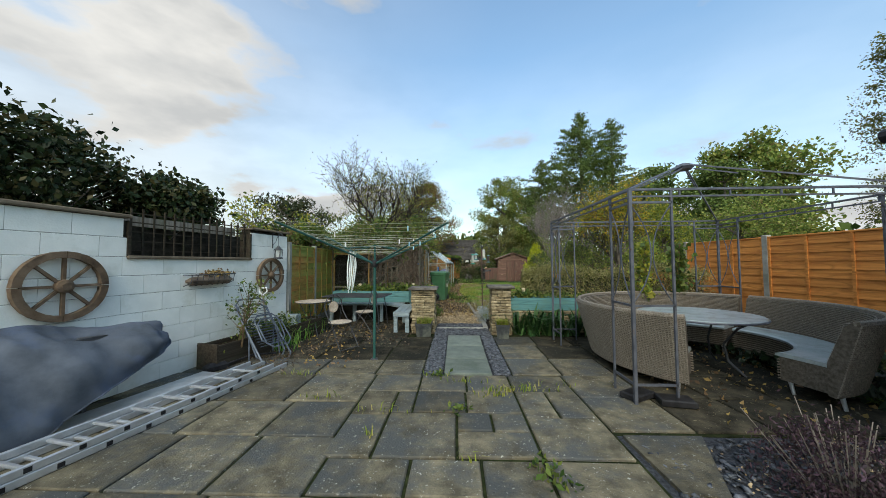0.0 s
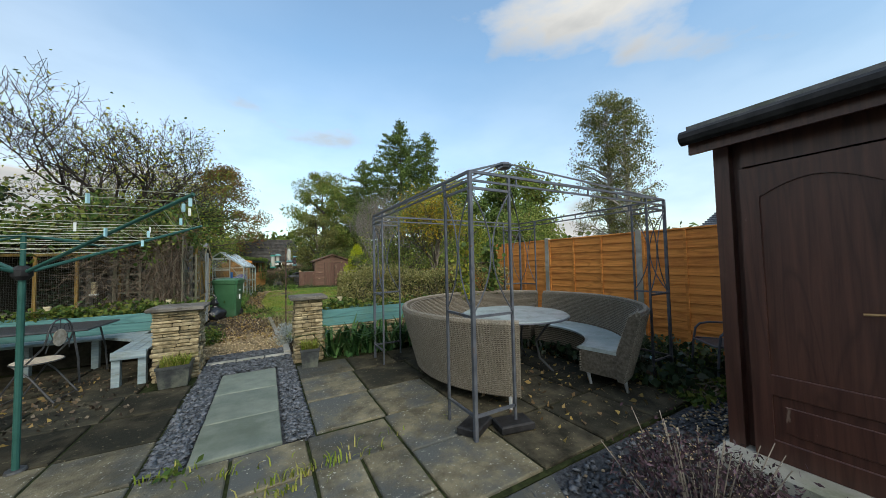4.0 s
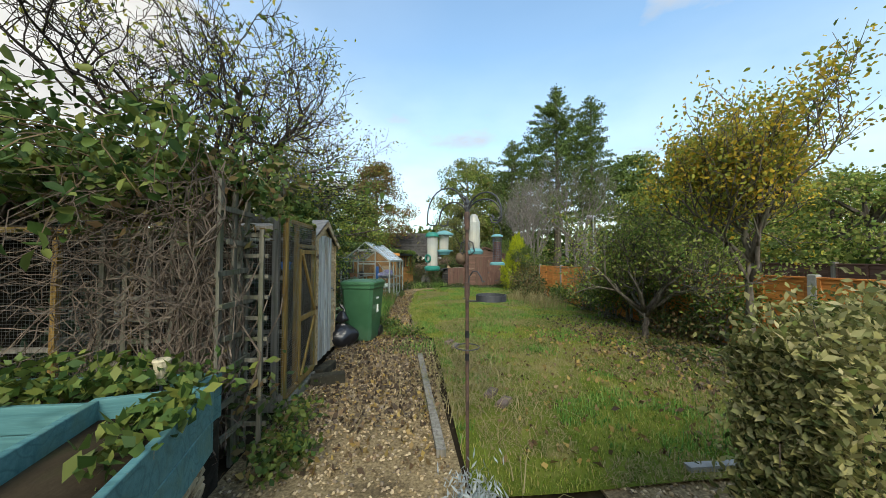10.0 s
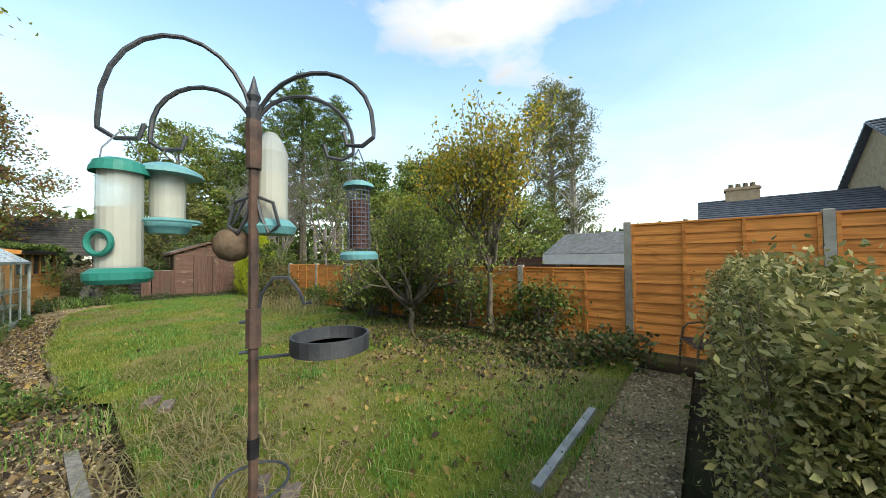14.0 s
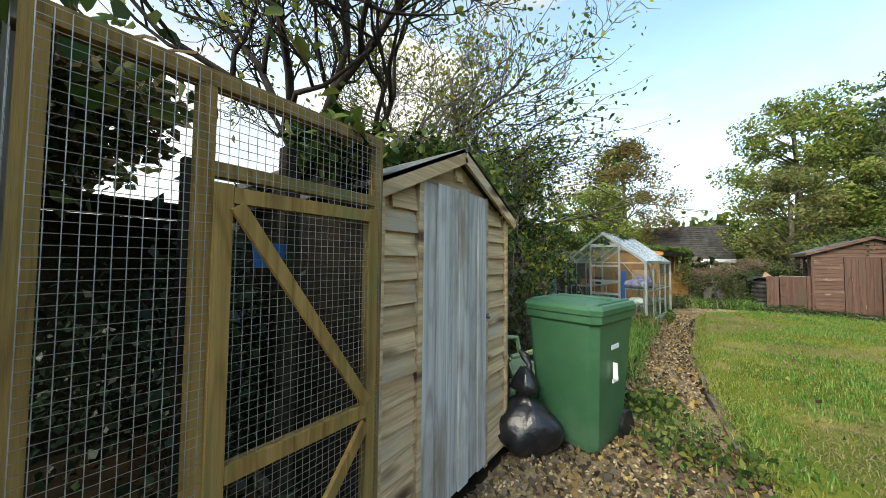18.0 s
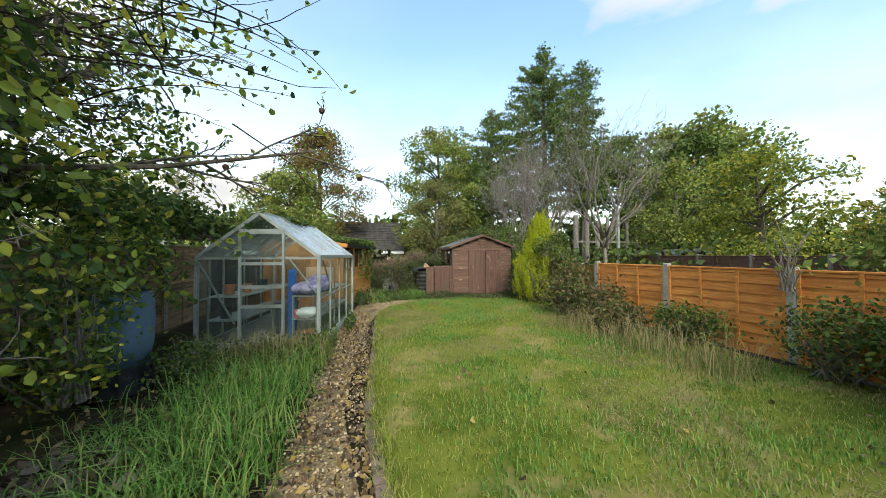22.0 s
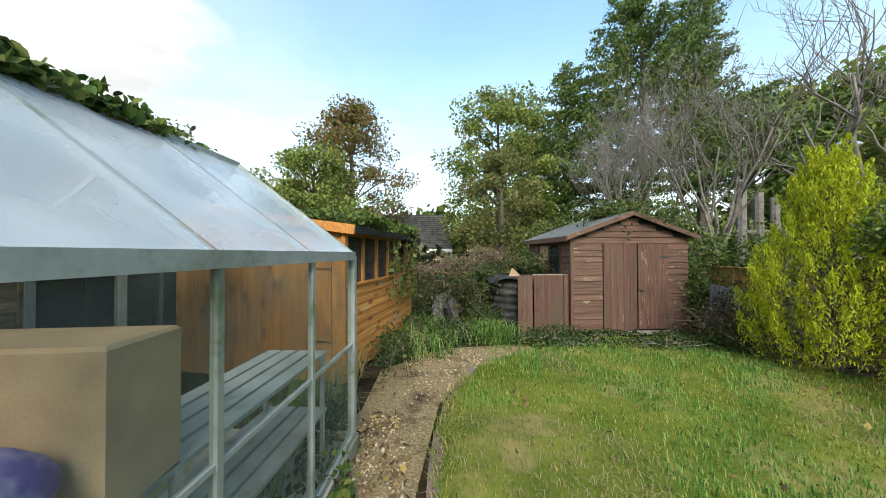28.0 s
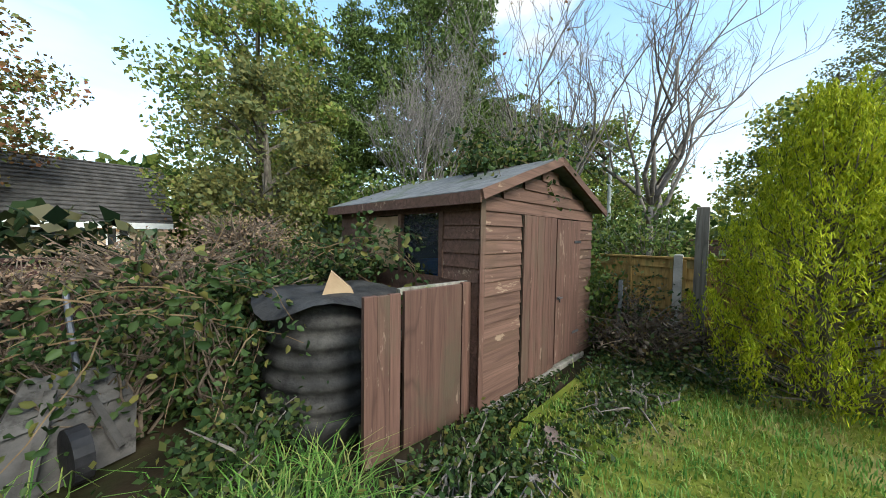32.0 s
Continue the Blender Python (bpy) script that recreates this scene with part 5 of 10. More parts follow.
def planter(name, label, x0, x1, y0, y1, z0, z1, t=0.035):
    th = thing(name, label, "planter", (x0, y0, z0))
    w, d, h = x1 - x0, y1 - y0, z1 - z0
    for k in range(2):
        za, zb = k * h / 2 + 0.002, (k + 1) * h / 2 - 0.002
        part("board", MB().box(0, w, 0, t, za, zb, bev=0.004), M["teal"], th)
        part("board", MB().box(0, w, d - t, d, za, zb, bev=0.004), M["teal"], th)
        part("board", MB().box(0, t, t, d - t, za, zb, bev=0.004), M["teal"], th)
        part("board", MB().box(w - t, w, t, d - t, za, zb, bev=0.004), M["teal"], th)
    part("soil", MB().box(t, w - t, t, d - t, 0.0, h * 0.72), M["soil"], th, "dark potting soil")
    return th


planter("long_planter", "teal-painted timber trough planter on the stone wall", 1.18, 4.25, 6.88, 7.28, 0.47, 0.74)
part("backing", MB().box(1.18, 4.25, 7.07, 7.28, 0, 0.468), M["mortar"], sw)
sp_l = planter("short_planter", "teal-painted timber trough planter behind the pillar", -1.0, -0.5, 7.27, 8.32, 0.5, 0.86)
sp_l.location, sp_l.rotation_euler = (-0.987, 7.165, 0.5), (0, 0, radians(13))
sl.rotation_euler = (0, 0, radians(13))
sl.location = (-0.5 + 0.5 * math.cos(radians(13)) + 7.25 * math.sin(radians(13)), 7.25 + 0.5 * math.sin(radians(13)) - 7.25 * math.cos(radians(13)), 0)
planter("trough_planter", "teal-painted timber trough against the trellis", -3.3, -0.98, 8.35, 8.8, 0.46, 0.76)
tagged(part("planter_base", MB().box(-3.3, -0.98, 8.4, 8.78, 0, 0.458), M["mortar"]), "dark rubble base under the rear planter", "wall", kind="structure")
pp = np.concatenate([clumps(700, (2.7, 7.08, 0.76), (1.4, 0.13, 0.1), 41), clumps(260, (1.5, 7.08, 0.8), (0.25, 0.14, 0.12), 42)])
stuff("planter_plants", leaves(pp, 0.07, 43), L["mid"], "straggling green plants in the long planter", "plants")
pp = np.concatenate([clumps(260, (-0.75, 7.9, 0.86), (0.16, 0.3, 0.08), 44), clumps(1300, (-2.0, 8.55, 0.84), (1.1, 0.2, 0.14), 45)])
stuff("planter_greenery", leaves(pp, 0.07, 46), L["mid"], "leafy green plants in the rear planters", "plants")


# ---- things on the patio ----
def on_wall(u, z, out=0.0):
    """A place on the white wall's face, u metres along it."""
    p = WA + wdir * u
    nrm = Vector((wdir.y, -wdir.x))
    return (p.x + nrm.x * out, p.y + nrm.y * out, z)


def wagon_wheel(at, r, spokes=8):
    th = thing("wagon_wheel", "old weathered wooden wagon wheel hung on the white wall", "wheel", at, wang, group="wagon wheels on the wall")
    k = 28
    for s in range(4):
        mb = MB()
        n = k // 4
        vs = []
        for i in range(n + 1):
            a = 2 * math.pi * (s / 4 + (i / n) * 0.246)
            for rr, y in ((r * 0.82, -0.03), (r, -0.03), (r, 0.03), (r * 0.82, 0.03)):
                vs.append((rr * math.cos(a), y - 0.035, rr * math.sin(a)))
        fs = [(4 * i + j, 4 * i + (j + 1) % 4, 4 * i + 4 + (j + 1) % 4, 4 * i + 4 + j) for i in range(n) for j in range(4)] + [(3, 2, 1, 0), (4 * n, 4 * n + 1, 4 * n + 2, 4 * n + 3)]
        part("felloe", mb.add(vs, fs), M["oldwood"], th)
    for s in range(spokes):
        a = 2 * math.pi * (s + 0.5 * (spokes % 2)) / spokes
        part("spoke", MB().beam((r * 0.12 * math.cos(a), -0.035, r * 0.12 * math.sin(a)), (r * 0.83 * math.cos(a), -0.035, r * 0.83 * math.sin(a)), r * 0.075, 0.03, (0, 1, 0)), M["oldwood"], th)
    hub = MB().lathe([(r * 0.19, -0.03), (r * 0.2, 0.0), (r * 0.19, 0.03), (r * 0.1, 0.045), (r * 0.1, 0.05)], 20)
    hub.v = [(x, -z - 0.045, y) for x, y, z in hub.v]
    part("hub", hub, M["oldwood"], th, "rusted iron-banded hub")
    return th


wagon_wheel(on_wall(along(3.05), 1.285, 0.02), 0.355)
wagon_wheel(on_wall(along(5.82), 1.29, 0.02), 0.32)

bk = thing("wall_basket", "rusty wire hay-rack basket with dry coir liner", "basket", on_wall(along(4.6), 1.21, 0.0), wang)
mb = MB()
for i in range(9):
    x = -0.34 + i * 0.085
    mb.tube([(x, -0.01, 0.14), (x, -0.16, 0.14), (x, -0.14, 0.03), (x, -0.01, -0.02)], 0.006, 4)
mb.tube([(-0.35, -0.01, 0.14), (-0.35, -0.17, 0.14), (0.35, -0.17, 0.14), (0.35, -0.01, 0.14)], 0.008, 4)
part("frame", mb, M["iron"], bk)
mb = MB().box(-0.32, 0.32, -0.15, -0.012, 0.0, 0.11, bev=0.05)
mb.v = [(x, y, z + RS.uniform(-0.012, 0.012)) for x, y, z in mb.v]
part("liner", mb, M["deadtwig"], bk, "brown coir liner")
stuff("dead_growth", leaves(clumps(160, (0.1, -0.08, 0.15), (0.3, 0.07, 0.06), 3), 0.05, 4), L["litter"], "", "", bk)

ln = thing("wall_lantern", "black metal lantern hanging from a scrolled wall bracket", "lantern", on_wall(along(5.9), 1.66, 0.14), wang)
part("bracket", MB().tube([(0.0, 0.13, 0.46), (0.0, 0.13, 0.14)], 0.008, 5).tube([(0.0, 0.13, 0.42), (0.0, 0.02, 0.44), (0.0, -0.08, 0.4), (0.0, -0.1, 0.35)], 0.006, 5).tube([(0, 0.13, 0.2), (0, 0.06, 0.26), (0, 0.03, 0.34), (0, -0.02, 0.4)], 0.005, 5).tube([(0, 0, 0.42), (0, 0, 0.16)], 0.003, 4), M["iron"], ln, "scrolled iron bracket")
part("roof", MB().lathe([(0.085, 0.1), (0.06, 0.13), (0.03, 0.15), (0.02, 0.18)], 8), M["iron"], ln)
part("base", MB().lathe([(0.08, -0.06), (0.085, -0.05), (0.07, -0.03)], 8), M["iron"], ln)
mb = MB()
for k in range(6):
    a = k * math.pi / 3
    mb.tube([(0.066 * math.cos(a), 0.066 * math.sin(a), -0.04), (0.075 * math.cos(a), 0.075 * math.sin(a), 0.1)], 0.005, 4)
part("bars", mb, M["iron"], ln)
part("glass", MB().lathe([(0.055, -0.035), (0.06, 0.1)], 6), M["clear"], ln)

# covered barbecue: a draped, sagging cloth
bq = thing("barbecue_cover", "grey weatherproof cover draped over a barbecue", "cover", (-3.75, 2.9, 0), wang)
NX, NZ = 60, 26
vs = []
for i in range(NX + 1):
    u = i / NX
    x = -1.45 + 2.3 * u
    nose = max(0.0, (x - 0.1) / 0.75)
    ry_ = 0.36 * (1 - nose ** 2.2) ** 0.5 + 0.02 if nose < 1 else 0.02
    top = 0.90 - 0.04 * math.sin(x * 4.1) - 0.10 * nose ** 2
    low = 0.10 + 0.52 * max(0.0, (x + 0.35) / 1.2) ** 0.8
    for j in range(NZ + 1):
        v = j / NZ
        if v < 0.3:
            k = v / 0.3
            y, z = ry_ * (1.05 - 0.1 * k), low + 0.1 + (top - 0.1 - low - 0.1) * k
        elif v < 0.55:
            k = (v - 0.3) / 0.25
            y, z = ry_ * (0.95 - 1.75 * k), top - 0.1 * (2 * abs(k - 0.45)) ** 2.2
        else:
            k = (v - 0.55) / 0.45
            y, z = -ry_ * (0.8 + 0.42 * math.sin(k * 2.2)) - 0.05 * k, top - 0.1 - (top - 0.1 - low) * k
        w = noise.noise(Vector((x * 2.1, y * 3.0 + 2 * v, z * 2.2))) * 0.10 + noise.noise(Vector((x * 7 + z * 5, v * 6, 3.0))) * 0.04
        vs.append((x + 0.5 * w, y - w, z + 0.6 * w))
K = NZ + 1
fs = [(i * K + j, i * K + j + 1, (i + 1) * K + j + 1, (i + 1) * K + j) for i in range(NX) for j in range(NZ)]
part("cloth", MB().add(vs, fs), M["tarp"], bq, smooth=True)
part("hem", MB().tube([vs[i * K + NZ] for i in range(NX + 1)], 0.009, 5), M["tarp"], bq)
for x, y in ((-1.1, -0.2), (-1.1, 0.2), (0.05, -0.2), (0.05, 0.2)):
    part("leg", MB().tube([(x, y, 0), (x * 0.95, y, 0.8)], 0.02, 6), M["iron"], bq)
part("shelf", MB().box(-1.2, 0.2, -0.22, 0.22, 0.74, 0.8), M["iron"], bq)

# ladders lying beside the wall
ld = thing("ladder", "aluminium extension ladder lying on the paving", "ladder", (-3.12, 2.1, 0.0), 79)
for off, z, tag in ((0.0, 0.02, "rail"), (0.0, 0.085, "rail")):
    for s in (-0.19, 0.19):
        part("rail", MB().box(-2.2, 2.5 - (0.25 if z > 0.05 else 0), s - 0.014 + off, s + 0.014 + off, z, z + 0.06, bev=0.006), M["alu"], ld)
for k in range(16):
    x = -2.05 + k * 0.28
    part("rung", MB().box(x - 0.016, x + 0.016, -0.176, 0.176, 0.035, 0.062, bev=0.006), M["alu"], ld)
    if k < 15:
        part("rung", MB().box(x + 0.1, x + 0.132, -0.176, 0.176, 0.1, 0.127, bev=0.006), M["alu"], ld)
        for s in (-1, 1):
            part("rung_end", MB().box(x - 0.02, x + 0.02, s * 0.2045 - 0.003, s * 0.2045 + 0.003, 0.03, 0.065), M["black"], ld, "black plastic rung end")
            part("rung_end", MB().box(x + 0.096, x + 0.136, s * 0.2045 - 0.003, s * 0.2045 + 0.003, 0.096, 0.13), M["black"], ld, "black plastic rung end")
bd = thing("aluminium_board", "pale aluminium scaffold board beside the ladder", "board", (-3.5, 2.35, 0.0), 79)
part("deck", MB().box(-2.3, 1.7, -0.15, 0.13, 0.06, 0.11, bev=0.008), M["alu"], bd)
part("lip", MB().box(-2.3, 1.7, -0.16, -0.14, 0.0, 0.1, bev=0.004), M["alu"], bd)
part("lip", MB().box(-2.3, 1.7, 0.12, 0.14, 0.0, 0.1, bev=0.004), M["alu"], bd)
gm = thing("garden_strimmer", "black garden tool lying by the wall", "garden tool", (-3.35, 4.35, 0.0), 60)
mb = MB().box(-0.15, 0.12, -0.07, 0.07, 0.0, 0.13, bev=0.04)
part("housing", mb, M["black"], gm)
part("shaft", MB().tube([(0.1, 0, 0.07), (0.5, 0.05, 0.1), (0.85, 0.02, 0.05)], 0.016, 6), M["black"], gm)


# folded garden chairs leaning by the wall
def folded_chair(at, rz, tilt):
    th = thing("folding_chair", "folded grey metal garden chair with wire mesh seat", "chair", at, rz, group="folded garden chairs")
    rot = Matrix.Rotation(radians(tilt), 4, "X")

    def loop(w, h, r0, y):
        c = 0.08
        pts = [(-w + c, y, 0), (w - c, y, 0), (w, y, c), (w, y, h - c), (w - c, y, h), (-w + c, y, h), (-w, y, h - c), (-w, y, c)]
        return [rot @ Vector(p) for p in pts]
    part("frame", MB().tube(loop(0.25, 1.08, 0.012, 0), 0.014, 6, True), M["steelblue"], th)
    part("seat_frame", MB().tube([p + Vector((0, -0.05, 0.25)) for p in loop(0.205, 0.5, 0.01, 0)], 0.011, 6, True), M["steelblue"], th)
    for k in range(9):
        z = 0.32 + k * 0.048
        part("wire", MB().tube([rot @ Vector((-0.2, 0, z)) + Vector((0, -0.05, 0)), rot @ Vector((0.2, 0, z)) + Vector((0, -0.05, 0))], 0.0045, 4), M["steelblue"], th)
    for k in range(8):
        z = 0.55 + k * 0.048
        part("wire", MB().tube([rot @ Vector((-0.23, 0, z)), rot @ Vector((0.23, 0, z))], 0.0045, 4), M["steelblue"], th)
    part("leg", MB().tube([rot @ Vector((-0.24, 0.0, 0.55)), Vector((-0.26, 0.32, 0.0))], 0.011, 6), M["steelblue"], th)
    part("leg", MB().tube([rot @ Vector((0.24, 0.0, 0.55)), Vector((0.26, 0.32, 0.0))], 0.011, 6), M["steelblue"], th)


folded_chair((-2.72, 4.8, 0.012), 68, -41)
folded_chair((-2.9, 4.95, 0.012), 70, -33)
sp_ = thing("spade", "garden spade leaning with a pale worn handle", "spade", (-3.35, 5.35, 0), 20)
part("shaft", MB().tube([(0.12, -0.1, 0.22), (0.0, 0.05, 0.95)], 0.016, 7), M["greywood"], sp_)
part("grip", MB().tube([(0, 0.05, 0.94), (-0.06, 0.06, 1.02), (-0.05, 0.07, 1.08), (0.05, 0.07, 1.08), (0.06, 0.06, 1.02), (0, 0.05, 0.94)], 0.013, 6), M["white"], sp_)
part("blade", MB().box(0.03, 0.22, -0.13, -0.11, 0.0, 0.25, bev=0.006), M["iron"], sp_)

# timber trough and plants along the wall
tb = thing("trough", "dark rotten timber trough of plants below the wall", "planter", (-3.35, 5.1, 0), 79)
part("side", MB().box(-0.75, 1.6, -0.18, -0.15, 0.0, 0.36, bev=0.006), M["darkfence"], tb)
part("side", MB().box(-0.75, 1.6, 0.14, 0.17, 0.0, 0.36, bev=0.006), M["darkfence"], tb)
for x in (-0.78, 1.6):
    part("end", MB().box(x, x + 0.03, -0.18, 0.17, 0.0, 0.38), M["darkfence"], tb)
part("soil", MB().box(-0.75, 1.6, -0.15, 0.14, 0.0, 0.3), M["soil"], tb)
wp1 = thing("wall_plant", "tall thin leafy weed in the trough", "plant", (-3.3, 4.75, 0.3))
mb = MB()
rr_ = random.Random(5)
tips = []
for k in range(5):
    grow(mb, (rr_.uniform(-0.1, 0.1), rr_.uniform(-0.1, 0.1), -0.05), (rr_.uniform(-0.22, 0.22), rr_.uniform(-0.22, 0.22), 1), rr_.uniform(0.45, 0.9), 0.008, 1, tips, 300 + k, 4, 0.15, 0.1, 0.4)
part("stem_mass", mb, M["vinebark"], wp1)
t_ = np.array([tuple(p) for p in tips])
q_ = t_[rng.integers(0, len(t_), 260)] + rng.normal(size=(260, 3)) * 0.05
stuff("foliage", leaves(q_, 0.055, 6), L["mid"], "", "", wp1)
q_ = np.concatenate([clumps(900, (-3.2, 5.9, 0.36), (0.25, 0.9, 0.2), 7), clumps(500, (-3.3, 5.2, 0.4), (0.2, 0.4, 0.2), 8)])
stuff("trough_plants", leaves(q_, 0.06, 9), L["mid"], "low green plants filling the timber trough", "plants")
stuff("trough_grass", blades(np.stack([rng.normal(-3.05, 0.1, 260), rng.uniform(5.2, 6.9, 260), np.full(260, 0.02)], 1), 0.3, 10, 0.012, 1.1), L["tuft"], "grassy tufts growing beside the trough", "grass")
q_ = in_box(420, -3.3, -2.3, 4.2, 5.6, 0.02, 0.05, 77)
stuff("prunings", leaves(q_, 0.08, 78, 0.14), L["deadleaf"], "brown prunings and dead stems on the slabs", "prunings")


# bistro tables and chairs
def bistro_table(at, r, h, top, label):
    th = thing("bistro_table", label, "table", at)
    part("tabletop", MB().lathe([(r * 0.98, h - 0.022), (r, h - 0.015), (r, h - 0.004), (r * 0.985, h)], 32), M[top], th, "mosaic top")
    part("rim", MB().tube([(r * math.cos(a), r * math.sin(a), h - 0.012) for a in [2 * math.pi * k / 32 for k in range(32)]], 0.009, 5, True), M["iron"], th)
    for k in range(4):
        a = math.pi / 4 + k * math.pi / 2
        c, s = math.cos(a), math.sin(a)
        part("leg", MB().tube([(c * r * 0.8, s * r * 0.8, h - 0.03), (c * r * 0.55, s * r * 0.55, h * 0.72), (c * r * 0.3, s * r * 0.3, h * 0.45), (c * r * 0.5, s * r * 0.5, h * 0.2), (c * r * 0.8, s * r * 0.8, 0.0)], 0.009, 6), M["iron"], th)
    part("ring", MB().tube([(r * 0.32 * math.cos(a), r * 0.32 * math.sin(a), h * 0.45) for a in [2 * math.pi * k / 16 for k in range(16)]], 0.007, 5, True), M["iron"], th)
    return th


bistro_table((-3.0, 6.55, 0.018), 0.34, 0.70, "mosaic", "round mosaic bistro table on thin iron legs")


def bistro_chair(at, rz):
    th = thing("bistro_chair", "folding iron bistro chair with a mosaic seat", "chair", at, rz, group="bistro chairs")
    part("seat", MB().lathe([(0.19, 0.435), (0.2, 0.445), (0.2, 0.455), (0.19, 0.46)], 26), M["mosaic"], th, "mosaic seat")
    part("seat_ring", MB().tube([(0.2 * math.cos(a), 0.2 * math.sin(a), 0.447) for a in [2 * math.pi * k / 26 for k in range(26)]], 0.008, 5, True), M["iron"], th)
    arch = [(-0.2, -0.25, 0.0), (-0.19, -0.02, 0.4), (-0.185, 0.16, 0.62)] + [(-0.185 * math.cos(a), 0.19, 0.72 + 0.2 * math.sin(a)) for a in [math.pi * k / 8 for k in range(9)]] + [(0.185, 0.16, 0.62), (0.19, -0.02, 0.4), (0.2, -0.25, 0.0)]
    part("back_frame", MB().tube(arch, 0.009, 6), M["iron"], th)
    for s in (-1, 1):
        part("leg", MB().tube([(s * 0.17, -0.1, 0.44), (s * 0.175, 0.05, 0.3), (s * 0.18, 0.26, 0.0)], 0.009, 6), M["iron"], th)
    part("stretcher", MB().tube([(-0.18, 0.25, 0.02), (0.18, 0.25, 0.02)], 0.007, 5).tube([(-0.2, -0.24, 0.02), (0.2, -0.24, 0.02)], 0.007, 5), M["iron"], th)
    mdl = MB().lathe([(0.095, -0.006), (0.1, 0.0), (0.095, 0.006)], 22)
    mdl.v = [(x, z + 0.185, y + 0.7) for x, y, z in mdl.v]
    part("medallion", mdl, M["mosaic"], th, "round mosaic back panel")
    mb = MB()
    for s in (-1, 1):
        mb.tube([(s * 0.1, 0.187, 0.7), (s * 0.14, 0.187, 0.78), (s * 0.11, 0.19, 0.85), (s * 0.05, 0.19, 0.83), (s * 0.05, 0.19, 0.79)], 0.005, 4)
        mb.tube([(s * 0.1, 0.187, 0.7), (s * 0.15, 0.18, 0.63), (s * 0.17, 0.17, 0.55)], 0.005, 4)
    mb.tube([(0, 0.187, 0.8), (0, 0.187, 0.92)], 0.005, 4)
    part("scrolls", mb, M["iron"], th)
    return th


bistro_chair((-2.05, 5.55, 0.018), 60)
bistro_chair((-1.95, 6.75, 0.018), -100)
tb2 = thing("garden_table", "dark slatted rectangular metal garden table", "table", (-2.35, 7.55, 0.018), -4)
part("tabletop", MB().box(-0.72, 0.72, -0.42, 0.42, 0.70, 0.725, bev=0.008), M["iron"], tb2)
for x, y in ((-0.62, -0.34), (0.62, -0.34), (-0.62, 0.34), (0.62, 0.34)):
    part("leg", MB().tube([(x, y, 0.0), (x * 0.96, y * 0.96, 0.35), (x * 0.86, y * 0.9, 0.7)], 0.012, 6), M["iron"], tb2)


# built-in corner bench
bn = thing("corner_bench", "blue-grey painted timber corner bench", "bench", (0, 0, 0))
for k in range(2):
    part("seat_board", MB().box(-3.3, -1.34, 8.0 + k * 0.17, 8.16 + k * 0.17, 0.43, 0.465, bev=0.006), M["bluegrey"], bn)
for k in range(3):
    part("seat_board", MB().box(-1.33 + k * 0.115, -1.22 + k * 0.115, 6.75, 8.0, 0.43, 0.465, bev=0.006), M["bluegrey"], bn)
part("seat_board", MB().prism([(-1.78, 8.0), (-1.33, 7.55), (-1.33, 8.0)], 0.43, 0.465), M["bluegrey"], bn)
part("apron", MB().box(-1.34, -1.0, 6.72, 6.75, 0.36, 0.465, bev=0.005), M["bluegrey"], bn)
part("apron", MB().box(-1.345, -1.33, 6.75, 7.55, 0.37, 0.43, bev=0.004), M["bluegrey"], bn)
for x, y in ((-1.3, 6.8), (-1.05, 6.8), (-1.3, 7.9), (-1.9, 8.05), (-2.6, 8.05), (-3.2, 8.05)):
    part("leg", MB().box(x - 0.04, x + 0.04, y - 0.04, y + 0.04, 0.0, 0.43, bev=0.006), M["bluegrey"], bn)
pbx = thing("wall_box", "small blue-grey timber box by the wall", "box", (-3.25, 6.15, 0))
part("box", MB().box(-0.14, 0.14, -0.1, 0.1, 0, 0.5, bev=0.008), M["bluegrey"], pbx)


# rotary washing line
AX, AY = -1.27, 4.9
ar = thing("rotary_airer", "green rotary washing line with pegs and frayed lines", "washing line", (AX, AY, 0.018))
part("base_plate", MB().lathe([(0.06, 0.0), (0.055, 0.015)], 10), M["iron"], ar)
part("pole", MB().tube([(0, 0, 0.0), (0, 0, 1.45)], 0.021, 10), M["airer"], ar)
part("upper_pole", MB().tube([(0, 0, 1.4), (0, 0, 1.78)], 0.016, 8), M["airer"], ar)
part("hub", MB().lathe([(0.035, 1.42), (0.055, 1.45), (0.055, 1.5), (0.03, 1.53)], 10), M["black"], ar, "black plastic hub")
arms = []
for k in range(4):
    a = radians(-38 + 90 * k)
    tip = Vector((1.5 * math.cos(a), 1.5 * math.sin(a), 2.0))
    arms.append(tip)
    part("arm", MB().tube([(0.03 * math.cos(a), 0.03 * math.sin(a), 1.48), tuple(tip)], 0.014, 7), M["airer"], ar)
    part("strut", MB().tube([(0, 0, 1.76), (0.52 * math.cos(a), 0.52 * math.sin(a), 1.70)], 0.009, 6), M["airer"], ar)
mb = MB()
for ring in range(9):
    f = 0.32 + 0.68 * ring / 8
    for k in range(4):
        p, q = arms[k] * 1.0, arms[(k + 1) % 4] * 1.0
        p = Vector((p.x * f, p.y * f, 1.48 + 0.52 * f))
        q = Vector((q.x * f, q.y * f, 1.48 + 0.52 * f))
        m_ = (p + q) / 2 - Vector((0, 0, 0.03 * f))
        part("line", MB().tube([p, m_, q], 0.0022, 3), M["rope"], ar)
rr_ = random.Random(9)
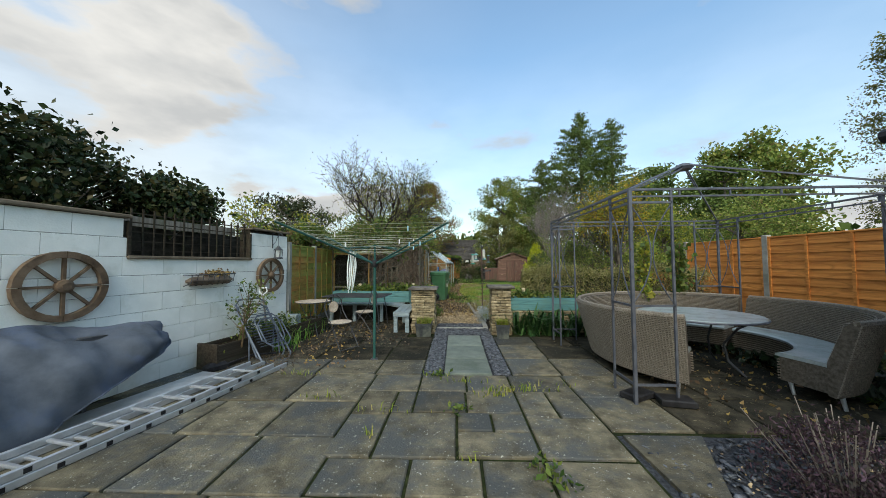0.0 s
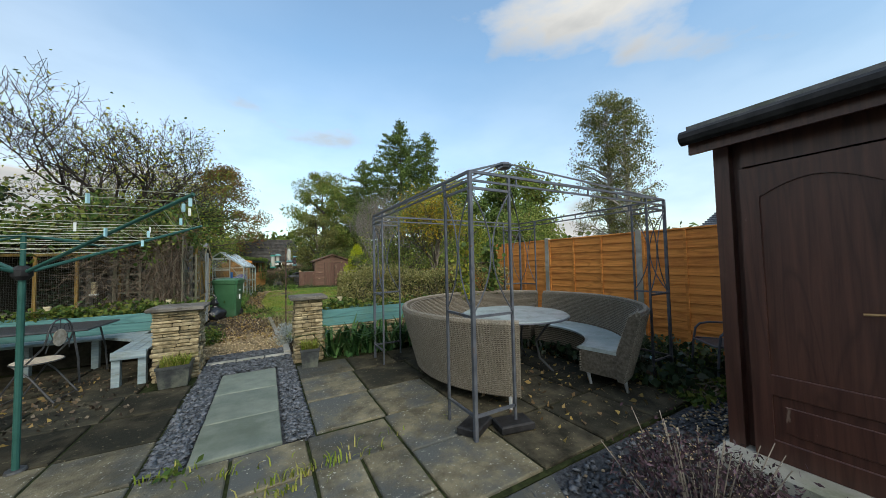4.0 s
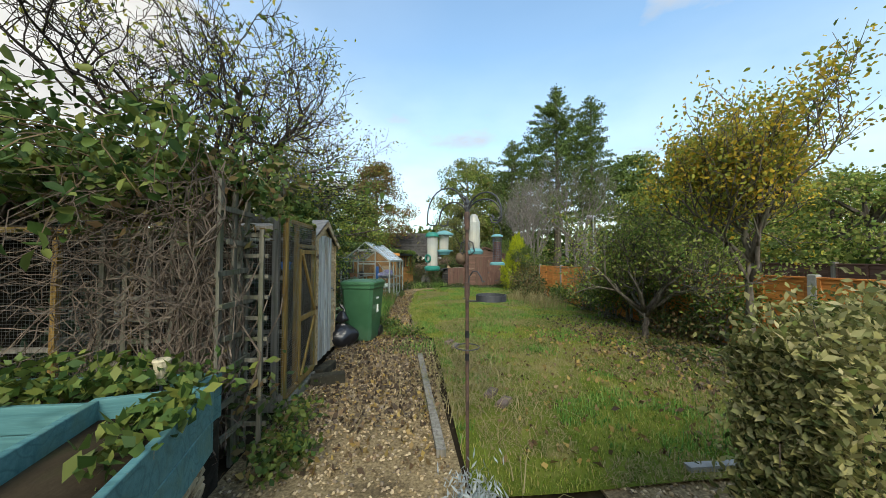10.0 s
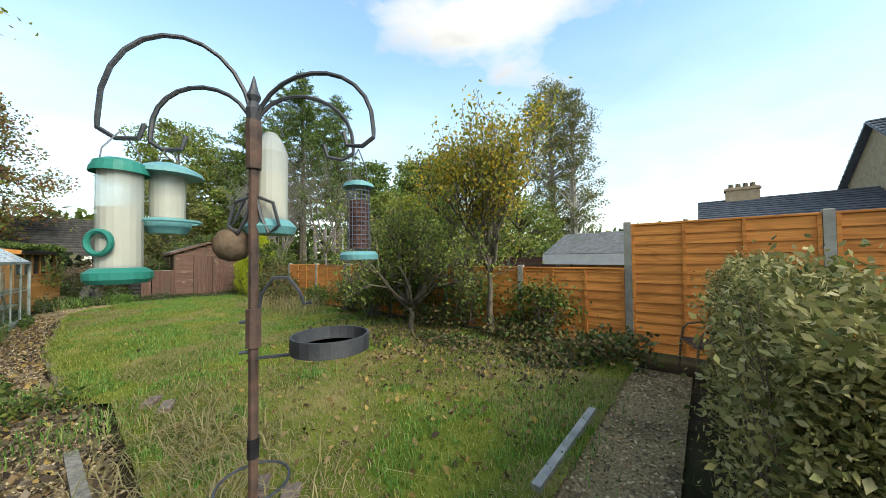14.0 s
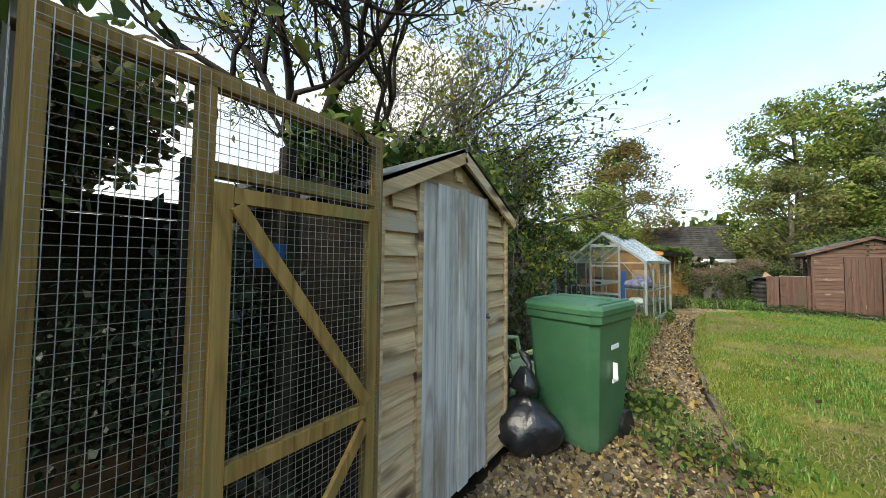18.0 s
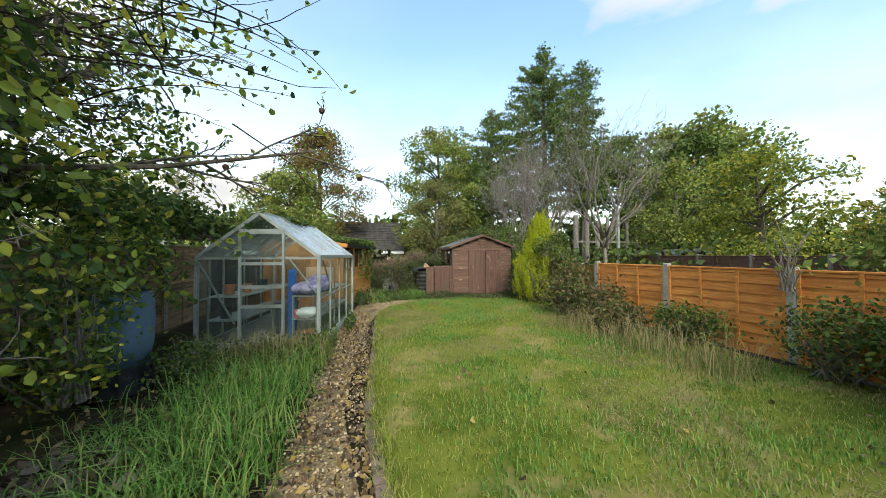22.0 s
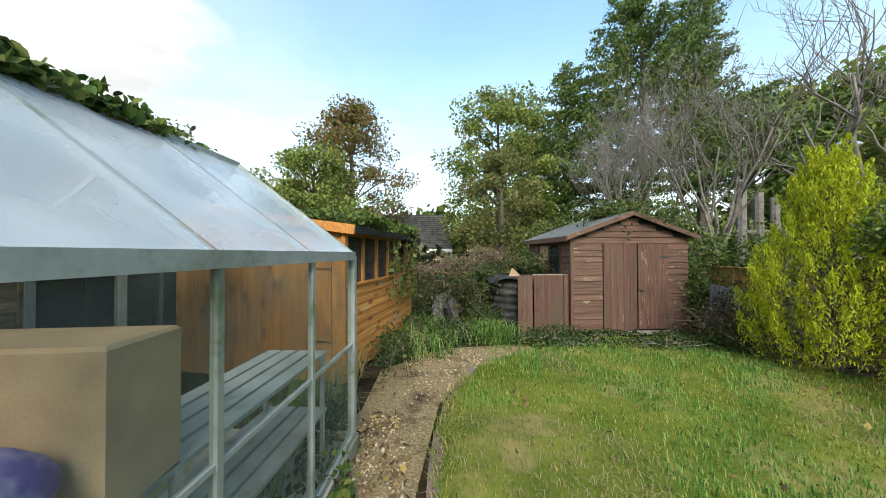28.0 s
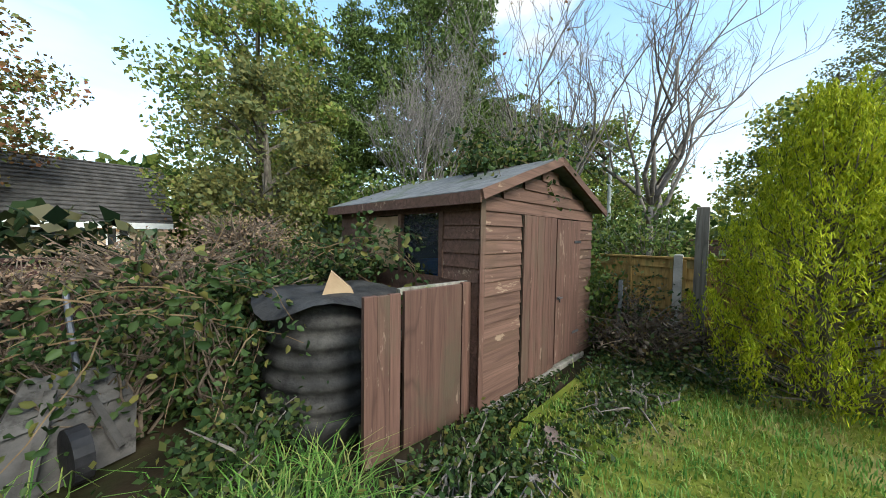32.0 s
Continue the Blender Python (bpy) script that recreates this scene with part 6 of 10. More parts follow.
for k in range(14):
    i = rr_.randrange(4)
    f = 0.5 + 0.5 * rr_.random()
    w = rr_.random()
    p, q = arms[i] * f, arms[(i + 1) % 4] * f
    c = p.lerp(q, w)
    c.z = 1.48 + 0.52 * f - 0.03 * f
    part("peg", MB().box(-0.005, 0.005, -0.01, 0.01, -0.045, 0.015, Matrix.Translation(c) @ Matrix.Rotation(rr_.uniform(0, 3), 4, "Z")), M["bluepeg" if k % 2 else "white"], ar)
rg = thing("peg_bag", "frayed white rag hanging from the washing line", "rag", (AX - 0.28, AY - 0.25, 1.68))
mb = MB()
for s in range(5):
    x = (s - 2) * 0.02
    mb.tube([(x, 0, 0.0), (x * 1.6, 0.02 * (s % 2), -0.2), (x * 1.3 - 0.015, 0.0, -0.42), (x * 0.8 - 0.02, 0.01, -0.62 + 0.05 * (s % 3))], [0.004, 0.012, 0.010, 0.004], 5)
part("strips", mb, M["rag"], rg)


# stone troughs with grass
def square_pot(at, w, h, rz, label):
    th = thing("plant_pot", label, "pot", at, rz, group="square pots by the pillars")
    mb = MB()
    prof = [(w * 0.42, 0), (w * 0.5, h * 0.85), (w * 0.53, h * 0.87), (w * 0.53, h), (w * 0.47, h), (w * 0.46, h * 0.86)]
    for r_, z in prof:
        for x, y in ((-1, -1), (1, -1), (1, 1), (-1, 1)):
            mb.v.append((x * r_, y * r_, z))
    mb.f = [(4 * i + j, 4 * i + (j + 1) % 4, 4 * i + 4 + (j + 1) % 4, 4 * i + 4 + j) for i in range(len(prof) - 1) for j in range(4)] + [(3, 2, 1, 0), (20, 21, 22, 23)]
    part("pot", mb, M["pot"], th)
    n = 420
    p = np.stack([rng.uniform(-w * 0.42, w * 0.42, n), rng.uniform(-w * 0.42, w * 0.42, n), np.full(n, h * 0.86)], 1)
    stuff("grass", blades(p, 0.13, 60 + int(w * 100), 0.007, 1.2), L["grass"], "", "", th)
    return th


square_pot((-0.66, 6.5, 0.018), 0.33, 0.27, 2, "mottled dark square pot of grass before the pillar")
square_pot((0.92, 6.34, 0.018), 0.25, 0.27, -4, "glazed dark square pot with grassy sedum")

# strap-leaved plants
ip = np.concatenate([np.stack([rng.normal(cx, 0.05, 34), rng.normal(cy, 0.05, 34), np.full(34, 0.0)], 1) for cx, cy in ((1.35, 6.72), (1.6, 6.6), (1.9, 6.66), (2.15, 6.55), (2.45, 6.66), (2.75, 6.6), (3.05, 6.7))])
stuff("strap_plants", blades(ip, 0.58, 62, 0.05, 1.5), L["iris"], "glossy dark strap-leaved plants below the stone wall", "plants")
lv = np.concatenate([clumps(1100, (0.66, 8.05, 0.2), (0.2, 0.3, 0.2), 64)])
stuff("silver_plant", leaves(lv, 0.05, 65, 0.2, 1.2), L["lavender"], "silvery lavender foliage beside the path", "plants")
hp = clumps(7000, (2.4, 2.08, 0.2), (0.46, 0.4, 0.3), 66, 70, 0.2)
stuff("heather", leaves(hp, 0.03, 67, 0.35, 0.8), L["heather"], "dusky purple heather in the gravel bed", "plants")
hs = thing("heather_stems", "thin dry heather stems with faded flowers", "plant", (2.4, 2.08, 0))
mb = MB()
for k in range(60):
    a, e = rr_.uniform(0, 6.28), rr_.uniform(0.1, 0.5)
    mb.tube([(0.3 * e * math.cos(a), 0.3 * e * math.sin(a), 0), (e * math.cos(a), e * math.sin(a), rr_.uniform(0.3, 0.55))], 0.003, 3)
part("stem_mass", mb, M["twig"], hs)


# gazebo
GX0, GX1, GY0, GY1, GH = 1.87, 5.0, 3.43, 6.2, 2.26
gz = thing("gazebo", "grey steel gazebo frame with scrolled corner panels", "gazebo", (0, 0, 0.018))


def bar(a, b, r=0.011, parent=gz, name="bar"):
    return part(name, MB().beam(a, b, 2 * r, 2 * r), M["gaz"], parent)


for cx, cy, sx, sy in ((GX0, GY0, 1, 1), (GX1, GY0, -1, 1), (GX0, GY1, 1, -1), (GX1, GY1, -1, -1)):
    w = 0.43
    part("corner_post", MB().beam((cx, cy, 0), (cx, cy, GH), 0.032, 0.032), M["gaz"], gz)
    ex, ey = (cx + sx * w, cy), (cx, cy + sy * w)
    for (px_, py_) in (ex, ey):
        part("side_post", MB().beam((px_, py_, 0), (px_, py_, GH), 0.022, 0.022), M["gaz"], gz)
        for z in (0.2, 1.02, 2.12):
            bar((cx, cy, z), (px_, py_, z))
        for sgn in (1, -1):
            pts = []
            for k in range(11):
                t = -1 + 2 * k / 10
                f = 0.5 + sgn * (0.48 - 0.46 * (1 - t * t))
                pts.append((cx + (px_ - cx) * f, cy + (py_ - cy) * f, 1.57 + 0.52 * t))
            part("arc", MB().tube(pts, 0.007, 5), M["gaz"], gz)
for a, b in (((GX0, GY0), (GX1, GY0)), ((GX1, GY0), (GX1, GY1)), ((GX1, GY1), (GX0, GY1)), ((GX0, GY1), (GX0, GY0))):
    for z in (GH, GH - 0.075):
        bar((*a, z), (*b, z), 0.012 if z == GH else 0.009, name="top_rail")
    for k in range(1, 6):
        px_, py_ = a[0] + (b[0] - a[0]) * k / 6, a[1] + (b[1] - a[1]) * k / 6
        bar((px_, py_, GH - 0.07), (px_, py_, GH), 0.007, name="spacer")
pk = Vector(((GX0 + GX1) / 2, (GY0 + GY1) / 2, 2.95))
for cx, cy in ((GX0, GY0), (GX1, GY0), (GX0, GY1), (GX1, GY1)):
    c = Vector((cx, cy, GH))
    e = pk + (c - pk).normalized() * 0.12
    bar(c, e, 0.010, name="rafter")
    bar(c.lerp(pk, 0.72) + Vector((0, 0, -0.06)), e + Vector((0, 0, -0.05)), 0.008, name="rafter_brace")
part("crown_hub", MB().lathe([(0.1, 2.86), (0.13, 2.9), (0.11, 2.93), (0.03, 2.96)], 8, (pk.x, pk.y, 0)), M["gaz"], gz)
for x, y, r_ in ((1.98, 3.6, 30), (2.28, 3.44, -12)):
    wt = thing("base_weight", "dark rubber weight at the gazebo foot", "weight", (x, y, 0.02), r_)
    part("block", MB().box(-0.16, 0.16, -0.1, 0.1, 0, 0.07, bev=0.012), M["black"], wt)

# climbers on the gazebo
for cx, cy, n, sd, lf in ((GX1 - 0.75, GY1, 500, 71, "mid"), (GX1 - 1.35, GY1 + 0.05, 420, 72, "yellowgreen")):
    vt = thing("climbing_vine", "yellowing vine climbing the gazebo frame", "vine", (cx, cy, 0.018))
    mb = MB()
    rr2 = random.Random(sd)
    for k in range(4):
        mb.tube([(0.04 * math.cos(1.7 * i + k), 0.04 * math.sin(1.7 * i + k), i * 0.26) for i in range(8)], 0.006, 4)
    part("stem_mass", mb, M["vinebark"], vt)
    p = np.stack([rng.normal(0, 0.09, n), rng.normal(0, 0.07, n), rng.uniform(0.7, 1.85, n)], 1)
    stuff("foliage", leaves(p, 0.085, sd, 0.85), L[lf], "", "", vt)


# curved wicker sofas round the table
CX, CY = 3.5, 4.72


def wicker_sofa(a0, a1, label):
    th = thing("curved_sofa", label, "sofa", (CX, CY, 0.018), group="wicker sofas")
    n = 44

    def sweep(prof, a, b, name, m, lab=""):
        vs = []
        k = len(prof)
        for i in range(n + 1):
            g_ = radians(a + (b - a) * i / n)
            for r_, z in prof:
                vs.append((r_ * math.cos(g_), r_ * math.sin(g_), z))
        fs = [(i * k + j, i * k + (j + 1) % k, (i + 1) * k + (j + 1) % k, (i + 1) * k + j) for i in range(n) for j in range(k)]
        fs += [tuple(range(k - 1, -1, -1)), tuple(n * k + j for j in range(k))]
        return part(name, MB().add(vs, fs), m, th, lab, smooth=False)
    back = [(1.36, 0.13), (1.42, 0.12), (1.52, 0.5), (1.62, 0.86), (1.61, 0.9), (1.57, 0.9), (1.5, 0.84), (1.36, 0.45)]
    sweep(back, a0, a1, "backrest", M["wickershade"])
    seat = [(0.94, 0.14), (1.37, 0.14), (1.37, 0.4), (0.94, 0.4)]
    sweep(seat, a0 + 1.5, a1 - 1.5, "seat", M["wickershade"])
    sweep([(0.9, 0.402), (1.4, 0.402), (1.4, 0.435), (1.36, 0.445), (0.94, 0.445), (0.9, 0.43)], a0 + 1.2, a1 - 1.2, "cushion", M["tableglass"], "grey flat seat pad")
    # woven strands, running round and up
    mb = MB()
    for z in [0.14 + 0.021 * i for i in range(36)]:
        rr3 = 1.423 + (z - 0.12) * 0.265
        mb.tube([(rr3 * math.cos(radians(a0 + (a1 - a0) * i / n)), rr3 * math.sin(radians(a0 + (a1 - a0) * i / n)), z + 0.003 * (i % 2)) for i in range(n + 1)], 0.0075, 4)
        ri = 1.36 + (z - 0.45) * 0.36 - 0.003
        if z > 0.46:
            mb.tube([(ri * math.cos(radians(a0 + (a1 - a0) * i / n)), ri * math.sin(radians(a0 + (a1 - a0) * i / n)), z) for i in range(n + 1)], 0.008, 3)
    for z in [0.16 + 0.03 * i for i in range(8)]:
        mb.tube([(0.937 * math.cos(radians(a0 + (a1 - a0) * i / n)), 0.937 * math.sin(radians(a0 + (a1 - a0) * i / n)), z) for i in range(n + 1)], 0.009, 4)
    part("weave", mb, M["wicker"], th)
    mb = MB()
    m_ = int(abs(a1 - a0) / 1.1)
    for i in range(m_ + 1):
        g_ = radians(a0 + (a1 - a0) * i / m_)
        c, s = math.cos(g_), math.sin(g_)
        mb.tube([(1.428 * c, 1.428 * s, 0.13), (1.53 * c, 1.53 * s, 0.5), (1.625 * c, 1.625 * s, 0.87)], 0.006, 3)
    part("rib_mass", mb, M["wicker"], th)
    part("top_roll", MB().tube([(1.59 * math.cos(radians(a0 + (a1 - a0) * i / n)), 1.59 * math.sin(radians(a0 + (a1 - a0) * i / n)), 0.89) for i in range(n + 1)], 0.028, 7), M["wicker"], th)
    for a in (a0 + 4, (a0 + a1) / 2, a1 - 4):
        for r_ in (1.0, 1.4):
            c, s = math.cos(radians(a)), math.sin(radians(a))
            part("foot", MB().tube([(r_ * c, r_ * s, 0.15), ((r_ + 0.03) * c, (r_ + 0.03) * s, 0.0)], [0.022, 0.016], 8), M["alu"], th, "brushed metal foot")
    return th


wicker_sofa(33, 229, "curved grey-brown wicker sofa with a high back")
wicker_sofa(-80, 29, "curved grey-brown wicker sofa with a grey seat pad")
rt = thing("round_table", "round frosted glass garden table on curved iron legs", "table", (CX - 0.05, CY - 0.02, 0.018))
part("tabletop", MB().lathe([(0.72, 0.715), (0.735, 0.722), (0.735, 0.738), (0.72, 0.745)], 40), M["tableglass"], rt, "frosted glass top")
part("rim", MB().tube([(0.735 * math.cos(2 * math.pi * k / 40), 0.735 * math.sin(2 * math.pi * k / 40), 0.722) for k in range(40)], 0.012, 6, True), M["gaz"], rt)
for k in range(4):
    a = radians(30 + 90 * k)
    c, s = math.cos(a), math.sin(a)
    part("leg", MB().tube([(0.6 * c, 0.6 * s, 0.71), (0.45 * c, 0.45 * s, 0.6), (0.3 * c, 0.3 * s, 0.38), (0.34 * c, 0.34 * s, 0.16), (0.52 * c, 0.52 * s, 0.0)], 0.015, 7), M["iron"], rt)


# metal chair by the fence and iron chair beyond the sofa
def metal_chair(at, rz, m, label):
    th = thing("garden_chair", label, "chair", at, rz)
    for s in (-1, 1):
        part("side_frame", MB().tube([(s * 0.27, -0.27, 0.0), (s * 0.265, -0.24, 0.38), (s * 0.26, -0.21, 0.56), (s * 0.26, -0.16, 0.615), (s * 0.26, -0.05, 0.635), (s * 0.26, 0.14, 0.63), (s * 0.24, 0.24, 0.6)], 0.014, 8), M[m], th, "looped tubular front leg and arm")
        part("back_post", MB().tube([(s * 0.24, 0.34, 0.0), (s * 0.235, 0.24, 0.42), (s * 0.225, 0.27, 0.7), (s * 0.2, 0.31, 0.84)], 0.013, 7), M[m], th)
    part("seat_rail", MB().tube([(-0.25, 0.22, 0.41), (-0.26, -0.2, 0.43), (-0.22, -0.255, 0.425), (0.22, -0.255, 0.425), (0.26, -0.2, 0.43), (0.25, 0.22, 0.41)], 0.012, 7), M[m], th)
    part("seat", MB().box(-0.24, 0.24, -0.24, 0.22, 0.415, 0.425, bev=0.004), M["iron"], th, "dark mesh seat")
    part("back_sling", MB().slab([(-0.21, 0.46), (0.21, 0.46), (0.19, 0.82), (-0.19, 0.82)], "y", 0.262, 0.27), M["iron"], th, "dark mesh back")
    part("top_bar", MB().tube([(-0.2, 0.31, 0.84), (0.0, 0.325, 0.855), (0.2, 0.31, 0.84)], 0.012, 6), M[m], th)
    return th


metal_chair((5.37, 2.97, 0.0), -131, "gaz", "dark grey tubular metal garden chair beside the fence")
metal_chair((5.35, 7.7, 0.0), 200, "oldwood", "rusty brown garden chair behind the sofa")
bl = thing("ball", "small blue and white ball among the leaves", "ball", (5.1, 3.75, 0.06))
part("ball", MB().lathe([(0.005, -0.06), (0.035, -0.049), (0.055, -0.022), (0.06, 0), (0.055, 0.022), (0.035, 0.049), (0.005, 0.06)], 14), M["bluepeg"], bl, smooth=True)
ivp = np.concatenate([in_box(2600, 4.2, 6.3, 2.9, 6.8, 0.02, 0.2, 81)])
stuff("patio_ivy", leaves(ivp, 0.09, 82, 0.8), L["ivy"], "dark ivy creeping over the ground by the fence", "ivy")


# brown outhouse with its door
hx, hy0, hy1 = 3.42, -1.6, 2.3
ht = thing("outhouse", "brown-painted outhouse with a panelled door and gutter", "outhouse", (0, 0, 0), kind="structure")
part("wall_side", MB().box(hx + 0.08, hx + 2.4, hy1 - 0.14, hy1, 0, 2.42), M["doorbrown"], ht)
part("wall_front", MB().box(hx + 0.02, hx + 0.14, hy0, hy1 - 0.86, 0, 2.42), M["doorbrown"], ht)
part("wall_head", MB().box(hx + 0.02, hx + 0.14, hy1 - 0.86, hy1 - 0.14, 2.16, 2.42), M["doorbrown"], ht)
part("wall_rear", MB().box(hx + 2.3, hx + 2.4, hy0, hy1, 0, 2.42).box(hx + 0.02, hx + 2.4, hy0, hy0 + 0.1, 0, 2.42), M["doorbrown"], ht)
part("corner_post", MB().box(hx, hx + 0.12, hy1 - 0.08, hy1 + 0.012, 0, 2.4, bev=0.006), M["doorbrown"], ht)
part("step", MB().box(hx - 0.2, hx + 0.1, hy1 - 0.9, hy1 + 0.05, -0.02, 0.1, bev=0.02), M["concrete"], ht, "worn concrete step")
part("roof", MB().add([(hx - 0.2, hy0 - 0.2, 2.46), (hx - 0.2, hy1 + 0.1, 2.46), (hx + 2.6, hy1 + 0.1, 3.1), (hx + 2.6, hy0 - 0.2, 3.1), (hx - 0.2, hy0 - 0.2, 2.52), (hx - 0.2, hy1 + 0.1, 2.52), (hx + 2.6, hy1 + 0.1, 3.16), (hx + 2.6, hy0 - 0.2, 3.16)], [(0, 1, 2, 3), (7, 6, 5, 4), (0, 4, 5, 1), (1, 5, 6, 2), (2, 6, 7, 3), (3, 7, 4, 0)]), M["felt"], ht)
part("gutter", MB().tube([(hx - 0.24, hy0, 2.42), (hx - 0.24, hy1 + 0.12, 2.42)], 0.055, 10), M["black"], ht, "black plastic gutter")
part("fascia", MB().box(hx - 0.18, hx - 0.15, hy0, hy1 + 0.1, 2.3, 2.46), M["doorbrown"], ht)
dr = thing("outhouse_door", "glossy dark brown panelled door, closed, with a brass handle", "door", (hx, hy1 - 0.86, 0.1))
part("leaf", MB().box(0.0, 0.045, 0.0, 0.72, 0.0, 2.04, bev=0.004), M["doorbrown"], dr)
for y0, y1 in ((0.0, 0.1), (0.62, 0.72)):
    part("stile", MB().box(-0.016, 0.0, y0, y1, 0, 2.04, bev=0.005), M["doorbrown"], dr)
for z0, z1 in ((0.0, 0.14), (0.44, 0.58)):
    part("rail", MB().box(-0.016, 0.0, 0.1, 0.62, z0, z1, bev=0.005), M["doorbrown"], dr)
arch = [(0.1, 2.04), (0.1, 1.82)] + [(0.1 + 0.52 * k / 8, 1.82 + 0.1 * math.sin(math.pi * k / 8)) for k in range(9)] + [(0.62, 1.82), (0.62, 2.04)]
part("arched_rail", MB().slab(arch, "x", -0.016, -0.001), M["doorbrown"], dr)
part("raised_panel", MB().box(-0.012, 0.0, 0.16, 0.56, 0.2, 0.38, bev=0.01), M["doorbrown"], dr)
pl_ = part("backplate", MB().box(-0.026, -0.016, 0.045, 0.08, 0.86, 1.12, bev=0.004), M["brass"], dr, "worn copper-coloured backplate")
part("handle", MB().tube([(-0.02, 0.062, 1.05), (-0.06, 0.062, 1.055), (-0.062, 0.1, 1.056), (-0.06, 0.2, 1.05)], 0.009, 7), M["brass"], pl_, "brass lever handle")



# ---- edging ----
ed = thing("path_edging", "grey kerb and worn bricks edging the path", "edging", kind="structure")
part("kerb", MB().beam((2.3, 8.6, 0.02), (3.6, 8.6, 0.02), 0.06, 0.1), M["sleeper"], ed, "pale grey kerb length")
part("kerb", MB().beam((0.56, 8.95, 0.02), (0.44, 11.5, 0.02), 0.075, 0.085), M["greywood"], ed, "pale grey kerb length")
y = 13.2
while y < 22.3:
    x0, x1 = lawn_edge(y), lawn_edge(y + 0.2)
    d = Vector((x1 - x0, 0.2, 0))
    u = d.normalized()
    a = Vector((x0 - 0.03, y, -0.004 + RS.uniform(-0.012, 0.012)))
    part("brick", MB().beam(a + u * 0.006, a + u * (0.2 - 0.008), 0.1, 0.06), M["brick"], ed)
    y += 0.2 / max(1.0, d.length / 0.2)
for x, y, r_ in ((1.2, 9.95, 60), (1.28, 9.72, 50), (1.06, 11.9, 70), (0.98, 12.15, 60), (3.3, 23.35, 35)):
    bk_ = thing("loose_brick", "loose weathered red brick on the grass", "brick", (x, y, 0.02), r_, group="loose bricks")
    part("brick", MB().box(-0.105, 0.105, -0.05, 0.05, 0, 0.065, bev=0.008), M["brick"], bk_)
for x, y, r_ in ((-0.72, 10.55, 15), (-0.85, 10.9, 80)):
    bk_ = thing("concrete_block", "grey concrete block beside the aviary", "block", (x, y, 0.0), r_)
    part("block", MB().box(-0.2, 0.2, -0.07, 0.07, 0, 0.12, bev=0.01), M["slab_dirt_shade"], bk_)


# ---- aviary ----
def wire_panel(parent, p0, du, w, h, step=0.024, r=0.0011):
    """Square wire mesh from p0 along du, w wide and h high."""
    mb = MB()
    p0, du = Vector(p0), Vector(du).normalized()
    n = int(w / step)
    for i in range(n + 1):
        a = p0 + du * (i * w / n)
        mb.tube([a, a + Vector((0, 0, h))], r, 3)
    n = int(h / step)
    for i in range(n + 1):
        a = p0 + Vector((0, 0, i * h / n))
        mb.tube([a, a + du * w], r, 3)
    return part("wire_mesh", mb, M["wire"], parent, "galvanised wire mesh")


av = thing("aviary", "timber-framed aviary covered in wire mesh", "aviary", (0, 0, 0))
AXF, AY0, AYM, AY1, AH = -0.98, 9.86, 10.15, 10.76, 1.97


def stick(a, b, w=0.045, m="softwood", parent=av, name="batten"):
    return part(name, MB().beam(a, b, w, w), M[m], parent)


for x, y, m_ in ((AXF, AY0, "softwood"), (AXF - 0.09, AY0 - 0.01, "greywood"), (AXF, AYM, "softwood"), (AXF, AY1, "softwood"), (-1.75, AY0, "greywood"), (-2.6, AY0, "greywood"), (-2.6, AY1, "greywood"), (-2.6, 9.35, "softwood"), (-3.65, 9.35, "softwood"), (-3.1, 9.35, "softwood"), (-2.05, 9.35, "softwood")):
    stick((x, y, 0.1), (x, y, AH if y > 9.5 else 1.8), 0.042 if m_ == "softwood" else 0.06, m_, name="post")
for z in (0.13, AH - 0.02):
    stick((AXF, AY0, z), (AXF, AY1, z))
    stick((AXF, AY0, z), (-2.6, AY0, z), 0.06, "greywood")
    stick((-2.6, AY0, z), (-2.6, 9.35, min(z, 1.78)), 0.05, "greywood")
    stick((-2.6, 9.35, min(z, 1.78)), (-3.65, 9.35, min(z, 1.78)))
    stick((-2.6, AY1, z), (AXF, AY1, z), 0.045, "greywood")
stick((-2.6, 9.35, 1.78), (-2.05, 9.35, 1.78))
stick((-2.6, 9.35, 0.85), (-2.6, AY0, 0.85), 0.05, "greywood")
stick((-3.65, 9.35, 0.8), (-2.6, 9.35, 0.8), 0.04, "greywood")
part("sill", MB().box(AXF - 0.06, AXF + 0.06, AY0, AY1, 0.0, 0.1, bev=0.01).box(-2.62, AXF, AY0 - 0.04, AY0 + 0.04, 0, 0.1), M["greywood"], av)
ad = part("door_frame", MB().beam((AXF + 0.02, AYM + 0.04, 0.15), (AXF + 0.02, AYM + 0.04, 1.66), 0.045, 0.04).beam((AXF + 0.02, AY1 - 0.04, 0.15), (AXF + 0.02, AY1 - 0.04, 1.66), 0.045, 0.04).beam((AXF + 0.024, AYM + 0.064, 1.63), (AXF + 0.024, AY1 - 0.064, 1.63), 0.034, 0.045).beam((AXF + 0.024, AYM + 0.064, 0.17), (AXF + 0.024, AY1 - 0.064, 0.17), 0.034, 0.05).beam((AXF + 0.024, AYM + 0.064, 0.86), (AXF + 0.024, AY1 - 0.064, 0.86), 0.034, 0.05), M["softwood"], av, "timber aviary door")
part("brace", MB().beam((AXF + 0.046, AYM + 0.07, 1.6), (AXF + 0.046, AY1 - 0.07, 0.9), 0.02, 0.04), M["softwood"], ad)
part("brace", MB().beam((AXF + 0.046, AY1 - 0.07, 0.82), (AXF + 0.046, AYM + 0.07, 0.22), 0.02, 0.04), M["softwood"], ad)
stick((AXF, AYM, 1.7), (AXF, AY1, 1.7), 0.04)
